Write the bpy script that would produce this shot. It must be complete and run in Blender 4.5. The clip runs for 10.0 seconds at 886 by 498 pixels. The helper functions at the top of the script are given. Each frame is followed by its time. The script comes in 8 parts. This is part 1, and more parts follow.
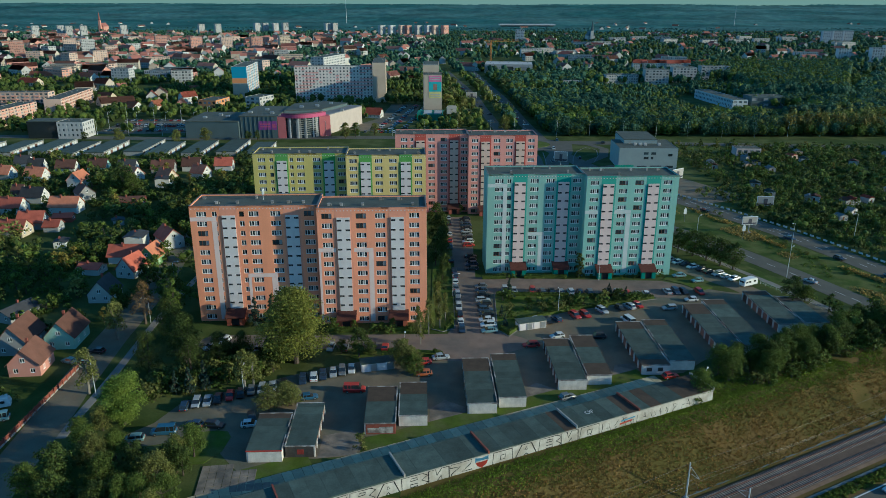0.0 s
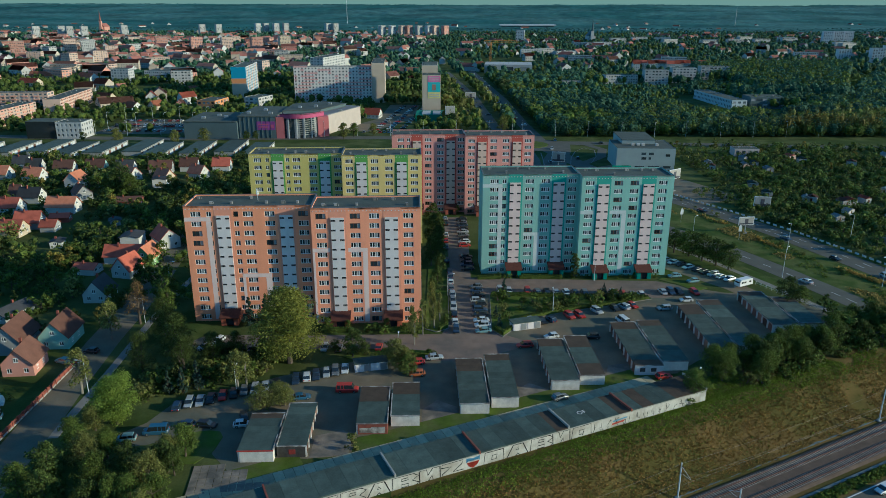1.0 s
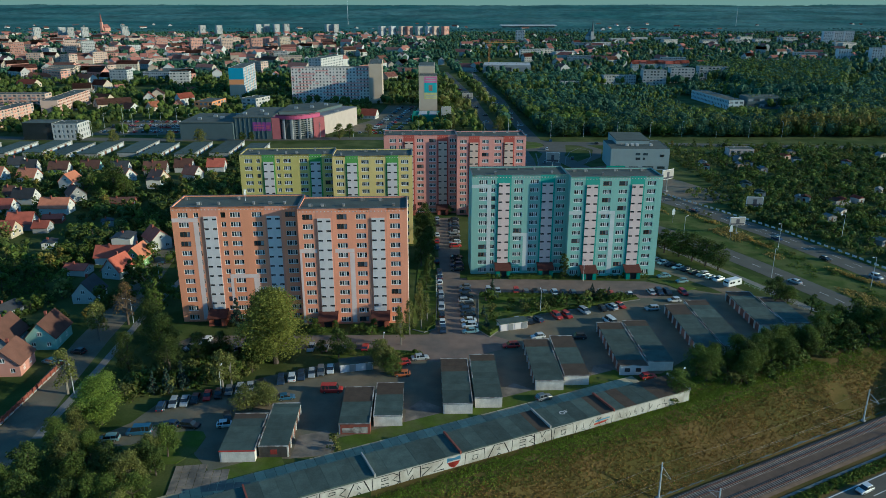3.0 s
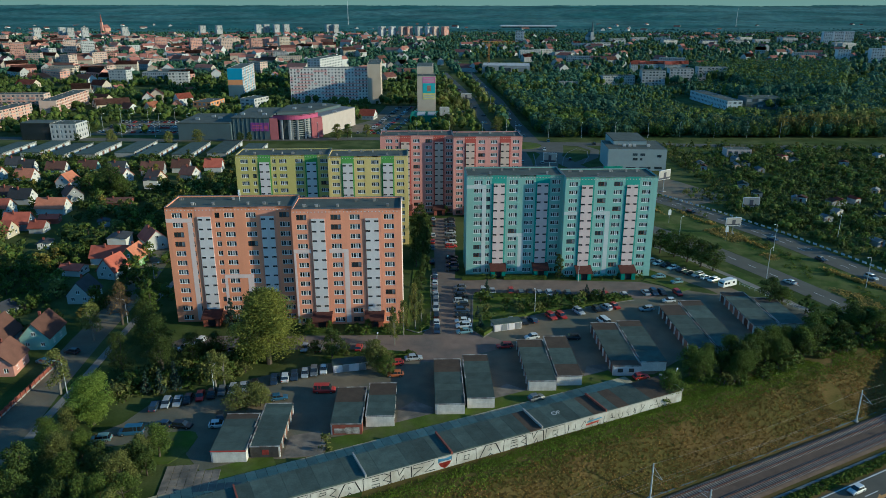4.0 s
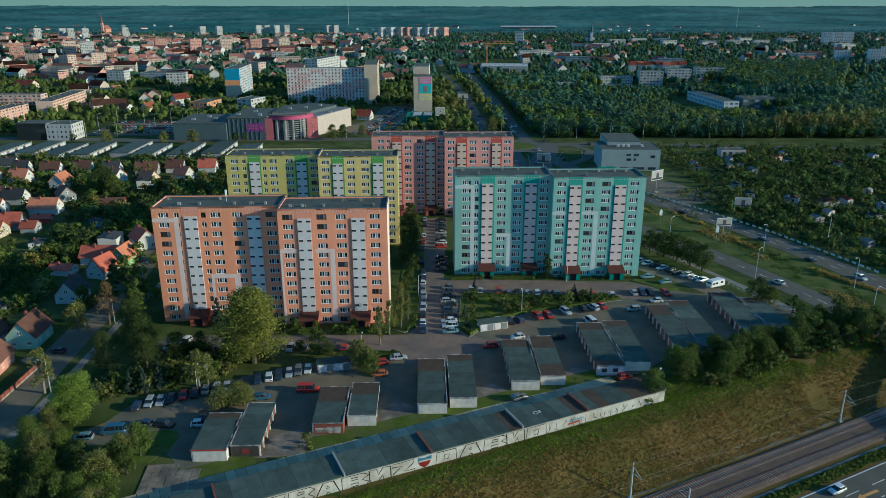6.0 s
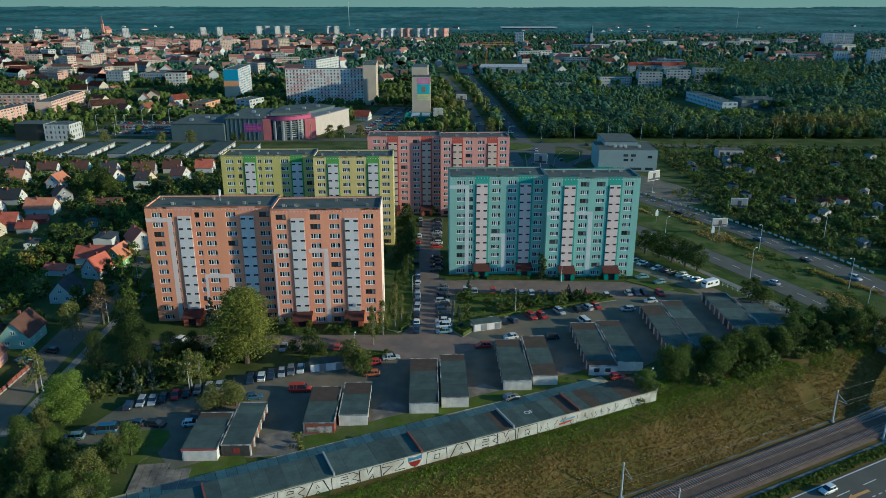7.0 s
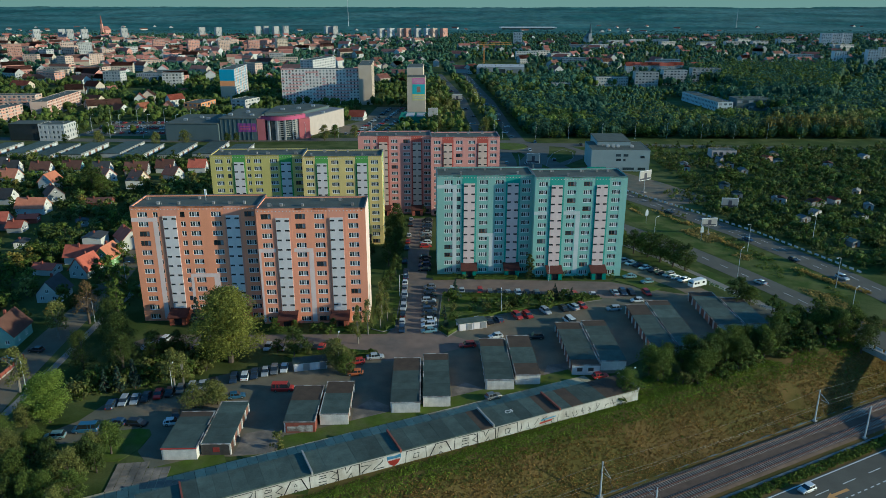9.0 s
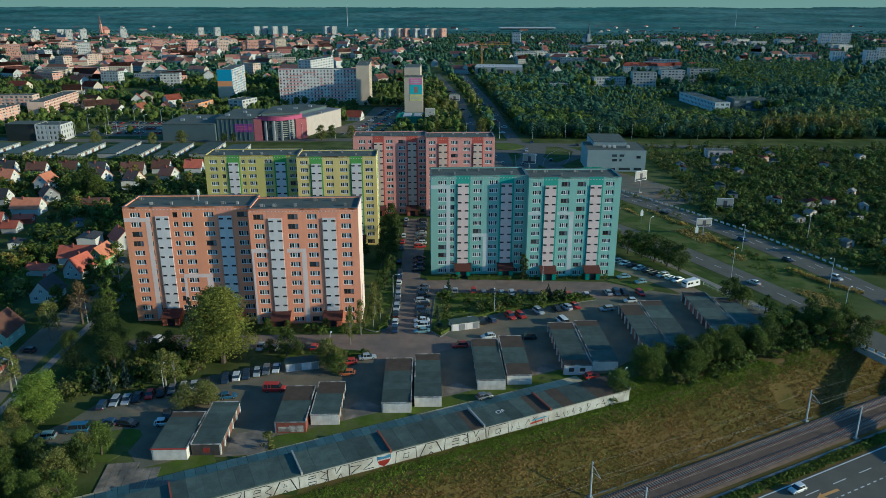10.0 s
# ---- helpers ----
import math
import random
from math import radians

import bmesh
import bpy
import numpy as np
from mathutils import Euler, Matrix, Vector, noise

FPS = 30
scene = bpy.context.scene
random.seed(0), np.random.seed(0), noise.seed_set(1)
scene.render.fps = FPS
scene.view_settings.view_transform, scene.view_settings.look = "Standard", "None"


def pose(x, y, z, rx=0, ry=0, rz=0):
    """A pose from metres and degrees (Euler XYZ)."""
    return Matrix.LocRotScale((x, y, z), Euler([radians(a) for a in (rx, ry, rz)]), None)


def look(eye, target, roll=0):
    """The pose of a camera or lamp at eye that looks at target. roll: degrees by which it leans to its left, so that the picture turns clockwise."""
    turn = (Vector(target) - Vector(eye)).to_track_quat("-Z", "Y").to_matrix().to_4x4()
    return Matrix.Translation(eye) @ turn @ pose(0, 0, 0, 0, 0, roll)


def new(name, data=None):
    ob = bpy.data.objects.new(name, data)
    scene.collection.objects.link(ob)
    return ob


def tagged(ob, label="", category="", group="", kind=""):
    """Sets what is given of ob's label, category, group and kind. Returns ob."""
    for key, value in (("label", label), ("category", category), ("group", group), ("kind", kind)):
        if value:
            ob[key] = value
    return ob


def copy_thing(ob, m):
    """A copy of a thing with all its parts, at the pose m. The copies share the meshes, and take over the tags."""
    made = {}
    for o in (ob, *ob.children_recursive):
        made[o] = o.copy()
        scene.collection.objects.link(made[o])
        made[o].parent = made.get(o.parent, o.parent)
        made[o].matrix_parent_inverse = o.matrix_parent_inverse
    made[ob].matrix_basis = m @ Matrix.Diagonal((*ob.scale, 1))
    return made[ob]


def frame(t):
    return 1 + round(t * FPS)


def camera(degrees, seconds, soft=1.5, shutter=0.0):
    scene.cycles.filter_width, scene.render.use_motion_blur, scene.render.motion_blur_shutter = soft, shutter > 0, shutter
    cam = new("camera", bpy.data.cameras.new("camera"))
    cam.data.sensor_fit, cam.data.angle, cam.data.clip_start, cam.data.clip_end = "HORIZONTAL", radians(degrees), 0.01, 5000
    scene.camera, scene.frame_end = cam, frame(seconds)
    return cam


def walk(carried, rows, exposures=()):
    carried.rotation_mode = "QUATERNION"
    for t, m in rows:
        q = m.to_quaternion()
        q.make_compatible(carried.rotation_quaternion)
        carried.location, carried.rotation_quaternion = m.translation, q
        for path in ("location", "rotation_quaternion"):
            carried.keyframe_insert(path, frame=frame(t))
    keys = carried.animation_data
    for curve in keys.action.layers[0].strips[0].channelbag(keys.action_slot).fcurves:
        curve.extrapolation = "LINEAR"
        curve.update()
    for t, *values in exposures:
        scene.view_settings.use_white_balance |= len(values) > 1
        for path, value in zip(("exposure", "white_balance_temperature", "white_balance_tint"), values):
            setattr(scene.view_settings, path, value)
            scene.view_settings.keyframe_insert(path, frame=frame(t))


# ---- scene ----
cam = camera(62.9, 10.0, soft=0.65)
PATH = [
    (0, (0.772, 0.072, 85.15), (0.762, 1.965, 84.504), 0.1),
    (0.5, (1.666, 0.036, 85.092), (1.655, 1.929, 84.447), 0.1),
    (1, (2.651, 0.057, 85.118), (2.638, 1.95, 84.473), 0.1),
    (1.5, (3.616, 0.005, 85.136), (3.603, 1.898, 84.493), 0.1),
    (2, (4.62, -0.091, 85.219), (4.605, 1.803, 84.575), 0.1),
    (2.5, (5.806, -0.217, 85.24), (5.788, 1.677, 84.596), 0.0),
    (4, (8.572, -0.328, 85.302), (8.552, 1.566, 84.659), 0.0),
    (4.5, (9.662, -0.379, 85.22), (9.64, 1.515, 84.578), 0.0),
    (5, (10.66, -0.47, 85.241), (10.637, 1.425, 84.599), -0.0),
    (5.5, (11.688, -0.49, 85.23), (11.665, 1.404, 84.588), 0.0),
    (7, (14.741, -0.613, 84.943), (14.715, 1.282, 84.304), 0.0),
    (7.5, (15.697, -0.633, 84.885), (15.672, 1.262, 84.246), 0.0),
    (8, (16.794, -0.611, 84.815), (16.767, 1.285, 84.176), 0.0),
    (8.5, (17.851, -0.709, 84.855), (17.825, 1.186, 84.216), 0.0),
    (9, (18.891, -0.846, 84.876), (18.864, 1.05, 84.237), 0.0),
    (9.5, (19.869, -0.84, 84.881), (19.842, 1.055, 84.242), 0.0),
    (10, (20.778, -0.866, 84.906), (20.752, 1.029, 84.268), 0.0),
]
walk(cam, [(t, look(eye, target, roll)) for t, eye, target, roll in PATH],
     exposures=[(0.0, 0.18, 4780, -18), (10.0, 0.18, 4780, -18)])

# ---- light: a low evening sun from the right, clear sky ----
SUN_EL, SUN_AZ = 14.0, 102.0
sun_way = Vector((math.sin(radians(SUN_AZ)) * math.cos(radians(SUN_EL)),
                  math.cos(radians(SUN_AZ)) * math.cos(radians(SUN_EL)), math.sin(radians(SUN_EL))))
world = bpy.data.worlds.new("sky")
scene.world = world
world.use_nodes = True
wn = world.node_tree
sky = wn.nodes.new("ShaderNodeTexSky")
sky.sky_type = "NISHITA"
sky.sun_disc = False
sky.sun_elevation, sky.sun_rotation = radians(SUN_EL), radians(SUN_AZ)
sky.air_density, sky.dust_density, sky.ozone_density = 1.0, 0.2, 4.0
wn.links.new(sky.outputs[0], wn.nodes["Background"].inputs[0])
wn.nodes["Background"].inputs[1].default_value = 0.132
lamp = bpy.data.lights.new("sun", "SUN")
lamp.energy, lamp.angle, lamp.color = 5.0, radians(0.6), (1.0, 0.71, 0.455)
sun = new("sun", lamp)
sun.matrix_world = look(sun_way * 500, (0, 0, 0))

# ---- materials ----
MATS = {}


def mat(name, col, rough=0.85, var=0.18, scale=0.3, fine=6.0, bump=0.0, metal=0.0, rnd=0.0, isl=0.0,
        col2=None, mixscale=0.05, spec=0.3, trans=0.0, streak=0.0):
    """A surface with variation at two scales; rnd and isl vary it from thing to thing and piece to piece."""
    if name in MATS:
        return MATS[name]
    m = bpy.data.materials.new(name)
    MATS[name] = m
    m.use_nodes = True
    nt = m.node_tree
    N, K = nt.nodes, nt.links
    p = N["Principled BSDF"]
    p.inputs["Roughness"].default_value = rough
    p.inputs["Metallic"].default_value = metal
    p.inputs["Specular IOR Level"].default_value = spec
    geo = N.new("ShaderNodeNewGeometry")

    def noise_tex(sc, detail=3.0, stretch=None):
        n = N.new("ShaderNodeTexNoise")
        n.inputs["Scale"].default_value = sc
        n.inputs["Detail"].default_value = detail
        if stretch:
            mp = N.new("ShaderNodeMapping")
            mp.inputs["Scale"].default_value = stretch
            K.new(geo.outputs["Position"], mp.inputs[0])
            K.new(mp.outputs[0], n.inputs["Vector"])
        else:
            K.new(geo.outputs["Position"], n.inputs["Vector"])
        return n.outputs["Fac"]

    def math_node(op, a, b):
        n = N.new("ShaderNodeMath")
        n.operation = op
        for i, v in enumerate((a, b)):
            if isinstance(v, (int, float)):
                n.inputs[i].default_value = v
            else:
                K.new(v, n.inputs[i])
        return n.outputs[0]

    def around(sock, amount):
        # 1 + (value - 0.5) * 2 * amount
        return math_node("ADD", math_node("MULTIPLY", math_node("SUBTRACT", sock, 0.5), 2 * amount), 1.0)

    base = None
    if col2:
        mx = N.new("ShaderNodeMix")
        mx.data_type = "RGBA"
        mx.inputs[6].default_value = (*col, 1)
        mx.inputs[7].default_value = (*col2, 1)
        ramp = N.new("ShaderNodeMapRange")
        ramp.inputs[1].default_value, ramp.inputs[2].default_value = 0.42, 0.6
        K.new(noise_tex(mixscale, 5.0), ramp.inputs[0])
        K.new(ramp.outputs[0], mx.inputs[0])
        base = mx.outputs[2]
    f = around(noise_tex(scale), var * 1.6)
    ff = noise_tex(fine, 4.0)
    f = math_node("MULTIPLY", f, around(ff, var))
    if streak:
        f = math_node("MULTIPLY", f, around(noise_tex(1.2, 3.0, (1.0, 1.0, 0.06)), streak))
    if rnd:
        oi = N.new("ShaderNodeObjectInfo")
        f = math_node("MULTIPLY", f, around(oi.outputs["Random"], rnd))
    if isl:
        f = math_node("MULTIPLY", f, around(geo.outputs["Random Per Island"], isl))
    vm = N.new("ShaderNodeVectorMath")
    vm.operation = "SCALE"
    if base is not None:
        K.new(base, vm.inputs[0])
    else:
        vm.inputs[0].default_value = col
    K.new(f, vm.inputs["Scale"])
    K.new(vm.outputs[0], p.inputs["Base Color"])
    if bump:
        b = N.new("ShaderNodeBump")
        b.inputs["Strength"].default_value = 0.6
        b.inputs["Distance"].default_value = bump
        K.new(ff, b.inputs["Height"])
        K.new(b.outputs[0], p.inputs["Normal"])
    if trans:
        t = N.new("ShaderNodeBsdfTranslucent")
        K.new(vm.outputs[0], t.inputs[0])
        ms = N.new("ShaderNodeMixShader")
        ms.inputs[0].default_value = trans
        K.new(p.outputs[0], ms.inputs[1])
        K.new(t.outputs[0], ms.inputs[2])
        K.new(ms.outputs[0], N["Material Output"].inputs[0])
    return m


def glass(name, col=(0.03, 0.045, 0.055)):
    """Window glass over a dark room: smooth and reflecting, a little different in each window."""
    m = mat(name, col, rough=0.06, var=0.3, scale=0.4, rnd=0.6, spec=0.9)
    nt = m.node_tree
    # pale curtains behind some of the panes
    geo = nt.nodes.new("ShaderNodeNewGeometry")
    step = nt.nodes.new("ShaderNodeMapRange")
    step.inputs[1].default_value, step.inputs[2].default_value = 0.62, 0.66
    step.inputs[4].default_value = 0.8
    nt.links.new(geo.outputs["Random Per Island"], step.inputs[0])
    mx = nt.nodes.new("ShaderNodeMix")
    mx.data_type = "RGBA"
    mx.inputs[7].default_value = (0.36, 0.36, 0.37, 1)
    p = nt.nodes["Principled BSDF"]
    nt.links.new(p.inputs["Base Color"].links[0].from_socket, mx.inputs[6])
    nt.links.new(step.outputs[0], mx.inputs[0])
    nt.links.new(mx.outputs[2], p.inputs["Base Color"])
    return m


# ---- mesh helpers ----
def mesh_of(name, bm, *materials):
    me = bpy.data.meshes.new(name)
    bm.to_mesh(me)
    bm.free()
    for m in materials:
        me.materials.append(m)
    return me


def mesh_from(name, verts, faces, *materials, idx=None):
    me = bpy.data.meshes.new(name)
    me.from_pydata(verts, [], faces)
    for m in materials:
        me.materials.append(m)
    if idx is not None:
        me.polygons.foreach_set("material_index", idx)
    me.update()
    return me


def part(name, me, parent, label="", at=None):
    ob = new(name, me)
    ob.parent = parent
    if at is not None:
        ob.matrix_local = at
    if label:
        ob["label"] = label
    return ob


def thing(name, at, label, category, group="", kind="", data=None):
    ob = new(name, data)
    ob.matrix_world = at
    return tagged(ob, label, category, group, kind)


def add_box(bm, x0, x1, y0, y1, z0, z1, mi=0, taper=0.0):
    c = []
    for z, k in ((z0, 0.0), (z1, taper)):
        for x, y in ((x0 + k, y0 + k), (x1 - k, y0 + k), (x1 - k, y1 - k), (x0 + k, y1 - k)):
            c.append(bm.verts.new((x, y, z)))
    for q in ((3, 2, 1, 0), (4, 5, 6, 7), (0, 1, 5, 4), (1, 2, 6, 5), (2, 3, 7, 6), (3, 0, 4, 7)):
        f = bm.faces.new([c[i] for i in q])
        f.material_index = mi
    return c


def box(x0, x1, y0, y1, z0, z1, m, name="box", bevel=0.0):
    bm = bmesh.new()
    add_box(bm, x0, x1, y0, y1, z0, z1)
    if bevel:
        bmesh.ops.bevel(bm, geom=bm.edges[:], offset=bevel, segments=1, affect="EDGES")
    return mesh_of(name, bm, m)


def add_poly(bm, pts, mi=0):
    f = bm.faces.new([bm.verts.new(p) for p in pts])
    f.material_index = mi
    return f


def add_tube(bm, a, b, r0, r1, n=8, mi=0):
    a, b = Vector(a), Vector(b)
    w = (b - a).normalized()
    u = w.orthogonal().normalized()
    v = w.cross(u)
    rings = []
    for c, r in ((a, r0), (b, r1)):
        rings.append([bm.verts.new(c + (u * math.cos(2 * math.pi * i / n) + v * math.sin(2 * math.pi * i / n)) * r) for i in range(n)])
    for i in range(n):
        f = bm.faces.new((rings[0][i], rings[0][(i + 1) % n], rings[1][(i + 1) % n], rings[1][i]))
        f.material_index = mi
    bm.faces.new(rings[1]).material_index = mi
    bm.faces.new(rings[0][::-1]).material_index = mi


def add_wall(bm, org, ux, w, h, holes, depth, mi=0, ri=0, z0=0.0):
    """A wall panel from org along ux, w long and h high, with rectangular openings (x0, x1, z0, z1) and their reveals."""
    org, ux = Vector(org), Vector(ux)
    inn = Vector((-ux.y, ux.x, 0))
    xs = sorted({0.0, w, *[c for o in holes for c in o[:2]]})
    zs = sorted({z0, h, *[c for o in holes for c in o[2:]]})
    solid = {}
    for i in range(len(xs) - 1):
        for j in range(len(zs) - 1):
            cx, cz = (xs[i] + xs[i + 1]) / 2, (zs[j] + zs[j + 1]) / 2
            solid[i, j] = not any(o[0] < cx < o[1] and o[2] < cz < o[3] for o in holes)
    vs = {}

    def v(i, j):
        if (i, j) not in vs:
            vs[i, j] = bm.verts.new(org + ux * xs[i] + Vector((0, 0, zs[j])))
        return vs[i, j]
    for (i, j), s in solid.items():
        if s:
            bm.faces.new((v(i, j), v(i + 1, j), v(i + 1, j + 1), v(i, j + 1))).material_index = mi
    for x0, x1, a, b in holes:
        c = [org + ux * x + Vector((0, 0, z)) for x, z in ((x0, a), (x1, a), (x1, b), (x0, b))]
        d = [p + inn * depth for p in c]
        for k in range(4):
            l = (k + 1) % 4
            add_poly(bm, (c[k], c[l], d[l], d[k]), ri)


def strip_mesh(name, pts, w, z, m, th=0.0):
    """A ribbon of even width along a line of points, z high."""
    bm = bmesh.new()
    P = [Vector((x, y, 0)) for x, y in pts]
    L, R = [], []
    for i, p in enumerate(P):
        d = (P[min(i + 1, len(P) - 1)] - P[max(i - 1, 0)]).normalized()
        n = Vector((-d.y, d.x, 0))
        L.append(p + n * w / 2 + Vector((0, 0, z)))
        R.append(p - n * w / 2 + Vector((0, 0, z)))
    vl, vr = [bm.verts.new(p) for p in L], [bm.verts.new(p) for p in R]
    for i in range(len(P) - 1):
        bm.faces.new((vr[i], vr[i + 1], vl[i + 1], vl[i]))
    if th:
        vl2 = [bm.verts.new(p - Vector((0, 0, th))) for p in L]
        vr2 = [bm.verts.new(p - Vector((0, 0, th))) for p in R]
        for i in range(len(P) - 1):
            bm.faces.new((vl[i], vl[i + 1], vl2[i + 1], vl2[i]))
            bm.faces.new((vr[i + 1], vr[i], vr2[i], vr2[i + 1]))
        bm.faces.new((vr[0], vl[0], vl2[0], vr2[0]))
        bm.faces.new((vl[-1], vr[-1], vr2[-1], vl2[-1]))
    return mesh_of(name, bm, m)


def poly_mesh(name, pts, z, m, th=0.12):
    """A flat slab with the given outline, its top at z."""
    bm = bmesh.new()
    top = [bm.verts.new((x, y, z)) for x, y in pts]
    low = [bm.verts.new((x, y, z - th)) for x, y in pts]
    bm.faces.new(top)
    n = len(pts)
    for i in range(n):
        bm.faces.new((low[i], low[(i + 1) % n], top[(i + 1) % n], top[i]))
    bmesh.ops.recalc_face_normals(bm, faces=bm.faces[:])
    return mesh_of(name, bm, m)


# ---- the ground: flat, with the railway cutting, its far part raised to the horizon in view ----
RAIL0 = Vector((54.2, 120.2, 0))
RAIL_U = Vector((math.cos(radians(27.4)), math.sin(radians(27.4)), 0))
RAIL_N = Vector((-RAIL_U.y, RAIL_U.x, 0))
RAIL_Z = -8.0


def smooth(a, b, t):
    t = min(1.0, max(0.0, (t - a) / (b - a)))
    return t * t * (3 - 2 * t)


def rail_point(s, d, z=0.0):
    """A point s along the railway and d to its town side."""
    p = RAIL0 + RAIL_U * s + RAIL_N * d
    return Vector((p.x, p.y, z))


def ground_z(x, y):
    d = (Vector((x, y, 0)) - RAIL0).dot(RAIL_N)
    cut = smooth(2.2, 17.5, d) if d > -40 else 1 - smooth(-90, -45, d)
    z = RAIL_Z * (1 - cut)
    if d > 1.5 and d < 20:
        z += 0.25 * noise.noise((x * 0.16, y * 0.16, 0)) * (1 - abs(d - 10) / 10)
    # beyond 2600 it climbs to meet the horizon line seen by the camera
    if y > 2600:
        h = smooth(2600, 4900, y)
        z += h * (64 + 9 * noise.noise((x * 0.0011, y * 0.0006, 3.3)) + 5 * noise.noise((x * 0.004, 0, 7.1)))
    return z


M_GRASS = mat("ground_grass", (0.092, 0.078, 0.022), rough=1.0, var=0.3, scale=0.12, fine=3.0, bump=0.06,
              col2=(0.132, 0.090, 0.032), mixscale=0.09, spec=0.1)


M_FIELD = mat("ground_field", (0.052, 0.074, 0.016), rough=1.0, var=0.32, scale=0.1, fine=2.0, bump=0.06,
              col2=(0.088, 0.100, 0.032), mixscale=0.05, spec=0.1)


def build_ground():
    xs = [-4600, -3600, -2800, -2200, -1700, -1300, -1000, -760, -560, -420, -320, -250, -200]
    xs += [-170 + 2.5 * i for i in range(157)] + [250, 300, 380, 480, 620, 800, 1050, 1350, 1700, 2200, 2800, 3600, 4600]
    ys = [-900, -500, -300, -150, -60, 0, 30, 50] + [60 + 2.5 * i for i in range(59)]
    ys += [215, 230, 250, 280, 320, 380, 460, 560, 700, 900, 1150, 1450, 1800, 2200, 2600, 3000, 3400, 3800, 4200, 4600, 4900]
    nx = len(xs)
    verts = [(x, y, ground_z(x, y)) for y in ys for x in xs]
    faces = [(j * nx + i, j * nx + i + 1, (j + 1) * nx + i + 1, (j + 1) * nx + i)
             for j in range(len(ys) - 1) for i in range(nx - 1)]
    me = mesh_from("ground", verts, faces, M_GRASS, M_FIELD)
    me.polygons.foreach_set("material_index", [int((p.center - RAIL0).dot(RAIL_N) > 21) for p in me.polygons])
    me.polygons.foreach_set("use_smooth", [True] * len(me.polygons))
    tagged(new("ground", me), "green and brown grassy ground with a railway cutting", "ground", kind="structure")


build_ground()

# ---- the four tower blocks ----
FLOORS, FLOOR_H, BLOCK_H = 12, 2.71, 33.5
M_ROOF = mat("roof_felt", (0.085, 0.094, 0.078), rough=0.9, var=0.25, scale=0.25, fine=2.0, bump=0.02)
M_WHITE = mat("white_frame", (0.8, 0.8, 0.79), rough=0.5, var=0.06, scale=0.8)
M_BROWN = mat("brown_frame", (0.10, 0.045, 0.025), rough=0.7, var=0.2, rnd=0.4)
M_GLASS = glass("window_glass")
M_DARK = mat("dark_opening", (0.03, 0.03, 0.032), rough=0.8, var=0.2)
M_CANOPY = mat("canopy_tiles", (0.085, 0.03, 0.022), rough=0.85, var=0.25, scale=1.5, fine=9)
M_METAL = mat("grey_metal", (0.35, 0.36, 0.37), rough=0.5, metal=0.6, var=0.12)
M_CONCRETE = mat("concrete", (0.32, 0.31, 0.29), rough=0.95, var=0.2, scale=0.6, fine=5, bump=0.01)
M_CAP = mat("cap_metal", (0.15, 0.15, 0.15), rough=0.6, metal=0.3, var=0.2)
M_WHITEWALL = mat("panel_white", (0.65, 0.60, 0.595), rough=0.9, var=0.07, scale=0.5, fine=4, streak=0.06)


def window_meshes(w, h, panes, frame_m, tag):
    """The frame with its mullions, and the glass, of one window; it faces -y."""
    f, d = 0.11, 0.09
    bm = bmesh.new()
    xs = [-w / 2 + w * i / panes for i in range(panes + 1)]
    add_wall(bm, (-w / 2, 0, 0), (1, 0, 0), w, h, [(xs[i] + w / 2 + 0.07, xs[i + 1] + w / 2 - 0.07, f + 0.05, h - f) for i in range(panes)], d)
    bmesh.ops.remove_doubles(bm, verts=bm.verts[:], dist=0.001)
    fr = mesh_of("window_frame" + tag, bm, frame_m)
    bm = bmesh.new()
    for i in range(panes):
        add_poly(bm, ((xs[i] + 0.03, 0.05, f), (xs[i + 1] - 0.03, 0.05, f), (xs[i + 1] - 0.03, 0.05, h - f), (xs[i] + 0.03, 0.05, h - f)))
    return fr, mesh_of("pane" + tag, bm, M_GLASS)


WIN = {}
for tag, (w, h, panes) in {"W": (2.7, 1.5, 4), "w": (1.3, 1.5, 2)}.items():
    WIN[tag, 0] = window_meshes(w, h, panes, M_WHITE, "_" + tag)
    WIN[tag, 1] = window_meshes(w, h, panes - 1, M_BROWN, "_brown_" + tag)
W_SIZE = {"W": (2.7, 1.5), "w": (1.3, 1.5)}


def vent_mesh():
    bm = bmesh.new()
    add_box(bm, -0.36, 0.36, -0.26, 0.26, 0, 0.66)
    add_box(bm, -0.46, 0.46, -0.36, 0.36, 0.66, 0.75)
    add_tube(bm, (0.75, 0.1, 0), (0.75, 0.1, 0.55), 0.09, 0.09, 6)
    return mesh_of("roof_vent", bm, mat("vent_concrete", (0.26, 0.25, 0.24), rough=0.95, var=0.2, rnd=0.35))


VENT = vent_mesh()


STRIPS = {"turquoise_block": mat("panel_pale_pink", (0.66, 0.53, 0.51), rough=0.9, var=0.08, scale=0.5, fine=4, streak=0.08),
          "pink_block": mat("panel_cream", (0.62, 0.47, 0.40), rough=0.9, var=0.08, scale=0.5, fine=4, streak=0.08)}


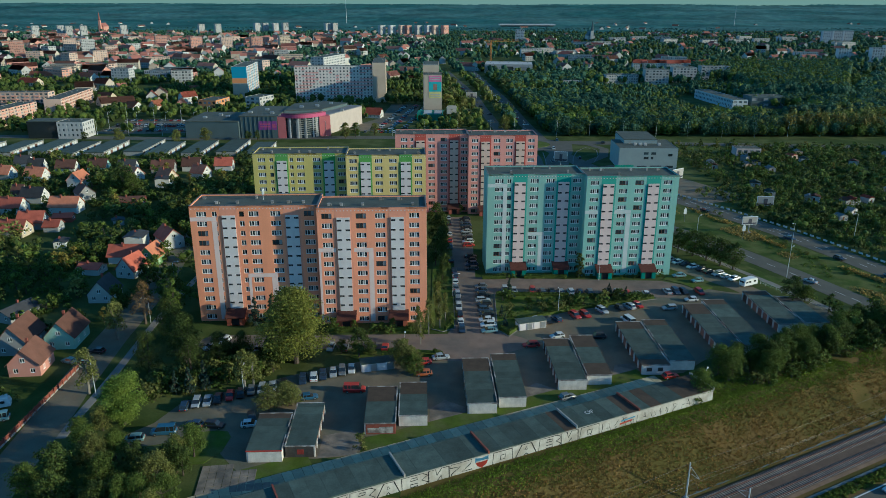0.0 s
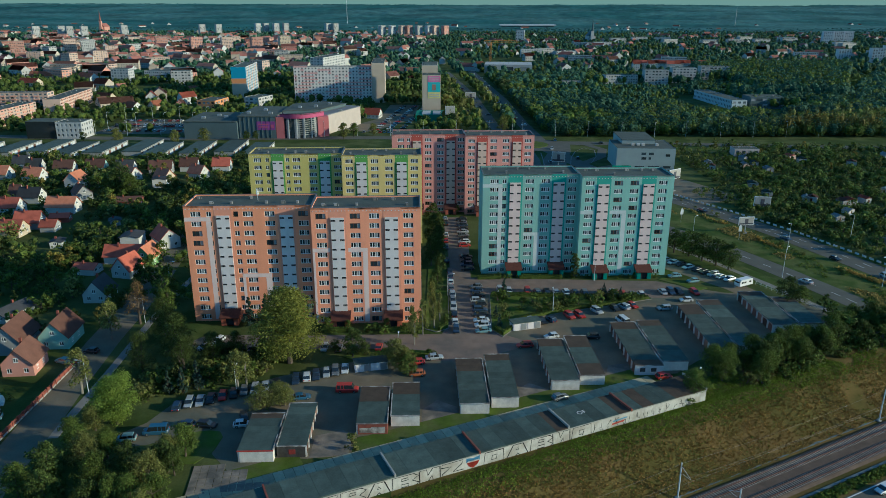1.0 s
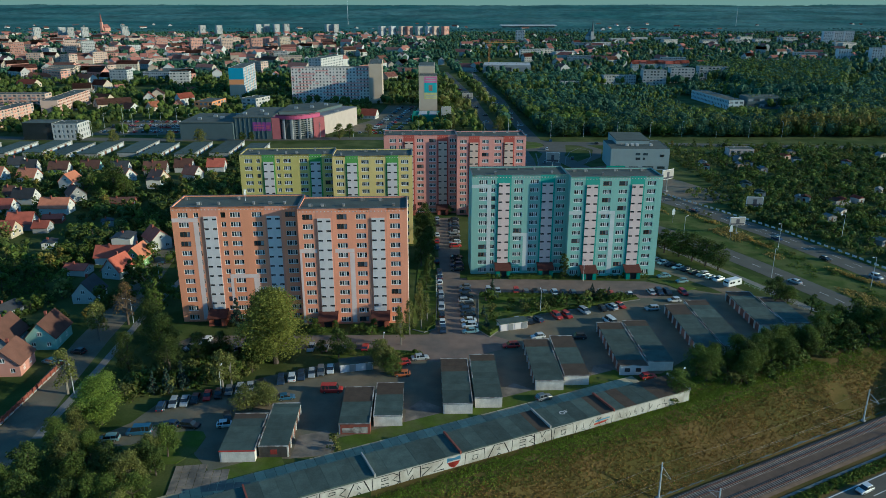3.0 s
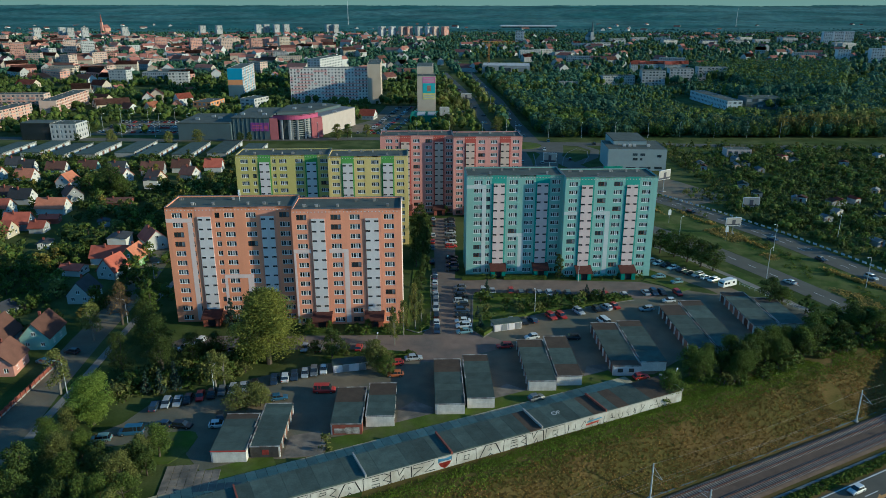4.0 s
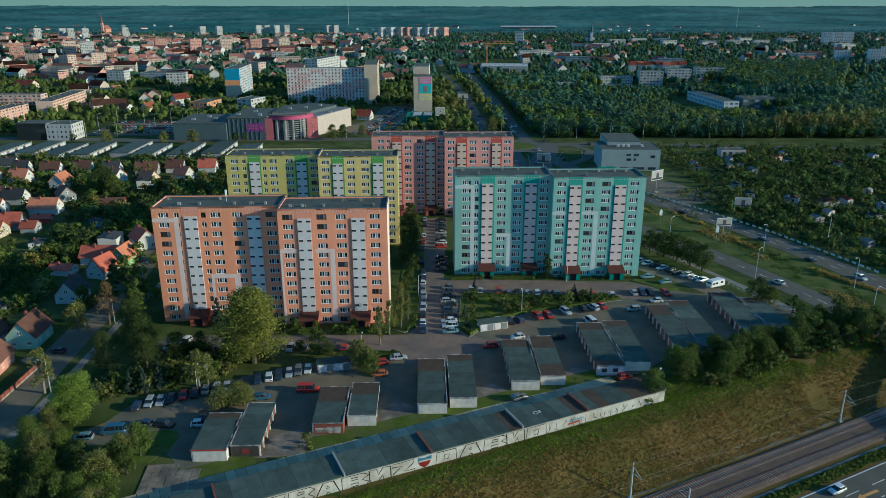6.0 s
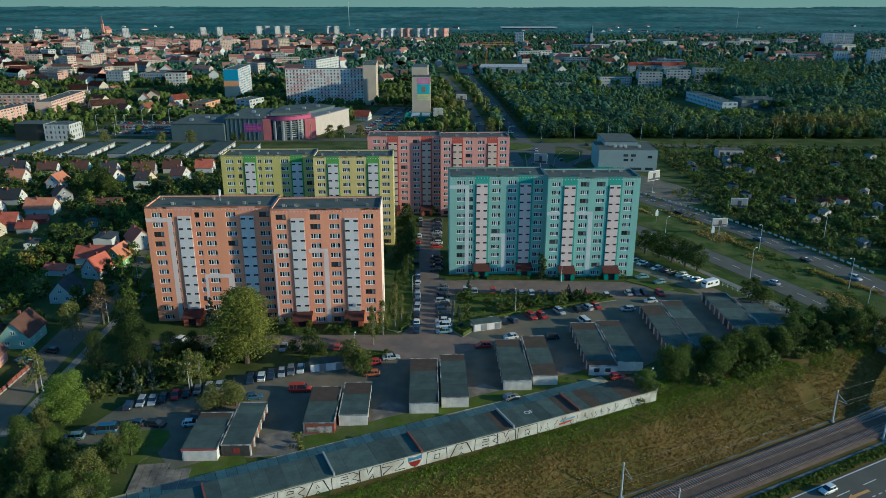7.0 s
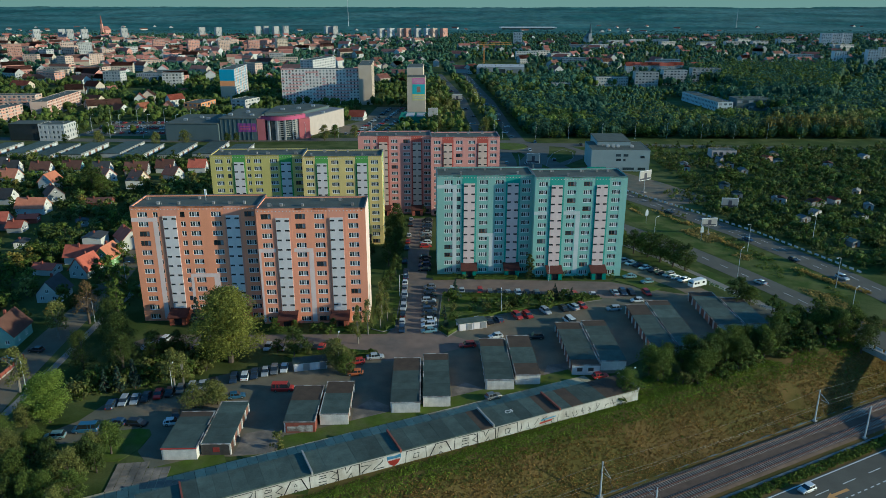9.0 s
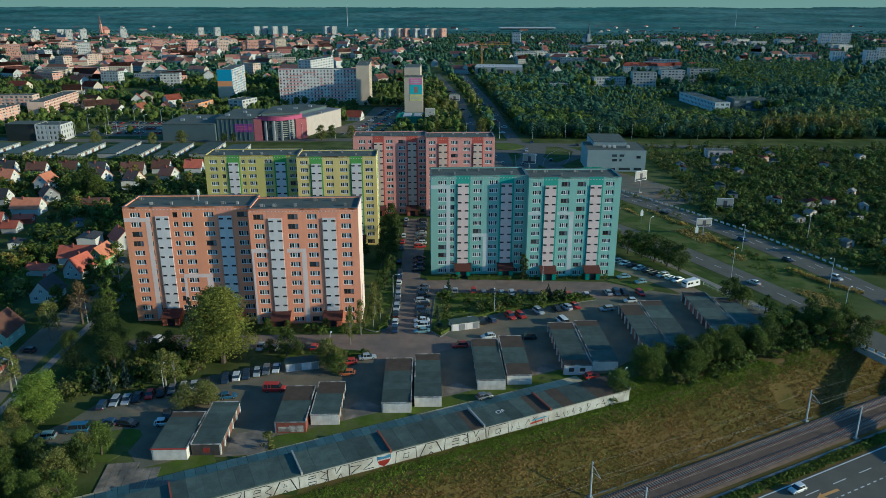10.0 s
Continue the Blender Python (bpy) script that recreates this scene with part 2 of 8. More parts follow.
def tower_block(name, label, x, y, yaw, halves, wall_cols, strip_col, shades, seed, bands):
    """A twelve-storey slab in two staggered halves. halves: (x0, length, setback, [(kind, x)...]), where kind is W or w for a
    window column and S for a white stair strip with its entrance."""
    rr = random.Random(seed)
    root = thing(name, pose(x, y, 0, 0, 0, yaw), label, "apartment block", "tower blocks")
    m_trim = mat(name + "_trim", strip_col, rough=0.9, var=0.1, scale=0.3, streak=0.06)
    m_band = mat(name + "_band", shades, rough=0.9, var=0.08, scale=0.3, streak=0.08)
    m_strip = STRIPS.get(name, M_WHITEWALL)
    for hi, (x0, length, sb, cols) in enumerate(halves):
        m_wall = mat(name + "_wall_" + "ab"[hi], wall_cols[hi], rough=0.92, var=0.09, scale=0.12, fine=3, streak=0.08)
        back = sb + 12.4
        holes, wins = [], []
        for kind, cx in cols:
            for fl in range(FLOORS):
                zc = 1.35 + FLOOR_H * fl
                if kind == "S":
                    continue
                w, h = W_SIZE[kind]
                holes.append((cx - w / 2, cx + w / 2, zc - h / 2, zc + h / 2))
                wins.append((kind, cx, zc - h / 2))
        bm = bmesh.new()
        add_wall(bm, (x0, sb, 0), (1, 0, 0), length, BLOCK_H, holes, 0.3)
        for a, b in (((x0 + length, sb), (x0 + length, back)), ((x0 + length, back), (x0, back)), ((x0, back), (x0, sb))):
            add_poly(bm, ((*a, 0), (*b, 0), (*b, BLOCK_H), (*a, BLOCK_H)))
        # a raised edge round the roof
        for q in ((x0, x0 + length, sb, sb + 0.3), (x0, x0 + length, back - 0.3, back),
                  (x0, x0 + 0.3, sb + 0.3, back - 0.3), (x0 + length - 0.3, x0 + length, sb + 0.3, back - 0.3)):
            add_box(bm, *q, BLOCK_H - 0.5, BLOCK_H + 0.003)
        part("wall", mesh_of("wall", bm, m_wall), root, "painted panel wall")
        part("roof", box(x0 + 0.3, x0 + length - 0.3, sb + 0.3, back - 0.3, BLOCK_H - 0.9, BLOCK_H - 0.35, M_ROOF, "roof"), root,
             "dark grey felt roof")
        part("parapet_cap", box(x0 - 0.04, x0 + length + 0.04, sb - 0.05, sb + 0.34, BLOCK_H + 0.006, BLOCK_H + 0.07, M_CAP, "cap"), root)
        part("parapet_cap", box(x0 - 0.04, x0 + length + 0.04, back - 0.34, back + 0.05, BLOCK_H + 0.006, BLOCK_H + 0.07, M_CAP, "cap"), root)
        for k in (0, 1):
            xe = x0 if k == 0 else x0 + length - 0.34
            part("parapet_cap", box(xe, xe + 0.34, sb + 0.36, back - 0.36, BLOCK_H + 0.006, BLOCK_H + 0.065, M_CAP, "cap"), root)
        # the row of small air holes under the roof
        bm = bmesh.new()
        nx = int(length / 0.95)
        for i in range(nx):
            cx = x0 + 0.6 + i * 0.95
            add_box(bm, cx - 0.14, cx + 0.14, sb - 0.06, sb + 0.01, BLOCK_H - 0.95, BLOCK_H - 0.72)
        tagged(part("vent_row", mesh_of("vent_row", bm, m_strip), root, "row of pale air vents"), kind="stuff")
        for kind, cx, z in wins:
            brown = 1 if rr.random() < 0.1 else 0
            fr, pane = WIN[kind, brown]
            f = part("window", fr, root, "brown loggia glazing" if brown else "", pose(x0 + cx, sb + 0.12, z))
            part("pane", pane, f)
        strips = [cx for kind, cx in cols if kind == "S"]
        for cx in strips:
            sw = 3.5
            top = 1.35 + FLOOR_H * 11 - 0.35
            # the coloured field round the strip
            sx = x0 + cx
            part("wall_stripe", box(sx - 2.3, sx + 2.3, sb - 0.02, sb + 0.01, 3.0, BLOCK_H - 0.05, m_trim, "stripe"), root, "darker painted field")
            sl = []
            bm = bmesh.new()
            for fl in range(1, FLOORS):
                zc = 1.35 + FLOOR_H * fl - 1.15
                for s in (-1, 1):
                    a = sw / 2 + s * 1.14
                    sl.append((a - 0.62, a + 0.62, zc - 0.2, zc + 0.26))
            add_wall(bm, (sx - sw / 2, sb - 0.28, 0), (1, 0, 0), sw, top, sl, 0.2, z0=3.0)
            add_poly(bm, ((sx - sw / 2, sb - 0.28, 3), (sx - sw / 2, sb - 0.28, top), (sx - sw / 2, sb, top), (sx - sw / 2, sb, 3)))
            add_poly(bm, ((sx + sw / 2, sb - 0.28, 3), (sx + sw / 2, sb, 3), (sx + sw / 2, sb, top), (sx + sw / 2, sb - 0.28, top)))
            add_poly(bm, ((sx - sw / 2, sb - 0.28, top), (sx + sw / 2, sb - 0.28, top), (sx + sw / 2, sb, top), (sx - sw / 2, sb, top)))
            strip = part("stair_strip", mesh_of("stair_strip", bm, m_strip), root, "white strip with paired slot windows")
            for a, b, c, d in sl:
                w = part("slot_window", SLOT, strip, "", pose(sx - sw / 2 + (a + b) / 2, sb - 0.1, c))
            # entrance porch
            part("porch", PORCH["body", name], root, "entrance porch", pose(sx, sb - 0.3, 0))
            part("porch_roof", PORCH_ROOF, root, "dark red-brown sloping porch roof", pose(sx, sb - 0.3, 0))
        for i in range(int(length / 4.6)):
            part("roof_vent", VENT, root, "", pose(x0 + 2.5 + i * 4.6 + rr.uniform(-0.8, 0.8), rr.choice((sb + 3.4, back - 3.6)), BLOCK_H - 0.36, 0, 0, rr.choice((0, 90))))
    for bx0, bx1, bz0, bz1, sb in bands:
        part("painted_band", box(bx0, bx1, sb - 0.012, sb + 0.01, bz0, bz1, m_band, "band"), root, "pale painted band")
    return root


def slot_mesh():
    bm = bmesh.new()
    add_box(bm, -0.62, 0.62, 0.0, 0.05, 0, 0.46)
    add_box(bm, -0.62, 0.62, -0.2, -0.12, -0.04, 0.02)
    me = mesh_of("slot_window", bm, M_DARK)
    return me


SLOT = slot_mesh()
bm = bmesh.new()
for a, b in ((0.0, 3.6),):
    q = [(-2.7, -3.6, 2.55), (2.7, -3.6, 2.55), (2.7, 0.3, 4.0), (-2.7, 0.3, 4.0)]
    lo = [(p[0], p[1], p[2] - 0.25) for p in q]
    add_poly(bm, q)
    add_poly(bm, lo[::-1])
    for i in range(4):
        j = (i + 1) % 4
        add_poly(bm, (lo[i], lo[j], q[j], q[i]))
PORCH_ROOF = mesh_of("porch_roof", bm, M_CANOPY)
PORCH = {}


def porch_body(name, col):
    m = mat(name + "_porch", col, rough=0.9, var=0.15)
    bm = bmesh.new()
    add_wall(bm, (-2.3, -3.2, 0), (1, 0, 0), 4.6, 2.45, [(1.2, 3.4, 0.0, 2.15)], 0.5)
    add_poly(bm, ((2.3, -3.2, 0), (2.3, 0.3, 0), (2.3, 0.3, 3.7), (2.3, -3.2, 2.45)))
    add_poly(bm, ((-2.3, 0.3, 0), (-2.3, -3.2, 0), (-2.3, -3.2, 2.45), (-2.3, 0.3, 3.7)))
    add_box(bm, -1.1, 1.1, -2.75, -2.7, 0, 2.15, mi=1)
    PORCH["body", name] = mesh_of("porch", bm, m, M_DARK)


LEFT_A = [("W", 3.1), ("w", 6.6), ("S", 10.3), ("w", 13.8), ("W", 17.0), ("W", 22.8), ("S", 27.2), ("W", 31.8)]
LEFT_B = [("W", 3.7), ("w", 6.9), ("S", 10.4), ("W", 15.0), ("W", 20.1), ("S", 24.4), ("W", 28.7)]
RIGHT = [("W", 2.6), ("S", 7.0), ("W", 11.7), ("W", 16.8), ("S", 21.4), ("W", 25.9)]
YAW = 2.8
for n, c in (("salmon_block", (0.33, 0.10, 0.06)), ("turquoise_block", (0.03, 0.2, 0.16)), ("yellow_block", (0.1, 0.25, 0.06)), ("pink_block", (0.33, 0.1, 0.07))):
    porch_body(n, c)
sb_ = tower_block("salmon_block", "twelve-storey salmon panel apartment block with white stair strips", -33.8, 184.6, YAW,
            [(-34.2, 34.2, 3.1, LEFT_A), (0, 29.2, 0, RIGHT)], [(0.76, 0.315, 0.175), (0.80, 0.335, 0.20)], (0.67, 0.295, 0.195), (0.74, 0.58, 0.54), 1,
            [(-28.5, -27.2, 0.6, 29.2, 3.1), (-34.2, -27.2, 29.25, 30.35, 3.1), (-13.6, -12.0, 0.6, 12.95, 3.1), (-20.0, -12.0, 13.0, 14.1, 3.1), (-20.0, -19.2, 3, 12.95, 3.1),
             (13.5, 14.8, 0.5, 21.05, 0), (9.6, 14.8, 21.1, 22.2, 0), (0, 4.9, 21.1, 22.2, 0), (0, 0.6, 0.5, 21.05, 0)])
# pale sheet on the right end: the sun on that wall as colour
part("end_wall_paint", box(29.2, 29.23, 0.02, 12.38, 0.3, BLOCK_H - 0.06, mat("salmon_block_end", (0.70, 0.56, 0.49), rough=0.92, var=0.1, scale=0.2, streak=0.1), "end_wall_paint"), sb_, "pale painted end wall")
tower_block("turquoise_block", "twelve-storey turquoise panel apartment block with pale pink stair strips", 44.9, 222.9, YAW,
            [(-31.0, 31.0, 3.4, LEFT_B), (0, 29.4, 0, RIGHT)], [(0.265, 0.43, 0.385), (0.28, 0.47, 0.415)], (0.085, 0.32, 0.26), (0.54, 0.57, 0.57), 2,
            [(-26.0, -24.7, 0.6, 29.2, 3.4), (-31.0, -24.7, 29.25, 30.35, 3.4), (-17.6, -12.2, 13.0, 14.1, 3.4), (-14.0, -12.2, 1, 12.95, 3.4), (13.4, 14.8, 1, 21.05, 0), (9.5, 14.8, 21.1, 22.2, 0), (0, 4.2, 21.1, 22.2, 0)])
yb = tower_block("yellow_block", "twelve-storey yellow and green panel apartment block", -35.4, 254.9, YAW,
            [(-33.6, 33.6, 3.2, LEFT_A), (0, 28.6, 0, RIGHT)], [(0.55, 0.47, 0.15), (0.70, 0.55, 0.21)], (0.14, 0.32, 0.075), (0.5, 0.52, 0.4), 3, [])
part("wall_stripe", box(28.6, 28.63, 5.2, 8.6, 1.0, BLOCK_H - 0.05, mat("yellow_block_trim", (0.13, 0.33, 0.07)), "stripe"), yb, "green painted field")
for fl in range(FLOORS):
    for ly, kind in ((3.2, "w"), (6.9, "w"), (10.4, "w")):
        fr, pane = WIN[kind, 0]
        f = part("window", fr, yb, "", pose(28.66, ly, 0.65 + FLOOR_H * fl, 0, 0, 90))
        part("pane", pane, f)
tower_block("pink_block", "twelve-storey pink panel apartment block with red strips", 9.7, 295.6, YAW,
            [(-30.2, 30.2, 3.4, LEFT_B), (0, 28.5, 0, RIGHT)], [(0.64, 0.29, 0.25), (0.66, 0.31, 0.27)], (0.42, 0.09, 0.07), (0.62, 0.42, 0.36), 4, [])

# ---- asphalt, paths and garages ----
M_ASPHALT = mat("asphalt", (0.124, 0.120, 0.086), rough=0.9, var=0.24, scale=0.22, fine=3.0, bump=0.01, col2=(0.185, 0.146, 0.096), mixscale=0.08)
M_ROAD = mat("road_asphalt", (0.108, 0.101, 0.080), rough=0.85, var=0.18, scale=0.2, fine=5.0)
M_SLAB = mat("concrete_slab", (0.37, 0.33, 0.215), rough=0.95, var=0.2, scale=0.8, fine=6, rnd=0.25)
M_PATH = mat("footpath_concrete", (0.215, 0.20, 0.175), rough=0.95, var=0.2, scale=0.5, fine=4.0)
M_KERB = mat("kerb_stone", (0.21, 0.20, 0.18), rough=0.95, var=0.2)
M_LAWN = mat("lawn", (0.086, 0.118, 0.018), rough=1.0, var=0.3, scale=0.3, fine=6.0, bump=0.04, col2=(0.10, 0.115, 0.035), mixscale=0.2, spec=0.1)
M_FELT = mat("garage_roof_felt", (0.064, 0.086, 0.074), rough=0.9, var=0.3, scale=0.5, fine=3, rnd=0.25)
M_RUST = mat("garage_roof_brown", (0.072, 0.052, 0.036), rough=0.9, var=0.25, scale=0.5, fine=3)
M_PLASTER = mat("old_white_plaster", (0.60, 0.57, 0.53), rough=0.95, var=0.2, scale=0.7, fine=5, streak=0.2)
M_BRICK = mat("red_brick", (0.22, 0.07, 0.05), rough=0.95, var=0.25, scale=1.0, fine=8)
M_PARTY = mat("party_wall", (0.16, 0.13, 0.115), rough=0.95, var=0.3, scale=0.9, fine=4, col2=(0.42, 0.40, 0.37), mixscale=0.5)
M_GDOOR = mat("garage_door", (0.15, 0.075, 0.055), rough=0.7, var=0.2, rnd=0.8)
M_PAINT = mat("road_paint", (0.6, 0.6, 0.58), rough=0.8, var=0.15, fine=9)
M_BLACK = mat("black_paint", (0.02, 0.02, 0.022), rough=0.8, var=0.2)
M_RED = mat("red_paint", (0.40, 0.05, 0.035), rough=0.7, var=0.2)

YARD = [(-44, 122.8), (-38.2, 116), (-31.5, 121.6), (-25, 121.5), (-16.5, 122.8), (-16, 129.2), (-3.3, 132.1), (5.2, 137.1), (18.4, 140.3),
        (25.2, 144.6), (32.9, 148.5), (41.8, 153.4), (48.3, 156), (58.2, 157), (66, 164), (112, 180), (112, 204), (97, 207.5), (88, 209),
        (76, 215), (70, 218.5), (10, 221), (10.6, 291), (0.6, 291), (3.6, 226), (3.9, 189), (1, 178), (-62, 177), (-66, 172), (-62, 168.6),
        (-14, 169.4), (-2, 168), (1, 165), (-6, 163.5), (-21, 162), (-26.5, 160)]
YARD += [(-36.7, 154.9), (-44.9, 149.9), (-50.6, 146.7), (-58.4, 142.5), (-61.5, 133.9), (-67, 128), (-66, 124.2), (-58, 126), (-50, 129.5), (-46, 128)]
tagged(new("yard", poly_mesh("yard", YARD, 0.03, M_ASPHALT)), "worn grey asphalt yard and street between the garages", "asphalt", kind="structure")
M_PAVING = mat("street_paving", (0.205, 0.150, 0.118), rough=0.92, var=0.2, scale=0.35, fine=4.0, bump=0.01, col2=(0.155, 0.125, 0.105), mixscale=0.1)
STREET = [(-62, 169), (-14, 169.7), (-2, 168.3), (1.2, 165.2), (-4, 163.2), (4, 162.6), (12, 165), (26, 172.6), (14.6, 180.6), (13.8, 207), (69, 204.4), (76, 208.2), (74, 215), (70, 218.2), (10.2, 220.6), (10.6, 290.6), (0.9, 290.6), (3.8, 226), (4.1, 189), (1.2, 178.3), (-61, 176.6)]
tagged(new("street_paving", poly_mesh("street_paving", STREET, 0.036, M_PAVING)), "warm grey-brown paved street between the blocks", "pavement", kind="structure")
tagged(new("parking_lane", strip_mesh("parking_lane", [(66, 246), (74, 238), (84, 226), (93, 214), (97, 206)], 7.5, 0.045, M_ASPHALT)), "asphalt parking lane", "asphalt", kind="structure")
tagged(new("street_west", strip_mesh("street_west", [(-79, 84), (-82.5, 112), (-84.5, 137), (-86.2, 150), (-87.3, 162), (-88.4, 174), (-89, 186), (-89.6, 198), (-91.2, 216), (-93.6, 234), (-98, 300), (-100, 360)], 8.6, 0.03, M_ASPHALT)),
       "grey asphalt street", "road", kind="structure")
tagged(new("pavement_west", strip_mesh("pavement_west", [(-78.5, 128), (-78.9, 134), (-79.0, 143), (-79.4, 158), (-80.4, 178), (-81, 192), (-80.6, 212), (-80, 236)], 2.0, 0.06, M_PATH, 0.1)), "pale concrete footpath", "pavement", kind="structure")
island = [(14.8, 181), (17.6, 176.8), (20.5, 181), (23.5, 187.2), (36.5, 193.3), (51, 198.2), (60, 201.8), (64.3, 203.2), (64.5, 204.8), (45, 205.2), (15.6, 206.4)]
tagged(new("grass_island", poly_mesh("grass_island", island, 0.16, M_LAWN, 0.16)), "raised grass island with shrubs", "lawn", kind="structure")
tagged(new("grass_tip", poly_mesh("grass_tip", [(-14, 169.6), (-2, 168.2), (0.8, 165.6), (-6, 163.7), (-20, 162.3), (-24, 165)], 0.15, M_LAWN, 0.15)), "raised grass tip by the turning", "lawn", kind="structure")
tagged(new("lawn_by_block", poly_mesh("lawn_by_block", [(-3.5, 181.5), (-0.2, 179.5), (3.0, 182), (3.0, 226), (1.5, 240), (-4, 240)], 0.12, M_LAWN, 0.12)), "lawn beside the street", "lawn", kind="structure")
tagged(new("lawn_small", poly_mesh("lawn_small", [(73, 222), (84.5, 212.5), (80, 209.8), (76, 215.5), (71, 219.5)], 0.14, M_LAWN, 0.14)), "small lawn by the parking lane", "lawn", kind="structure")
for pts in (island[5:] + island[:1], [(3.0, 226), (3.0, 182), (-0.2, 179.5), (-3.5, 181.5)], island[0:6]):
    tagged(new("kerb", strip_mesh("kerb", pts, 0.22, 0.19, M_KERB, 0.17)), "grey concrete kerb", "kerb", kind="structure")

# slabs of the path behind the garage wall
WALL0, WALL_A = Vector((60.9, 144.3, 0)), 25.5
WALL_U = Vector((math.cos(radians(WALL_A)), math.sin(radians(WALL_A)), 0))
WALL_N = Vector((-WALL_U.y, WALL_U.x, 0))


def garage_doors(root, side_x, y0, y1, face, h):
    """Doors along one long side, each with its frame recess."""
    n = max(1, int((y1 - y0) / 3.1))
    step = (y1 - y0) / n
    bm = bmesh.new()
    zig = [(0.04 + 0.03 * (k % 2), -1.2 + 0.15 * k) for k in range(17)]
    rim = zig + [(-a, b) for a, b in zig[::-1]]
    lo, hi = [bm.verts.new((a, b, 0)) for a, b in rim], [bm.verts.new((a, b, 2.05)) for a, b in rim]
    for k in range(len(rim)):
        j = (k + 1) % len(rim)
        bm.faces.new((lo[k], lo[j], hi[j], hi[k]))
    bm.faces.new(hi)
    me = mesh_of("garage_door", bm, M_GDOOR)
    bm = bmesh.new()
    add_box(bm, -0.16, 0.16, -0.17, 0.17, 0, h - 0.05)
    pm = mesh_of("door_pier", bm, M_PLASTER)
    for i in range(n):
        part("garage_door", me, root, "painted sheet-metal garage door", pose(side_x, y0 + step * (i + 0.5), 0.03))
    for i in range(n + 1):
        part("door_pier", pm, root, "", pose(side_x + face * 0.08, min(max(y0 + step * i, y0 + 0.18), y1 - 0.18), 0.02))


M_FADED = mat("faded_red_paint", (0.22, 0.035, 0.028), rough=0.85, var=0.35, scale=1.5, fine=5)
M_TARWALL = mat("tarred_wall", (0.06, 0.054, 0.05), rough=0.9, var=0.3, scale=0.6, fine=4, streak=0.2)


def garage_row(x0, x1, y0, y1, face, end_m, yaw=2.2, brown=0, seed=0, h=2.55, red=False, patches=()):
    """A low flat-roofed row of garages; face: the side of the doors (-1 or 1)."""
    rr = random.Random(seed)
    root = thing("garage_row", pose((x0 + x1) / 2, y0, 0, 0, 0, yaw), "low flat-roofed garage row with felt roof and plastered end wall", "garages", "garage rows")
    w, L = x1 - x0, y1 - y0
    a, b = (-w / 2 + (0.25 if face < 0 else 0)), (w / 2 - (0.25 if face > 0 else 0))
    part("wall", box(a, b, 0.05, L - 0.05, 0, h, end_m, "wall"), root, "plastered wall")
    # felt roof in patches with overlapping seams
    cuts = [0.0]
    while cuts[-1] < L:
        cuts.append(min(L, cuts[-1] + rr.choice((2.9, 2.9, 5.8))))
        if L - cuts[-1] < 1.5:
            cuts[-1] = L
    for i in range(len(cuts) - 1):
        m = M_RUST if rr.random() < (0.9 if brown and i == len(cuts) - 2 else brown * 0.4) else M_FELT
        z = h + 0.12 + 0.012 * (i % 3)
        part("roof_panel", box(-w / 2 - 0.1, w / 2 + 0.1, cuts[i] - (0.15 if i == 0 else 0), cuts[i + 1] - 0.02, h - 0.02, z, m, "roof_panel"), root, "dark felt roof strip")
    for yy in (-0.17, L - 0.16):
        part("parapet", box(-w / 2 - 0.12, w / 2 + 0.12, yy, yy + 0.22, h, h + 0.24 if yy > 0 else h + 0.18, M_RED if (red and yy < 0) else M_PARTY, "parapet"), root)
    # party wall in short lengths of uneven height
    yy = 0.2
    while yy < L - 0.4:
        ye = min(L - 0.2, yy + rr.uniform(1.4, 3.6))
        part("side_parapet", box(-face * w / 2 - 0.11, -face * w / 2 + 0.11, yy, ye - 0.03, h + 0.02, h + rr.choice((0.16, 0.2, 0.26)), rr.choice((M_PARTY, M_PARTY, M_FELT)), "side_parapet"), root, "low weathered party wall")
        yy = ye
    for u0, u1, z0, z1, m, what in patches:
        part("wall_patch", box(u0, u1, 0.02, 0.055, z0, z1, m, "wall_patch"), root, what)
    garage_doors(root, face * (w / 2 - 0.2), 0.1, L - 0.1, face, h)
    return root


garage_row(-38.0, -31.2, 120.2, 133.8, -1, M_PLASTER, seed=1, brown=0.2, red=True)
garage_row(-30.8, -25.0, 121.9, 138.0, 1, M_TARWALL, seed=2, brown=0.0, patches=((-0.6, 0.7, 0.7, 1.8, M_FADED, "faded red painted patch"),))
garage_row(-16.1, -9.7, 130.1, 145.2, -1, M_BRICK, seed=3, brown=0.15, patches=((-2.6, -0.2, 0.35, 1.5, M_PARTY, "worn pale painted patch"), (-0.2, 2.7, 0.25, 1.75, M_PARTY, "worn pale painted patch")))
garage_row(-9.2, -3.2, 133.2, 147.2, 1, M_PLASTER, seed=4, brown=0.1)
garage_row(5.5, 11.9, 138.2, 159.2, -1, M_PLASTER, seed=5, brown=0.2)
garage_row(12.5, 18.5, 140.8, 161.5, 1, M_PLASTER, seed=6, brown=0.1)
garage_row(26.7, 33.3, 148.6, 170.3, -1, M_PLASTER, seed=7, brown=0.1)
garage_row(33.8, 39.6, 151.1, 172.3, 1, M_PLASTER, seed=8, brown=0.35)
garage_row(47.9, 54.6, 156.1, 180.9, -1, M_WHITEWALL, seed=9, brown=0.1, patches=((-2.2, -0.9, 0.9, 1.9, M_TARWALL, "dark blocked window"), (0.5, 1.8, 0.9, 1.9, M_TARWALL, "dark blocked window")))
garage_row(55.2, 61.4, 158.4, 182.2, 1, M_PLASTER, seed=10, brown=0.3)
garage_row(70.0, 76.0, 166.0, 193.4, -1, M_PLASTER, seed=11, brown=0.15)
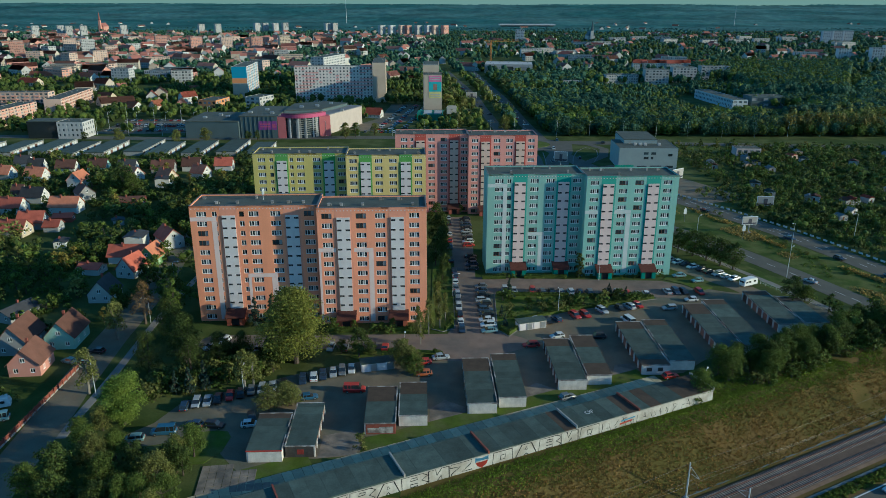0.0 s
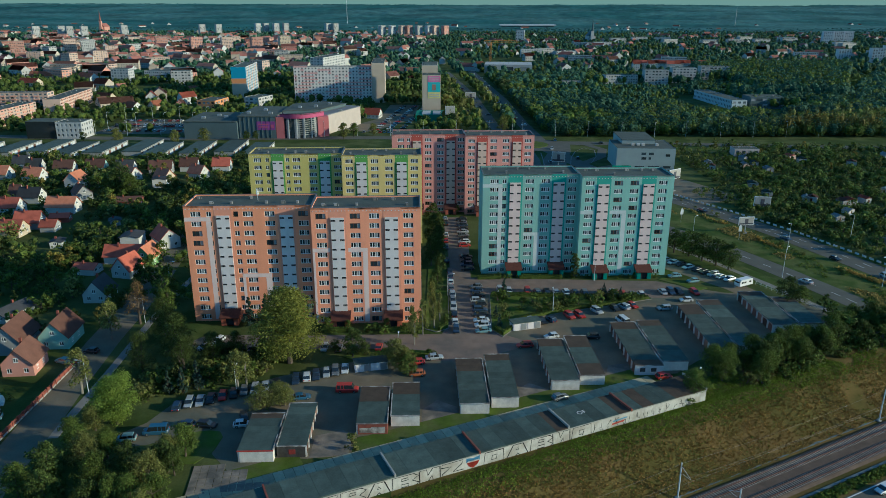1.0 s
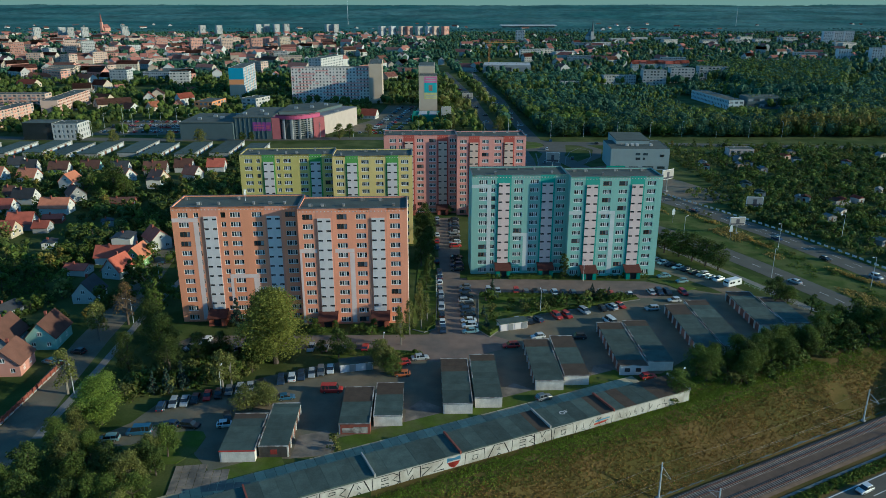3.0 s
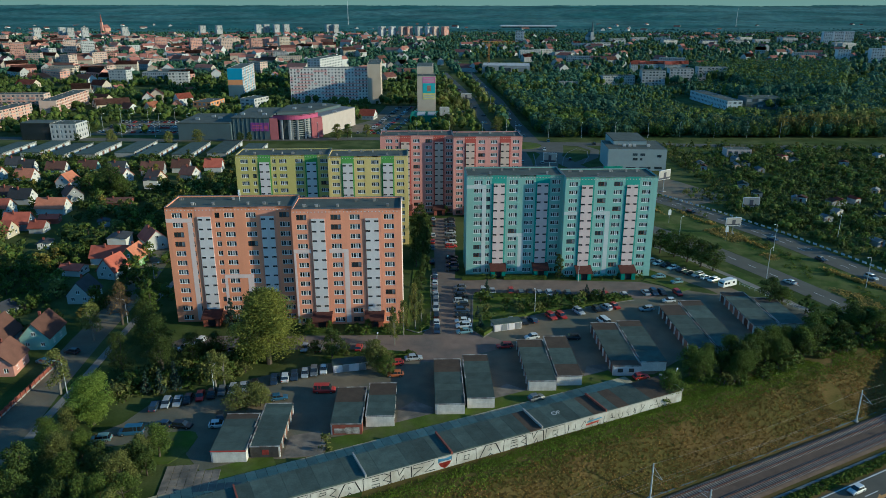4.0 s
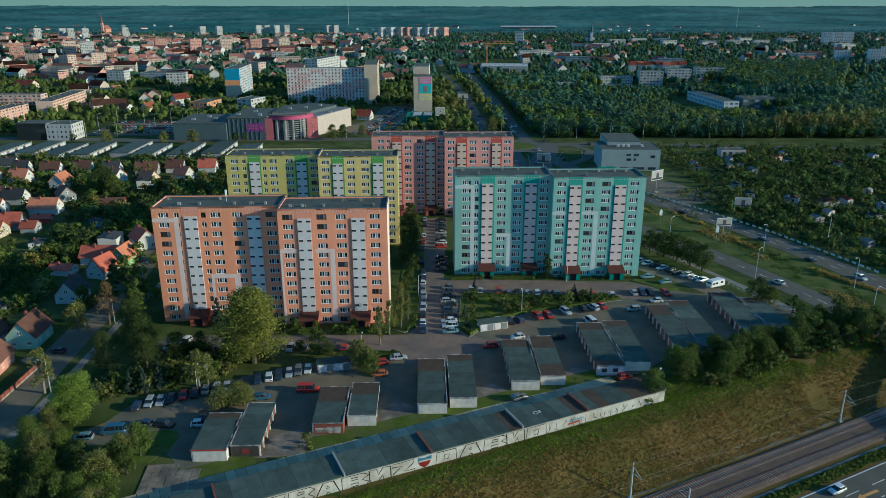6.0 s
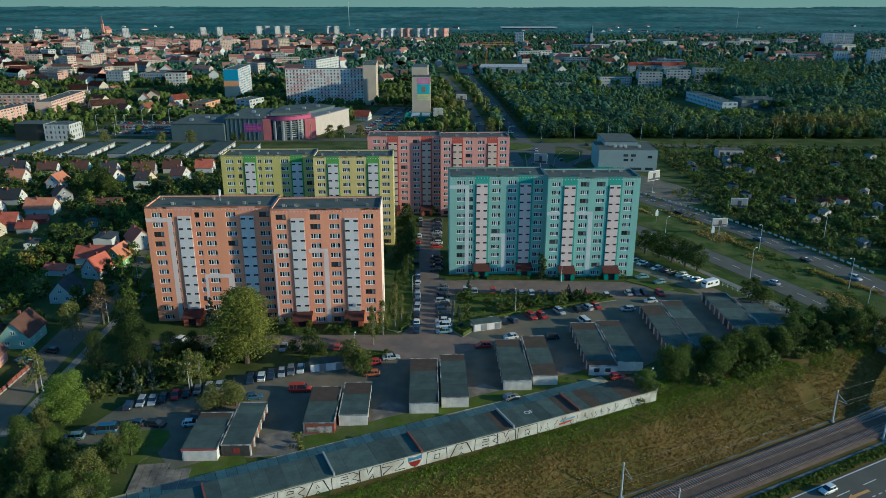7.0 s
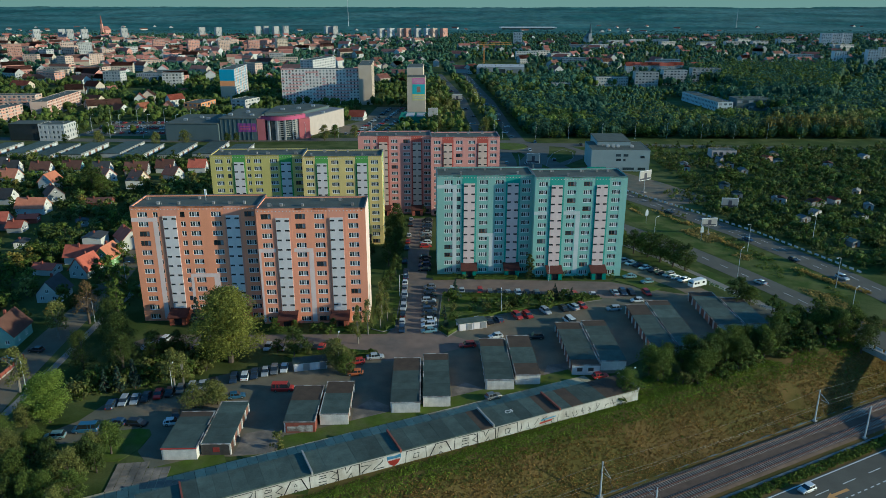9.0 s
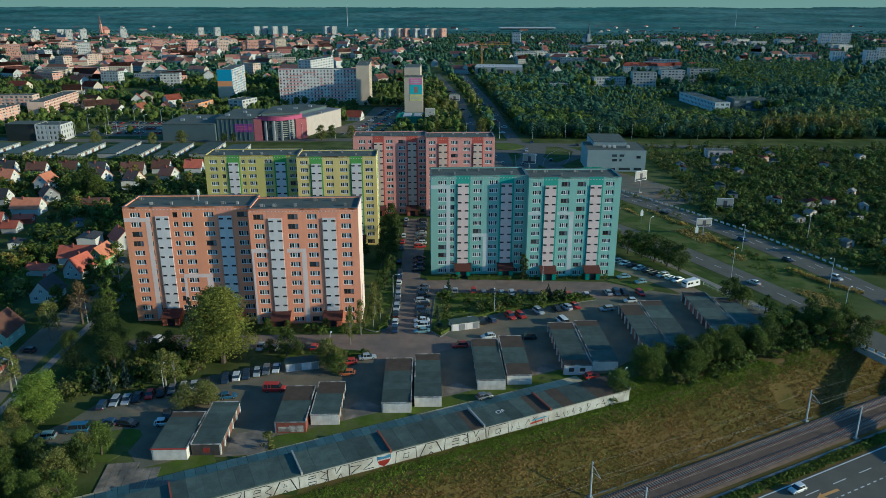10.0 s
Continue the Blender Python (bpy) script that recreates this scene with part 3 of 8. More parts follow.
garage_row(76.6, 83.0, 167.0, 196.7, 1, M_PLASTER, seed=12, brown=0.3)
garage_row(91.0, 98.0, 180.0, 203.4, -1, M_PLASTER, seed=13, brown=0.15)
garage_row(98.6, 105.0, 181.0, 199.0, 1, M_PLASTER, seed=14, brown=0.4)

# the long row with the painted wall above the cutting
root = thing("garage_terrace", pose(WALL0.x, WALL0.y, 0, 0, 0, WALL_A), "long garage terrace with white graffiti-painted back wall", "garages")
LW = 105.0
part("wall", box(-LW, 0, 0, 0.3, -1.2, 2.75, mat("graffiti_wall", (0.44, 0.425, 0.39), rough=0.95, var=0.2, scale=0.35, fine=3, streak=0.25, col2=(0.33, 0.31, 0.27), mixscale=0.3), "wall"), root, "white painted wall with black graffiti")
part("inner_wall", box(-LW, -0.1, 0.35, 7.2, 0, 2.5, M_PLASTER, "inner_wall"), root, "plastered wall")
divs = [-105.0, -97.5, -75.0, -57.5, -37.0, -21.0, 0.0]
rr = random.Random(5)
for i in range(len(divs) - 1):
    a, b = divs[i], divs[i + 1]
    n = max(2, round((b - a) / 3.0))
    dz = (0.0, 0.25, 0.12, 0.22, 0.08, 0.16)[i]
    for k in range(n):
        p, q = a + (b - a) * k / n, a + (b - a) * (k + 1) / n
        brown = (a > -60 and rr.random() < 0.28)
        part("roof_panel", box(p + 0.01, q - 0.01, 0.0, 7.5, 2.6, 2.78 + dz + 0.01 * (k % 2), M_RUST if brown else M_FELT, "roof_panel"), root, "dark felt roof strip")
    part("parapet", box(b - 0.16, b + 0.16, -0.1, 7.6, 2.7, 3.25 + dz, M_BRICK if i % 2 == 0 else M_CONCRETE, "parapet"), root, "raised fire wall")
part("wall_cap", box(-LW, 0.1, -0.08, 0.0, 2.6, 2.78, M_CONCRETE, "wall_cap"), root)
for i in range(int(LW / 3.0)):
    part("garage_door", box(-LW + 0.4 + 3.0 * i, -LW + 2.8 + 3.0 * i, 7.2, 7.27, 0.02, 2.05, M_GDOOR, "garage_door"), root)


def outline(points, w, closed=True):
    """A painted stroke of width w along points, as a flat band just off the wall."""
    bm = bmesh.new()
    n = len(points)
    P = [Vector((x, 0, z)) for x, z in points]
    inn, out = [], []
    for i in range(n):
        a, b = P[i - 1 if closed or i else 0], P[(i + 1) % n if closed or i < n - 1 else n - 1]
        d = (b - a).normalized()
        nn = Vector((-d.z, 0, d.x))
        inn.append(bm.verts.new(P[i] + nn * w / 2))
        out.append(bm.verts.new(P[i] - nn * w / 2))
    for i in range(n if closed else n - 1):
        j = (i + 1) % n
        bm.faces.new((inn[i], inn[j], out[j], out[i]))
    bmesh.ops.solidify(bm, geom=bm.faces[:], thickness=0.01)
    return mesh_of("graffiti_stroke", bm, M_BLACK)


BLOCK_SHAPES = (
    (((0.0, 0.0), (0.06, 1.0), (0.94, 0.98), (1.0, 0.03)), ((0.38, 0.35), (0.4, 0.68), (0.62, 0.66), (0.6, 0.36))),
    (((0.02, 0.02), (0.3, 1.0), (0.72, 0.98), (1.0, 0.0), (0.7, 0.0), (0.52, 0.3), (0.34, 0.0)), ((0.45, 0.55), (0.5, 0.75), (0.56, 0.55))),
    (((0.0, 0.0), (0.0, 1.0), (0.34, 1.0), (0.4, 0.55), (0.66, 1.0), (1.0, 0.97), (1.0, 0.0), (0.66, 0.0), (0.62, 0.45), (0.36, 0.0)),),
    (((0.02, 0.0), (0.0, 1.0), (0.8, 1.0), (1.0, 0.76), (0.78, 0.52), (1.0, 0.26), (0.84, 0.0)), ((0.34, 0.62), (0.36, 0.82), (0.6, 0.8), (0.6, 0.64)), ((0.34, 0.18), (0.34, 0.4), (0.62, 0.38), (0.62, 0.2))),
    (((0.0, 0.74), (0.04, 1.0), (1.0, 1.0), (0.92, 0.7), (0.52, 0.3), (1.0, 0.28), (0.97, 0.0), (0.0, 0.0), (0.06, 0.3), (0.44, 0.7)),),
    (((0.1, 0.0), (0.06, 1.0), (0.42, 1.0), (0.46, 0.62), (0.7, 1.0), (1.0, 0.98), (0.72, 0.5), (1.0, 0.0), (0.66, 0.0), (0.44, 0.36), (0.42, 0.0)),))
rr = random.Random(12)
xx, last = -100.5, -1
while xx < -33:
    if -63.4 < xx + 1.0 < -56.6:
        xx = -56.6
    kind = rr.choice([k for k in range(6) if k != last])
    last, w, lean = kind, rr.uniform(4.3, 5.8), rr.uniform(-0.25, 0.35)
    for n_, ring in enumerate(BLOCK_SHAPES[kind]):
        pts = [(xx + (w - 0.2) * a + lean * b + rr.uniform(-0.08, 0.08), -0.45 + 3.0 * b + rr.uniform(-0.06, 0.06)) for a, b in ring]
        part("graffiti_stroke", outline(pts, 0.24 if n_ == 0 else 0.17), root, "black painted outline", pose(0, -0.012, 0))
    xx += w + 0.05
for i in range(16):
    x = -33 + i * 2.0
    part("graffiti_stroke", outline([(x + rr.uniform(-0.9, 0.9), rr.uniform(-0.2, 2.3)) for _ in range(5)], 0.12, False), root, "", pose(0, -0.012, 0))
for x, c, s in ((-60.4, mat("shield_blue", (0.12, 0.3, 0.5), var=0.1), ((0.0, 2.5), (1.5, 2.2), (2.9, 2.5), (2.9, 1.5), (0.0, 1.5))),
                (-60.4, M_RED, ((0.05, 1.45), (2.85, 1.45), (2.4, 0.6), (1.45, 0.0), (0.5, 0.6))),
                (-60.4, M_WHITEWALL, ((0.2, 1.7), (2.7, 1.7), (2.7, 1.4), (0.2, 1.4))),
                (-26.0, M_RED, ((0, 0.6), (3.2, 0.8), (3.2, 1.2), (0, 1.0))), (-26.0, mat("shield_blue", (0.12, 0.3, 0.5)), ((0.3, 1.3), (4, 1.5), (4, 1.8), (0.3, 1.6)))):
    bm = bmesh.new()
    add_poly(bm, [(x + a, 0, b) for a, b in s[::-1]])
    bmesh.ops.solidify(bm, geom=bm.faces[:], thickness=0.01)
    part("painted_shield", mesh_of("painted_shield", bm, c), root, "painted shield patch", pose(0, -0.02 - (0.006 if c is M_WHITEWALL else 0), 0))


def lettering(text, size, m, parent, at, name="lettering"):
    cu = bpy.data.curves.new(name, "FONT")
    cu.body, cu.size, cu.extrude = text, size, 0.005
    cu.materials.append(m)
    ob = part(name, cu, parent, "", at)
    return ob


lettering("OF", 2.6, M_PAINT, root, pose(-52.5, 3.3, 2.98))
lettering("OF", 1.7, M_PAINT, root, pose(-32.3, 3.3, 2.95))

for s0, s1 in ((-103.5, -88.4), (-77.5, -6.0)):
    tagged(new("lawn_strip", strip_mesh("lawn_strip", [tuple((WALL0 + WALL_U * s + WALL_N * 16.6)[:2]) for s in (s0, (s0 + s1) / 2, s1)], 4.6, 0.06, M_LAWN)), "strip of short green grass beside the slab path", "lawn", kind="structure")
# worn concrete whose pale tone also holds the yard's sunlit patches
M_APRON = mat("worn_concrete", (0.225, 0.19, 0.15), rough=0.95, var=0.3, scale=0.4, fine=4, col2=(0.12, 0.11, 0.095), mixscale=0.25)
for pts in ([(-24.6, 121.8), (-17, 123), (-16.6, 129.5), (-19, 131.5), (-24.6, 129.5)], [(-2.8, 133), (4.8, 137.5), (4.9, 141), (0.5, 144), (-2.8, 140)], [(18.9, 141.5), (25.5, 145), (26.2, 149), (22, 152), (18.9, 149)], [(40.2, 153.2), (47.4, 156.6), (47.4, 162), (42.5, 161)]):
    tagged(new("concrete_apron", poly_mesh("concrete_apron", pts, 0.045, M_APRON, 0.05)), "worn concrete apron between garages with sunlight painted into its pale tone", "pavement", kind="structure")
pav = tagged(new("pavement_slabs"), "path of large concrete slabs behind the garages", "pavement", kind="structure")
pav.matrix_world = pose(WALL0.x, WALL0.y, 0, 0, 0, WALL_A)
part("bed", box(-118, -4, 7.9, 14.6, 0.01, 0.05, mat("path_soil", (0.085, 0.08, 0.045), rough=1.0, var=0.3), "bed"), pav, "soil and grass in the joints")
rr = random.Random(3)
slab = box(0.04, 1.93, 0.04, 3.24, 0.0, 0.10, M_SLAB, "slab", 0.02)
for i in range(58):
    for j in range(2):
        part("slab", slab, pav, "", pose(-118 + i * 1.96, 8.0 + j * 3.28, 0.03 + rr.uniform(0, 0.02), rr.uniform(-0.4, 0.4), rr.uniform(-0.4, 0.4), rr.uniform(-0.4, 0.4)))
fan = tagged(new("slab_apron"), "cracked pale concrete slabs", "pavement", kind="structure")
fan.matrix_world = pose(-45.0, 110.0, 0, 0, 0, 8)
slab_worn = box(0.03, 1.46, 0.03, 2.17, 0.0, 0.10, M_APRON, "slab", 0.02)
for i in range(10):
    for j in range(4):
        if (j == 3 and i > 3) or (j > 0 and i > 6):
            continue
        part("slab", slab_worn, fan, "", pose(i * 1.5, j * 2.2, 0.04 + rr.uniform(0, 0.02), rr.uniform(-0.5, 0.5), rr.uniform(-0.5, 0.5), rr.uniform(-0.8, 0.8)))

tagged(new("grass_island", poly_mesh("grass_island", [(-53, 119), (-46.5, 119.6), (-44.0, 123.8), (-43.6, 128.8), (-44.8, 130.8), (-47, 131.2), (-53, 130)], 0.08, M_LAWN, 0.1)), "short green grass island beside the yard", "lawn", kind="structure")

# little bin sheds
for x, y, yaw in ((-15.8, 157.5, 14), (24.5, 181.5, 17)):
    root = thing("bin_shed", pose(x, y, 0.03, 0, 0, yaw), "small bin shed with white panels and flat dark roof", "shed", "bin sheds")
    part("wall", box(-4, 4, 0, 2.8, 0, 2.1, M_WHITEWALL, "wall"), root, "white panel wall")
    part("roof", box(-4.2, 4.2, -0.2, 3.2, 2.1, 2.3, M_FELT, "roof"), root, "dark flat roof")
    for k in range(4):
        part("door", box(-3.8 + k * 2, -2.2 + k * 2, -0.08, 0.02, 0.1, 1.9, M_METAL if k % 2 else M_WHITEWALL, "door"), root)

# ---- railway ----
M_BALLAST = mat("ballast", (0.115, 0.082, 0.062), rough=1.0, var=0.35, scale=0.5, fine=14.0, bump=0.05)
M_SLEEPER = mat("sleeper", (0.36, 0.30, 0.25), rough=0.95, var=0.2, rnd=0.2)
M_RAIL = mat("rail_steel", (0.16, 0.08, 0.06), rough=0.5, metal=0.5, var=0.2)
RM = pose(RAIL0.x, RAIL0.y, RAIL_Z, 0, 0, 27.4)
bed = tagged(new("ballast_bed"), "brown stone ballast under two railway tracks", "ballast", kind="structure")
bed.matrix_world = RM
bm = bmesh.new()
prof = [(2.3, -0.2), (1.6, 0.32), (-6.2, 0.32), (-7.2, -0.2)]
for i in range(3):
    a, b = prof[i], prof[i + 1]
    add_poly(bm, ((-140, a[0], a[1]), (-140, b[0], b[1]), (220, b[0], b[1]), (220, a[0], a[1])))
part("ballast", mesh_of("ballast", bm, M_BALLAST), bed)
sl = box(-0.13, 0.13, -1.3, 1.3, 0.0, 0.12, M_SLEEPER, "sleeper", 0.02)
S0 = -30.0
for k, dd in ((0, 0.0), (1, -4.7)):
    track = thing("railway_track", RM @ pose(0, dd, 0), "railway track with concrete sleepers and brown steel rails", "railway track", "railway tracks")
    for s in (-0.75, 0.75):
        bm = bmesh.new()
        add_box(bm, -140, 220, s - 0.07, s + 0.07, 0.42, 0.45)
        add_box(bm, -140, 220, s - 0.015, s + 0.015, 0.45, 0.55)
        add_box(bm, -140, 220, s - 0.036, s + 0.036, 0.55, 0.6)
        part("rail", mesh_of("rail", bm, M_RAIL), track, "brown steel rail")
    for i in range(150):
        part("sleeper", sl, track, "", pose(S0 + 0.66 * i, 0, 0.31))
    rest = bmesh.new()
    for i in list(range(-100, 0)) + list(range(150, 300)):
        x = S0 + 0.66 * i
        add_box(rest, x - 0.13, x + 0.13, -1.3, 1.3, 0.31, 0.43)
    tagged(part("sleepers", mesh_of("sleepers", rest, M_SLEEPER), track), kind="stuff")
M_TROUGH = mat("cable_trough", (0.13, 0.155, 0.16), rough=0.9, var=0.2, scale=0.6)
for dd, wd in ((3.4, 1.0), (-8.3, 0.6)):
    tagged(new("cable_trough", strip_mesh("cable_trough", [tuple(rail_point(s, dd)[:2]) for s in (-140, 0, 220)], wd, RAIL_Z + 0.14, M_TROUGH, 0.3)), "bluish concrete channel beside the track", "channel", kind="structure")


M_MAST = mat("mast_paint", (0.52, 0.54, 0.55), rough=0.6, var=0.12)
M_WIRE = mat("wire", (0.20, 0.19, 0.17), rough=0.5, metal=0.5)


def catenary_mast(s, d, side):
    root = thing("catenary_mast", RM @ pose(s, d, 0), "pale grey steel overhead-line mast with bracket arm", "railway mast", "railway masts")
    bm = bmesh.new()
    add_tube(bm, (0, 0, 0), (0, 0, 8.3), 0.19, 0.13, 8)
    part("pole", mesh_of("pole", bm, M_MAST), root)
    part("footing", box(-0.45, 0.45, -0.45, 0.45, -0.4, 0.3, M_CONCRETE, "footing", 0.05), root)
    bm = bmesh.new()
    add_tube(bm, (0, 0, 7.6), (0, side * 2.6, 6.2), 0.045, 0.04, 6)
    add_tube(bm, (0, 0, 6.0), (0, side * 2.6, 6.1), 0.04, 0.04, 6)
    part("arm", mesh_of("arm", bm, M_MAST), root)
    for z in (6.0, 7.6):
        bm = bmesh.new()
        add_tube(bm, (0, side * 0.2, z), (0, side * 0.55, z), 0.09, 0.09, 8)
        part("insulator", mesh_of("insulator", bm, M_CANOPY), root, "brown insulator")
    bm = bmesh.new()
    add_tube(bm, (0, 0, 7.9), (3.5, -side * 1.2 + side * 1.2, 0.2), 0.02, 0.02, 5)
    part("stay", mesh_of("stay", bm, M_WIRE), root)


for s, d, side in ((-5.0, 2.9, -1), (57.7, 2.6, -1), (-1.0, -8.0, 1), (61.5, -7.3, 1), (120, 2.8, -1), (125, -7.3, 1), (-68, 2.9, -1)):
    catenary_mast(s, d, side)


def wire(pts, r, n=10, sag=0.4, label="thin overhead line wire"):
    cu = bpy.data.curves.new("wire", "CURVE")
    cu.dimensions, cu.bevel_depth, cu.bevel_resolution = "3D", r, 1
    cu.materials.append(M_WIRE)
    for a, b in zip(pts[:-1], pts[1:]):
        sp = cu.splines.new("POLY")
        sp.points.add(n)
        for i in range(n + 1):
            t = i / n
            p = Vector(a).lerp(Vector(b), t) - Vector((0, 0, sag * 4 * t * (1 - t)))
            sp.points[i].co = (*p, 1)
    return tagged(new("overhead_wire", cu), label, "wire", "overhead wires")


for ss, d, z, sag in (((-68, -5, 57.7, 120), 2.9, 8.1, 0.9), ((-68, -5, 57.7, 120), 0.0, 5.9, 0.05), ((-68, -5, 57.7, 120), 0.0, 7.0, 0.8), ((-66, -1, 63, 125), -4.7, 5.9, 0.05), ((-66, -1, 63, 125), -4.7, 7.0, 0.8)):
    wire([tuple(rail_point(s, d, RAIL_Z + z)) for s in ss], 0.018, sag=sag)

# ---- road beside the railway ----
tagged(new("lower_road", strip_mesh("lower_road", [tuple(rail_point(s, -20.3)[:2]) for s in (-140, 0, 240)], 16.6, RAIL_Z + 0.05, M_ROAD)), "smooth dark asphalt road beside the railway", "road", kind="structure")
marks = thing("road_markings", RM, "white painted edge line and lane dashes", "road marking")
part("edge_line", box(-140, 240, -12.5, -12.25, 0.052, 0.058, M_PAINT, "edge_line"), marks)
dash = box(0, 4.0, -0.09, 0.09, 0.052, 0.058, M_PAINT, "dash")
for i in range(24):
    part("dash", dash, marks, "", pose(-40 + i * 8.2, -16.0, 0))
dot = box(0, 1.0, -0.12, 0.12, 0.052, 0.058, M_PAINT, "dash")
for i in range(70):
    part("dash", dot, marks, "", pose(-40 + i * 2.0, -19.3, 0))
bm = bmesh.new()
add_poly(bm, [(x, y, 0.056) for x, y in ((0, 0), (2.0, -1.0), (1.7, -0.35), (6.2, -0.5), (6.2, 0.2), (1.7, 0.3), (2.0, 0.8))])
part("arrow", mesh_of("arrow", bm, mat("orange_paint", (0.55, 0.30, 0.10), var=0.15)), marks, "ochre painted arrow", pose(35.2, -17.5, 0))

# ---- the dual carriageway and its crossings ----
FAR_C = [(60, 452), (68, 425), (76, 396), (86, 368), (100, 331), (117.5, 300), (131.5, 271), (141.5, 244), (148.3, 224), (153, 207), (161, 170), (170, 130)]
NEAR_C = [(46, 440), (48, 400), (54, 355), (66, 315), (86, 280), (103.5, 251.5), (115, 226.5), (124, 204.5), (131.5, 184), (141, 156), (150, 125)]
tagged(new("road_far_lane", strip_mesh("road_far_lane", FAR_C, 10.6, 0.06, M_ROAD)), "dark asphalt carriageway", "road", kind="structure")
tagged(new("road_near_lane", strip_mesh("road_near_lane", NEAR_C, 9.4, 0.06, M_ROAD)), "dark asphalt carriageway", "road", kind="structure")


def dashes(pts, offset, every, length, label):
    root = tagged(new("lane_marking"), label, "road marking")
    d = box(0, length, -0.09, 0.09, 0.066, 0.072, M_PAINT, "dash")
    dist = 0
    for a, b in zip(pts[:-1], pts[1:]):
        a, b = Vector((*a, 0)), Vector((*b, 0))
        u = (b - a).normalized()
        n = Vector((-u.y, u.x, 0))
        t = 0.0
        while t < (b - a).length - length:
            p = a + u * t + n * offset
            part("dash", d, root, "", pose(p.x, p.y, 0, 0, 0, math.degrees(math.atan2(u.y, u.x))))
            t += every
    return root


for o in (-1.7, 1.7):
    dashes(FAR_C[3:10], o, 9.0, 3.5, "white broken lane lines")
dashes(NEAR_C[4:9], 0.0, 9.0, 3.5, "white broken lane lines")
tagged(new("footpath", strip_mesh("footpath", [(80, 262), (93, 240), (104.5, 217), (113, 197), (121, 176)], 2.2, 0.05, M_PATH)), "grey footpath along the road", "pavement", kind="structure")
tagged(new("cross_road", strip_mesh("cross_road", [(-520, 486), (-302, 478), (-185, 471), (-41, 478), (58, 462), (144, 458), (269, 447), (520, 425)], 11, 0.08, M_ROAD)), "grey asphalt cross road", "road", kind="structure")
tagged(new("avenue", strip_mesh("avenue", [(62, 466), (57, 545), (52.5, 674), (42, 821), (30, 1000), (16, 1150), (8, 1300)], 9, 0.1, M_ROAD)), "long straight grey avenue", "road", kind="structure")
tagged(new("avenue_twin", strip_mesh("avenue_twin", [(40, 470), (36, 529), (29.5, 635), (27, 695), (14, 820), (0, 958)], 8, 0.1, M_ROAD)), "second carriageway of the avenue", "road", kind="structure")
bm = bmesh.new()
ring_o, ring_i = 21.0, 12.0
vo = [bm.verts.new((ring_o * math.cos(a), ring_o * math.sin(a), 0.12)) for a in [2 * math.pi * i / 40 for i in range(40)]]
vi = [bm.verts.new((ring_i * math.cos(a), ring_i * math.sin(a), 0.12)) for a in [2 * math.pi * i / 40 for i in range(40)]]
for i in range(40):
    bm.faces.new((vo[i], vo[(i + 1) % 40], vi[(i + 1) % 40], vi[i]))
ob = new("roundabout", mesh_of("roundabout", bm, M_ROAD))
ob.location = (54, 455, 0)
tagged(ob, "asphalt ring of a roundabout", "road", kind="structure")
for nm, pts, wd in (("slip_road", [(60, 385), (64, 410), (70, 432), (74, 462)], 13), ("loop_road", [(78, 398), (92, 418), (97, 440), (90, 455), (72, 461)], 5.5), ("slip_road", [(50, 385), (51, 410), (50, 438)], 8)):
    tagged(new(nm, strip_mesh(nm, pts, wd, 0.09 if wd > 10 else 0.1, M_ROAD)), "asphalt lane leading to the roundabout", "road", kind="structure")
for pts in ([(70.5, 395), (74, 415), (79, 432), (86, 444)], [(83, 400), (89, 418), (91.5, 436), (86, 445)], [(55.5, 388), (57, 410), (58, 428)]):
    tagged(new("island_kerb", strip_mesh("island_kerb", pts, 0.5, 0.16, M_KERB)), "pale stone kerb of a traffic island", "kerb", kind="structure")
bm = bmesh.new()
ci = [(11.6 * math.cos(2 * math.pi * i / 32), 11.6 * math.sin(2 * math.pi * i / 32)) for i in range(32)]
add_poly(bm, [(x, y, 0.3) for x, y in ci])
for i in range(32):
    j = (i + 1) % 32
    add_poly(bm, ((*ci[i], 0.0), (*ci[j], 0.0), (*ci[j], 0.3), (*ci[i], 0.3)))
ob = new("roundabout_island", mesh_of("roundabout_island", bm, M_LAWN))
ob.location = (54, 455, 0)
tagged(ob, "grassy round island with a raised kerb", "lawn", kind="structure")
tagged(new("market_yard", strip_mesh("market_yard", [(88, 392), (100, 372), (112, 352), (128, 318)], 26, 0.045, M_ASPHALT)), "asphalt yard beside the road", "asphalt", kind="structure")
tagged(new("shop_car_park", strip_mesh("shop_car_park", [(-240, 520), (-200, 520), (-170, 525)], 60, 0.05, M_ASPHALT)), "shop car park asphalt", "asphalt", kind="structure")
tagged(new("mall_car_park", strip_mesh("mall_car_park", [(-62, 505), (-38, 560), (-35, 640)], 26, 0.05, M_ASPHALT)), "car park asphalt between trees", "asphalt", kind="structure")
M_VERGE = mat("verge_grass", (0.058, 0.086, 0.016), rough=1.0, var=0.3, scale=0.25, fine=5.0, bump=0.05, col2=(0.105, 0.118, 0.034), mixscale=0.12, spec=0.1)
tagged(new("median_lawn", strip_mesh("median_lawn", [(80, 331), (96, 300), (111.5, 271), (124, 244), (132, 224), (138, 207)], 20, 0.035, M_VERGE)), "grassy median between the carriageways", "lawn", kind="structure")
tagged(new("verge_lawn", strip_mesh("verge_lawn", [(74, 278), (92, 246), (103.5, 222), (108, 212)], 9, 0.03, M_VERGE)), "grass verge between parking lane and road", "lawn", kind="structure")
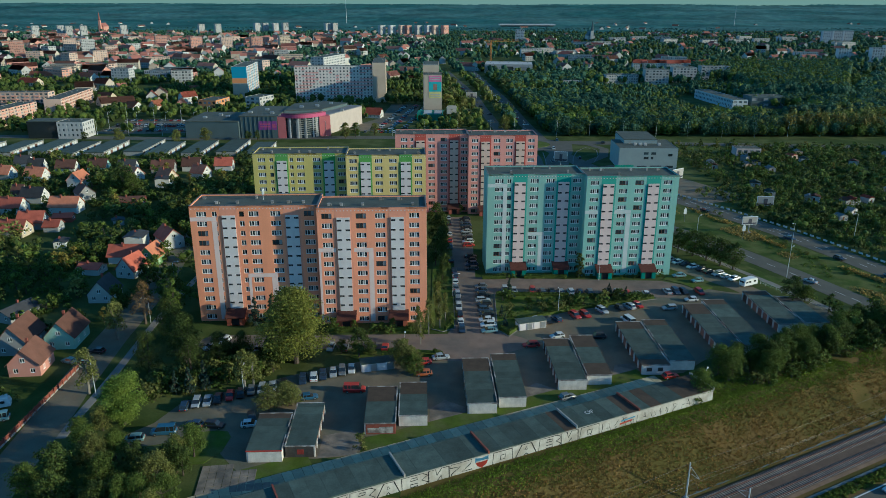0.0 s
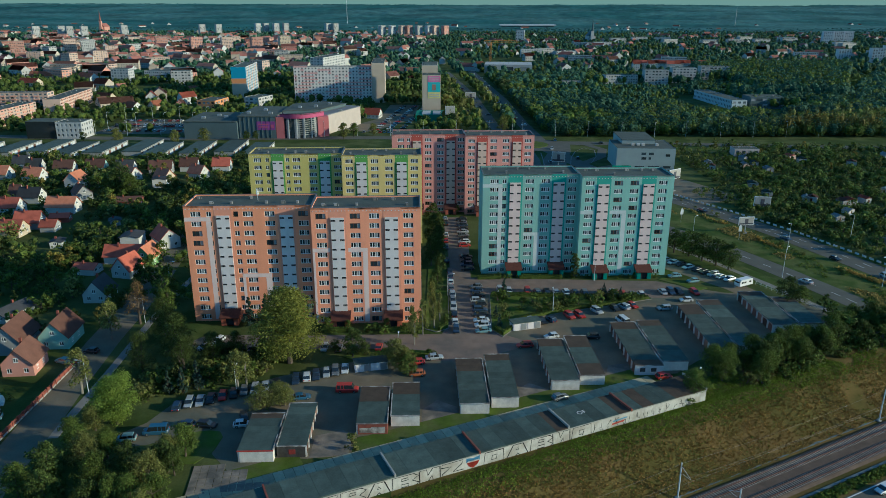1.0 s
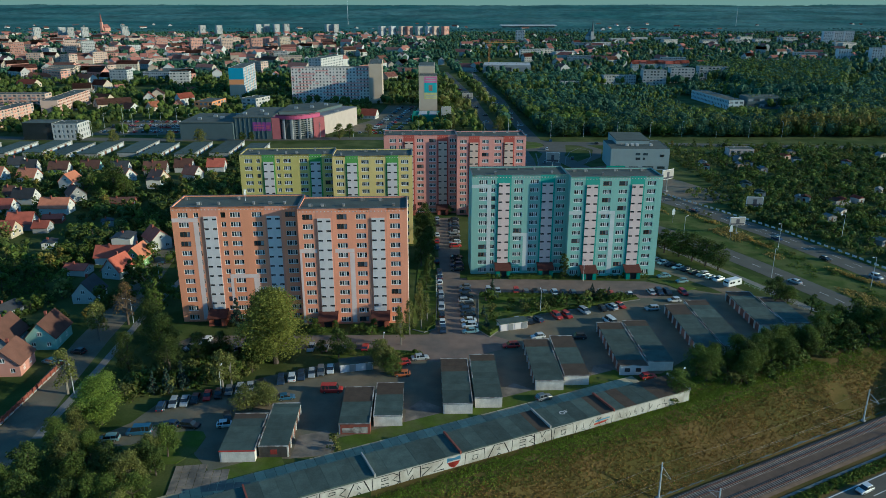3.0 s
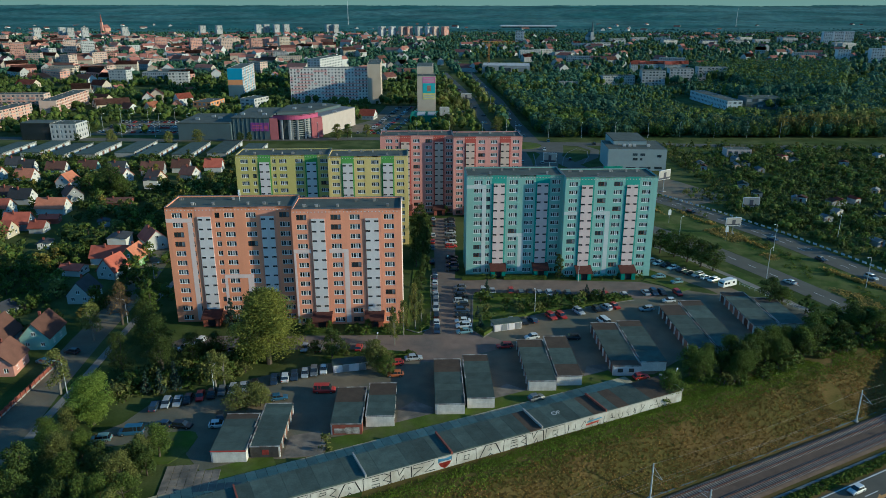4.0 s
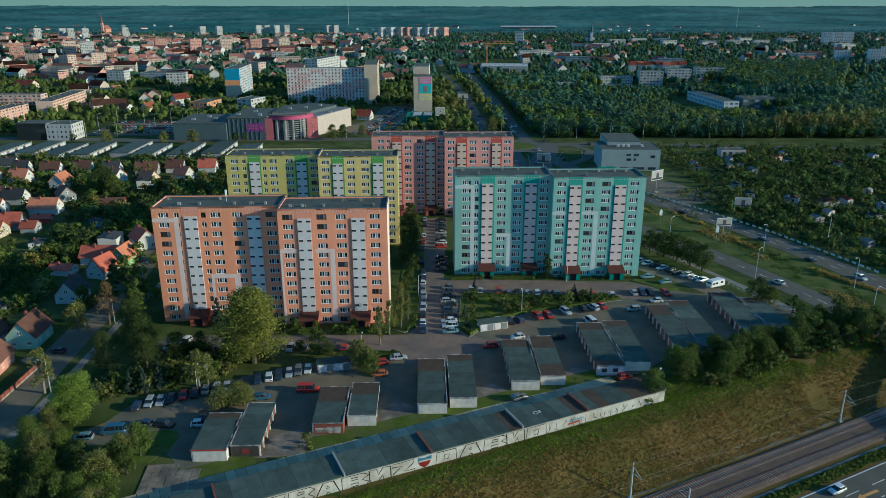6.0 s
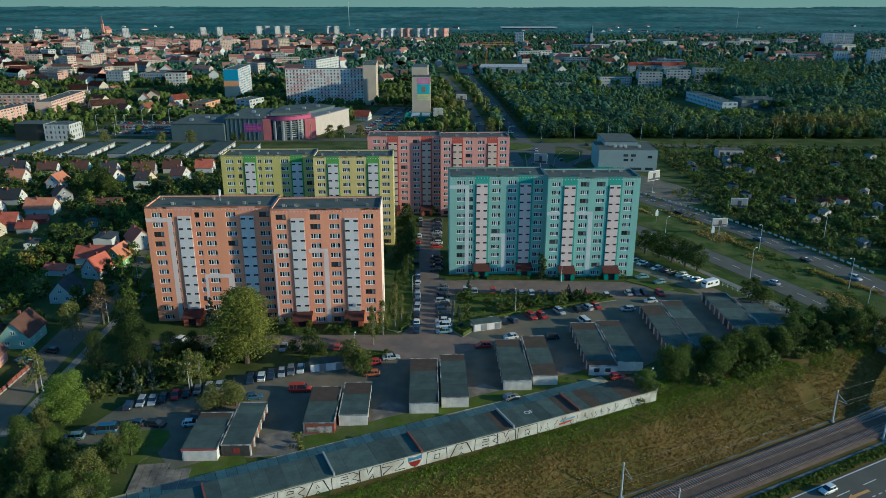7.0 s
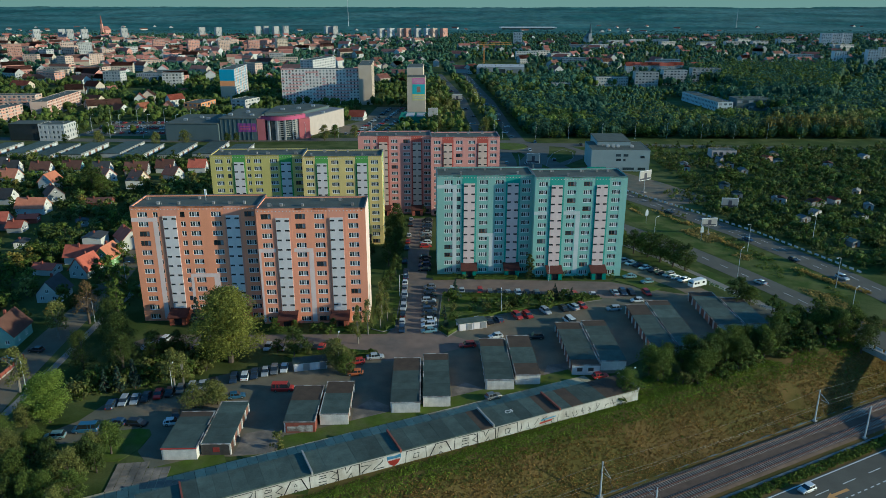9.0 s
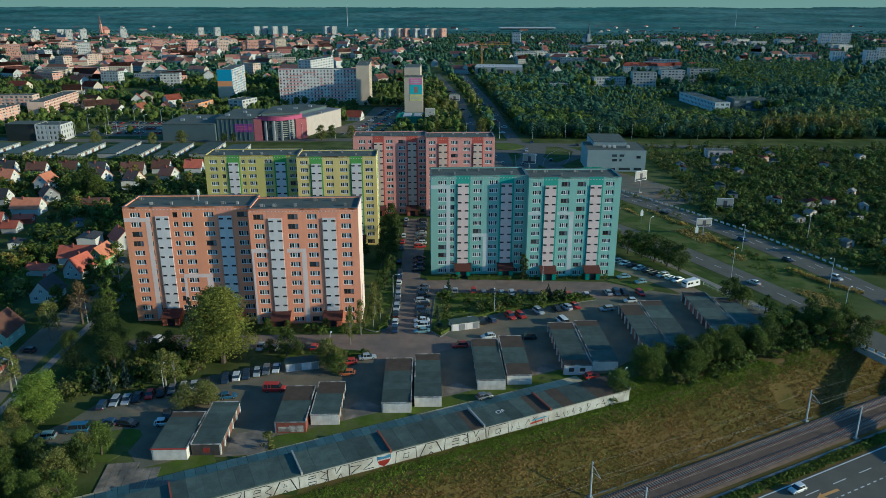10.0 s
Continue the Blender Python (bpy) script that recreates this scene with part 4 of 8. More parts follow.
# white and green guard rail between road and allotments
rail = tagged(new("guard_rail"), "guard rail with pale panels along the road", "guard rail")
post = box(-0.9, 0.9, -0.04, 0.04, 0.25, 0.95, M_MAST, "rail_panel")
edge = [(95, 352), (107, 330), (124, 300), (138.5, 271), (148.5, 245), (155.5, 225)]
for a, b in zip(edge[:-1], edge[1:]):
    a, b = Vector((*a, 0)), Vector((*b, 0))
    u = b - a
    n = int(u.length / 3.0)
    for i in range(n):
        p = a + u * (i / n)
        part("rail_panel", post, rail, "", pose(p.x, p.y, 0, 0, 0, math.degrees(math.atan2(u.y, u.x))))
# bridge parapet over the railway
br = thing("bridge_parapet", pose(128.5, 170, 0, 0, 0, -68), "concrete road bridge edge over the railway", "bridge")
part("deck_edge", box(-6, 22, -0.4, 0.4, -1.3, 0.35, M_CONCRETE, "deck_edge"), br)
for i in range(10):
    part("barrier_panel", box(-5.6 + i * 2.7, -3.6 + i * 2.7, -0.08, 0.08, 0.5, 1.2, M_MAST, "barrier_panel"), br)

# ---- trees and shrubs ----
def leafmat(name, col, trans=0.25, isl=0.45):
    return mat(name, col, rough=0.75, var=0.25, scale=0.15, fine=1.2, isl=isl, rnd=0.18, trans=trans, spec=0.2)


# the "wood" leaves are shifted to blue: haze put into their base colour
LEAF = {"green": leafmat("leaf_green", (0.090, 0.120, 0.021)), "dark": leafmat("leaf_dark", (0.062, 0.084, 0.018)),
        "bright": leafmat("leaf_bright", (0.20, 0.265, 0.040)), "yellow": leafmat("leaf_yellow", (0.20, 0.165, 0.035)),
        "brown": leafmat("leaf_brown", (0.13, 0.085, 0.035)), "blue": leafmat("leaf_spruce", (0.045, 0.072, 0.052)), "wood": leafmat("leaf_wood", (0.050, 0.098, 0.056), isl=0.28), "sunny": leafmat("leaf_sunny", (0.165, 0.172, 0.030)),
        "olive": leafmat("leaf_olive", (0.155, 0.160, 0.042))}
M_BARK = mat("bark", (0.09, 0.07, 0.055), rough=0.95, var=0.3, scale=2.0, fine=12)
M_BIRCH = mat("birch_bark", (0.20, 0.18, 0.15), rough=0.9, var=0.3, scale=2.0, fine=8)


def leaf_quads(cent, outd, size, rs):
    """Small bent leaf sprays: four-cornered faces at the given centres, turned roughly outwards."""
    n = len(cent)
    nrm = outd + rs.normal(0, 0.55, (n, 3))
    nrm /= np.linalg.norm(nrm, axis=1)[:, None] + 1e-9
    ref = rs.normal(0, 1, (n, 3))
    u = np.cross(nrm, ref)
    u /= np.linalg.norm(u, axis=1)[:, None] + 1e-9
    v = np.cross(nrm, u)
    s = size * rs.uniform(0.6, 1.35, (n, 1))
    k = rs.uniform(0.5, 1.0, (n, 1))
    vs = np.stack([cent - u * s * 0.5, cent + v * s * 0.5 * k, cent + u * s * 0.55 + nrm * s * 0.15, cent - v * s * 0.5 * k], axis=1)
    return vs.reshape(-1, 3)


def crown_points(shape, h, r, base, clumps, per, rs):
    """Leaf places in clumps spread over the crown's outer part, with gaps between them."""
    cs, rad = [], []
    while len(cs) < clumps:
        t = rs.uniform(0.0, 1.0)
        a = rs.uniform(0, 2 * math.pi)
        if shape == "round":
            z = base + (h - base) * t
            env = r * math.sqrt(max(0.02, 1 - (2 * t - 0.85) ** 2 / 1.35))
            env *= 0.72 + 0.75 * noise.noise((math.cos(a) * 1.4 + h, math.sin(a) * 1.4, t * 2.6 + r)) + (0.12 if t < 0.6 else 0)
            z -= max(0.0, noise.noise((math.cos(a) * 1.1, math.sin(a) * 1.1 + h, r))) * h * 0.22 * t
            rc = r * rs.uniform(0.26, 0.42)
        elif shape == "poplar":
            z = base + (h - base) * t
            env = r * (0.35 + 1.1 * math.sin(math.pi * min(1, 0.12 + 0.88 * t)) ** 0.7) * 0.75
            rc = r * rs.uniform(0.3, 0.5)
        elif shape == "cone":
            z = base + (h - base) * t
            env = r * (1 - t) * 1.0 + 0.15
            rc = max(0.25, r * 0.34 * (1.1 - t))
        else:
            z = base + (h - base) * t
            env = r * math.sqrt(max(0.05, 1 - t * t))
            rc = r * rs.uniform(0.3, 0.45)
        q = env * rs.uniform(0.35, 0.95)
        cs.append((q * math.cos(a), q * math.sin(a), min(z, h - rc * 0.5)))
        rad.append(rc)
    cs, rad = np.array(cs), np.array(rad)
    i = np.repeat(np.arange(clumps), per)
    d = rs.normal(0, 1, (len(i), 3))
    d /= np.linalg.norm(d, axis=1)[:, None]
    d[:, 2] = np.where(d[:, 2] < -0.3, -d[:, 2] * 0.6, d[:, 2])
    p = cs[i] + d * rad[i][:, None] * rs.uniform(0.55, 1.05, (len(i), 1))
    if shape == "droop":
        p[:, 2] -= rs.uniform(0, 1.2, len(p))
    return p, d, cs


def tree_mesh(tag, shape, h, r, base, clumps, per, size, leaf, bark, seed, limbs=7):
    rs = np.random.RandomState(seed)
    p, d, cs = crown_points(shape, h, r, base, clumps, per, rs)
    v = leaf_quads(p, d, size, rs)
    f = np.arange(len(v)).reshape(-1, 4)
    crown = mesh_from("crown_" + tag, v.tolist(), f.tolist(), leaf)
    bm = bmesh.new()
    tr = 0.022 * h + 0.03
    top = base + (h - base) * (0.85 if shape in ("cone", "poplar") else 0.5)
    bend = [(0, 0, -0.3), (rs.uniform(-0.15, 0.15), rs.uniform(-0.15, 0.15), base), (rs.uniform(-0.4, 0.4), rs.uniform(-0.4, 0.4), top)]
    add_tube(bm, bend[0], bend[1], tr * 1.25, tr, 7)
    add_tube(bm, bend[1], bend[2], tr, tr * 0.3, 7)
    for k in range(limbs):
        c = cs[int(rs.randint(len(cs)))]
        s = Vector(bend[1]).lerp(Vector(bend[2]), rs.uniform(0.0, 0.7))
        add_tube(bm, s, Vector(c), tr * 0.42, tr * 0.1, 5)
    return mesh_of("trunk_" + tag, bm, bark), crown


TREES = {}


def species(tag, label, shape, h, r, base, clumps, per, size, leaf, bark=None, variants=2, limbs=7):
    TREES[tag] = []
    for k in range(variants):
        tr, cr = tree_mesh(tag, shape, h, r, base, clumps, per, size, LEAF[leaf], bark or M_BARK, hash_seed(tag) + 7 * k, limbs)
        root = new("tree")
        tagged(root, label, "tree", "trees")
        part("trunk", tr, root)
        part("crown", cr, root)
        TREES[tag].append((root, h, False))


def hash_seed(s):
    return sum((i + 1) * ord(c) for i, c in enumerate(s)) % 9973


species("big", "tall broad poplar tree with yellow-green leaves", "round", 17, 6.0, 3.0, 150, 190, 0.29, "sunny", variants=1, limbs=14)
species("bright", "round bright green maple tree", "round", 10.5, 4.8, 1.6, 100, 190, 0.27, "bright", variants=1, limbs=12)
species("near", "leafy green tree with an uneven crown", "round", 9, 3.8, 1.4, 54, 76, 0.31, "green", variants=3, limbs=9)
species("near_olive", "leafy tree turning olive in autumn", "round", 8.5, 3.6, 1.2, 54, 76, 0.31, "olive", variants=2, limbs=9)
species("neardark", "dark green broad leafy tree", "round", 12, 4.8, 2.0, 48, 56, 0.5, "dark", variants=2, limbs=9)
species("willow", "tall feathery dark green tree with hanging twigs", "droop", 13, 4.0, 2.2, 80, 70, 0.3, "dark", variants=2, limbs=12)
species("birch", "slender birch with thin drooping yellow-green leaves", "droop", 11, 2.6, 3.5, 36, 40, 0.4, "olive", M_BIRCH, 2, 9)
species("bare", "half-bare brown autumn birch", "droop", 11, 3.2, 3.0, 36, 34, 0.32, "brown", M_BARK, 1, 26)
species("poplar", "narrow columnar poplar tree", "poplar", 13, 2.4, 1.0, 40, 50, 0.45, "green", variants=2)
species("spruce", "dark blue-green spruce tree", "cone", 9, 2.4, 0.6, 60, 40, 0.4, "blue", variants=2, limbs=3)
species("thuja", "narrow dark green thuja conifer", "poplar", 7, 1.1, 0.3, 26, 40, 0.3, "dark", variants=1, limbs=2)
species("mid", "small leafy green garden tree", "round", 8, 3.6, 1.0, 15, 16, 0.95, "green", variants=3, limbs=4)
species("middark", "small dark green garden tree", "round", 8.5, 3.6, 1.0, 15, 16, 0.95, "dark", variants=3, limbs=4)
species("midyel", "small yellowing autumn garden tree", "round", 7, 3.0, 0.9, 18, 24, 0.7, "yellow", variants=2, limbs=4)
species("fruit", "low round olive orchard tree", "round", 4.6, 2.5, 0.7, 12, 14, 0.75, "olive", variants=2, limbs=4)
species("bush", "low round green leafy shrub", "bush", 2.0, 1.5, 0.1, 10, 22, 0.36, "green", variants=2, limbs=2)
species("bushy", "low round yellow-green shrub", "bush", 2.2, 1.6, 0.1, 10, 22, 0.36, "olive", variants=2, limbs=2)
for tag in ("bush", "bushy"):
    for root, h, used in TREES[tag]:
        tagged(root, category="shrub", group="shrubs")
        root.name = "shrub"
STUFF = {}


def grow(tag, x, y, h, rr, spread=None):
    """Notes a tree or shrub of a mass that nobody would count; all of one kind are joined below."""
    STUFF.setdefault(tag, []).append((x, y, h, rr.uniform(0, 6.283), spread or rr.uniform(0.9, 1.15), rr.randrange(len(TREES[tag]))))


def join_growth(tag, name, label):
    rows = STUFF.pop(tag, [])
    if not rows:
        return
    src = []
    for root, h0, used in TREES[tag]:
        d = {}
        for c in root.children:
            v = np.empty(len(c.data.vertices) * 3)
            c.data.vertices.foreach_get("co", v)
            d[c.name.split(".")[0]] = (v.reshape(-1, 3), [tuple(q.vertices) for q in c.data.polygons], c.data.materials[0])
        src.append((d, h0))
    for what in ("crown", "trunk"):
        V, F, n = [], [], 0
        for x, y, h, a, w, k in rows:
            v, f, m = src[k][0][what]
            s = h / src[k][1]
            c, q = math.cos(a) * s * w, math.sin(a) * s * w
            V.append(np.stack([v[:, 0] * c - v[:, 1] * q + x, v[:, 0] * q + v[:, 1] * c + y, v[:, 2] * s + ground_z(x, y)], axis=1))
            F += [tuple(i + n for i in t) for t in f]
            n += len(v)
        tagged(new(name if what == "crown" else name + "_stems", mesh_from(name, np.concatenate(V).tolist(), F, m)), label if what == "crown" else "brown stems of " + label, "vegetation", kind="stuff")


def tree(tag, x, y, h=None, spread=None, rr=random):
    k = rr.randrange(len(TREES[tag]))
    root, h0, used = TREES[tag][k]
    s = (h / h0) if h else rr.uniform(0.8, 1.2)
    w = s * (spread or rr.uniform(0.9, 1.12))
    m = pose(x, y, ground_z(x, y), 0, 0, rr.uniform(0, 360)) @ Matrix.Diagonal((w, w, s, 1))
    if used:
        c = copy_thing(root, m)
        c.matrix_basis = m
        return c
    TREES[tag][k] = (root, h0, True)
    root.matrix_basis = m
    return root


rr = random.Random(21)
tree("big", -36.5, 161.5, 19.0, spread=1.36, rr=rr)
tree("bright", -67.4, 133.4, 10.8, rr=rr)
for x, y, h in ((-60, 154, 11), (-64, 162, 13), (-68, 167, 13), (-71, 156, 11), (-55, 160, 9), (-73, 176, 11), (-50, 163, 8)):
    tree("willow", x, y, h, rr=rr)
for x, y, h in ((-58, 146.5, 6.5), (-55, 148, 7.5), (-61, 146, 6), (-44, 165, 8), (-52, 183, 8.5), (-47.5, 183.5, 9)):
    tree("spruce", x, y, h, rr=rr)
tree("poplar", -77, 189, 15.5, rr=rr), tree("poplar", -75, 185, 11, rr=rr)
tree("bare", -83, 184, 13, rr=rr)
for x, y, h in ((-86.5, 174, 11), (-81.0, 146, 11.5), (-88, 180, 8), (-45.5, 147.5, 10.5), (-44, 149, 9)):
    tree("birch", x, y, h, rr=rr)
tree("near_olive", -38.5, 140.2, 5.0, spread=1.6, rr=rr), tree("near_olive", -35, 142.2, 5.2, spread=1.5, rr=rr), tree("near_olive", -33.5, 141.2, 4.5, spread=1.4, rr=rr)
for x, y, h in ((-21.3, 164.5, 8), (-18.5, 166, 3.5), (-26, 166.5, 4.0)):
    tree("neardark", x, y, h, rr=rr)
tree("near_olive", -8.5, 157.6, 6.5, spread=1.3, rr=rr), tree("near", -6.8, 155.6, 5.5, rr=rr), tree("near_olive", -10, 160, 7, rr=rr)
for x, y, h in ((-6, 172, 11), (-4, 178, 12), (-1, 182, 11), (0.5, 187, 10), (-1.5, 191, 12), (-7, 180, 9)):
    tree("birch" if rr.random() < 0.6 else "near_olive", x, y, h * 0.86, spread=0.62, rr=rr)
for x, y, h in ((-2, 205, 6), (-0.5, 212, 7), (-3, 232, 10), (-1, 240, 11), (-2.5, 252, 12), (-1, 262, 10), (-3, 272, 11), (0, 224, 7), (6.5, 296, 4)):
    tree("neardark", x, y, h, spread=0.8, rr=rr)
# in front of the salmon block
for i in range(9):
    grow("bush", -40 + i * 4.3 + rr.uniform(-1, 1), 179.5 + rr.uniform(-0.8, 1.2), rr.uniform(1.2, 2.6), rr)
for x, y, h in ((-30, 180.5, 3.4), (-24.5, 181, 2.8), (-14, 181, 3.2), (-17, 180.5, 2.4)):
    tree("near", x, y, h, rr=rr)
for i in range(14):
    grow(rr.choice(("bush", "bushy")), rr.uniform(-22, 0), rr.uniform(164.5, 168), rr.uniform(0.9, 1.8), rr)
for i in range(16):
    tree(rr.choice(("bush", "near", "neardark")), rr.uniform(-58, -38), rr.uniform(158, 166.5), rr.uniform(2, 5), rr=rr)
# dense undergrowth behind the row of parked cars
rq = random.Random(77)
for i in range(70):
    x = rq.uniform(-69, -41)
    y = 140.2 + 0.5 * (x + 57) + rq.uniform(6.0, 17.0)
    if y < 164:
        grow(rq.choice(("bush", "middark", "middark", "bush", "bushy")), x, y, rq.uniform(1.6, 4.4), rq)
# the lower left corner by the street
for x, y, h in ((-66, 117, 8), (-71, 113, 8.5), (-74, 108, 8), (-62, 112, 7.5), (-68, 106, 8), (-58, 117, 6.5), (-55, 112, 6.5), (-51, 119, 6.5), (-49, 116, 6),
                (-49, 122, 7.5), (-50.5, 117, 7), (-52, 112, 7.5), (-49, 106.5, 7), (-56, 106, 7), (-64.5, 122.5, 6), (-53, 106, 7), (-60, 105, 7), (-50, 103, 6), (-64, 121, 6), (-70, 121, 7), (-73, 126, 6), (-71, 131, 6)):
    tree(rr.choice(("near", "near", "near_olive", "neardark")), x, y, h, rr=rr)
for i in range(40):
    grow(rr.choice(("bush", "bushy")), rr.uniform(-76, -50), rr.uniform(103, 121), rr.uniform(1.5, 3.0), rr)
tree("bushy", -16.4, 125.5, 2.8, rr=rr)
# planted island and the front of the turquoise block
for i in range(46):
    x = rr.uniform(17, 61)
    lo = 178 + (x - 17) * 0.55 if x < 24 else 187 + (x - 24) * 0.40
    y = rr.uniform(lo + 0.6, 204.3)
    grow(rr.choice(("bush", "bushy", "bush", "middark")), x, y, rr.uniform(1.2, 3.6), rr)
for x, y, h in ((19.7, 203.5, 6.5), (17, 183, 4), (16.5, 190, 3.6), (50, 203.8, 5), (55, 203.5, 4)):
    tree("spruce", x, y, h, rr=rr)
tree("thuja", 43.6, 221.3, 8.6, rr=rr), tree("thuja", 44.6, 221.6, 7.0, rr=rr)
for i in range(26):
    grow("bush", 14 + i * 2.3 + rr.uniform(-0.6, 0.6), 220.2 + rr.uniform(-0.4, 0.7) + i * 0.06, rr.uniform(0.9, 1.7), rr)
# row between the parking lane and the road
for x, y, h in ((84, 247, 8), (88, 243, 9), (91, 238, 9.5), (94, 233, 9), (97, 229, 8.5), (80, 254, 7), (76, 262, 7), (71, 266, 7), (104.6, 201.5, 7.5), (107, 199, 6), (66, 275, 6), (60, 280, 7)):
    tree(rr.choice(("neardark", "near")), x, y, h * 1.05, spread=1.25, rr=rr)
# dense clump above the cutting
for i in range(66):
    s = rr.uniform(24, 96)
    d = rr.uniform(20, 27) + max(0, s - 50) * 0.06
    if s < 33 and d < 22.5:
        continue
    p = rail_point(s, d)
    tree(rr.choice(("neardark", "near", "near")), p.x, p.y, rr.uniform(5.5, 8.2) - max(0, s - 62) * 0.06, rr=rr)
for i in range(30):
    p = rail_point(rr.uniform(30, 92), rr.uniform(17.5, 20))
    grow(rr.choice(("bush", "bushy")), p.x, p.y, rr.uniform(1.5, 3.5), rr)
tree("near", 58.5, 145.9, 7.2, rr=rr), tree("bush", 56.5, 143.0, 2.0, rr=rr)
# beyond the railway bridge, and the roadside
for i in range(14):
    tree(rr.choice(("middark", "mid")), rr.uniform(108, 128), rr.uniform(168, 196) - 0, rr.uniform(4, 7), rr=rr)


for x, y, h in ((122, 176.5, 8), (127, 180, 8.5), (126, 172, 8), (118.5, 180, 7.5), (131, 177, 7), (114, 184, 7), (121, 187, 6.5)):
    tree(rr.choice(("near", "neardark")), x, y, h, rr=rr)
tree("neardark", -149, 325, 15, spread=1.0, rr=rr), tree("near", -143, 322, 11, rr=rr), tree("near", -155, 328, 10, rr=rr)


# ---- low growth: grass tufts and weeds on the cutting ----
def tufts(name, label, pts, size, leaf, per, seed, lift=0.4, spread=1.0):
    rs = np.random.RandomState(seed)
    P = np.array(pts)
    i = np.repeat(np.arange(len(P)), per)
    sz = P[i, 3:4] if P.shape[1] > 3 else np.ones((len(i), 1))
    d = rs.normal(0, 1, (len(i), 3))
    d /= np.linalg.norm(d, axis=1)[:, None]
    d[:, 2] = np.abs(d[:, 2])
    c = P[i, :3] + d * np.array((spread, spread, lift)) * sz * rs.uniform(0.5, 1.0, (len(i), 1))
    v = leaf_quads(c, d, size, rs).reshape(-1, 4, 3)
    cc = c[:, None, :]
    v = (cc + (v - cc) * sz[:, None, :]).reshape(-1, 3)
    me = mesh_from(name, v.tolist(), np.arange(len(v)).reshape(-1, 4).tolist(), leaf)
    return tagged(new(name, me), label, "vegetation", kind="stuff")


def slope_points(n, seed, lo, hi, s0=-75, s1=110):
    r2 = random.Random(seed)
    out = []
    while len(out) < n:
        s, d = r2.uniform(s0, s1), r2.uniform(lo, hi)
        p = rail_point(s, d)
        k = noise.noise((p.x * 0.07, p.y * 0.07, seed))
        if k < -0.55:
            continue
        out.append((p.x, p.y, ground_z(p.x, p.y), r2.uniform(0.6, 1.4)))
    return out


weed_b = mat("weed_brown", (0.215, 0.132, 0.040), rough=1.0, isl=0.3, var=0.35, trans=0.2, spec=0.1)
weed_o = mat("weed_olive", (0.165, 0.122, 0.030), rough=1.0, isl=0.3, var=0.3, trans=0.2, spec=0.1)
weed_g = mat("weed_green", (0.120, 0.150, 0.028), rough=1.0, isl=0.25, var=0.3, trans=0.2, spec=0.1)
weed_f = mat("weed_fresh", (0.15, 0.19, 0.022), rough=1.0, isl=0.25, var=0.25, trans=0.2, spec=0.1)
tufts("green_weeds", "fresh green grass band under the slope top", slope_points(5200, 33.5, 13.5, 18.0), 0.24, weed_f, 6, 9, 0.10, 0.6)
tufts("dry_weeds", "dry brown weeds on the slope", slope_points(9500, 3.5, 3.2, 15.0), 0.24, weed_b, 6, 1, 0.12, 0.55)
tufts("dry_weeds", "olive dry grass on the slope", slope_points(6500, 13.5, 3.2, 15.0), 0.24, weed_o, 6, 10, 0.12, 0.55)
tufts("green_weeds", "green grass tufts on the slope", slope_points(2600, 9.5, 12.0, 16.0), 0.24, weed_g, 6, 2, 0.12, 0.6)
tufts("green_weeds", "green weeds among the dry grass", slope_points(800, 17.5, 2.6, 12), 0.26, weed_g, 6, 3, 0.2, 0.5)
tufts("green_weeds", "green grass beside the garage wall", slope_points(2200, 23.5, 17.5, 26, 4, 34), 0.24, weed_f, 6, 5, 0.10, 0.6)
tufts("green_weeds", "green grass along the slope top", slope_points(3000, 29.5, 17.0, 19.2, -75, 60), 0.22, weed_f, 6, 6, 0.12, 0.6)
tufts("verge_weeds", "green weeds between railway and road", slope_points(3200, 5.5, -11.3, -8.9), 0.36, weed_g, 7, 4, 0.5, 0.4)


def median_points(n, seed, side):
    r2 = random.Random(seed)
    out = []
    for _ in range(n):
        t = r2.uniform(0, 1)
        y = 330 - 145 * t
        a = 92 + 47 * (1 - (1 - t) ** 1.45) + r2.uniform(-7, 4)
        if noise.noise((a * 0.08, y * 0.05, seed + side)) < 0.05:
            continue
        out.append((a, y, 0.05, r2.uniform(0.5, 1.5)))
    return out


weed_y = mat("weed_golden", (0.33, 0.25, 0.08), rough=1.0, isl=0.35, var=0.3, trans=0.2, spec=0.1)
tufts("median_grass", "golden dry grass on the median strip", median_points(2600, 1, 0), 0.4, weed_y, 6, 7, 0.5, 0.7)
tufts("median_grass", "green grass on the median strip", median_points(1200, 2, 0), 0.4, weed_g, 5, 8, 0.3, 0.8)

def ribbon_points(pts, n, wide, seed, low=0.05):
    r2 = random.Random(seed)
    out = []
    for _ in range(n):
        k = r2.randrange(len(pts) - 1)
        t = r2.random()
        a, b = pts[k], pts[k + 1]
        out.append((a[0] + (b[0] - a[0]) * t + r2.uniform(-wide, wide), a[1] + (b[1] - a[1]) * t + r2.uniform(-wide, wide), low, r2.uniform(0.7, 1.4)))
    return out


weed_t = mat("weed_tall_gold", (0.36, 0.26, 0.07), rough=1.0, isl=0.3, var=0.3, trans=0.25, spec=0.1)
for pts, n in (([(105, 307), (112.7, 287), (116.3, 281)], 90), ([(120, 264), (122, 257.5), (124, 252)], 80), ([(135, 231), (139.4, 221), (142, 217.5), (147.5, 209.6)], 260), ([(152, 203), (158, 192)], 120)):
    tufts("tall_grass", "tall golden dry grass on the median strip", ribbon_points(pts, n, 1.1, n), 0.4, weed_t, 8, n, 0.9, 0.5)


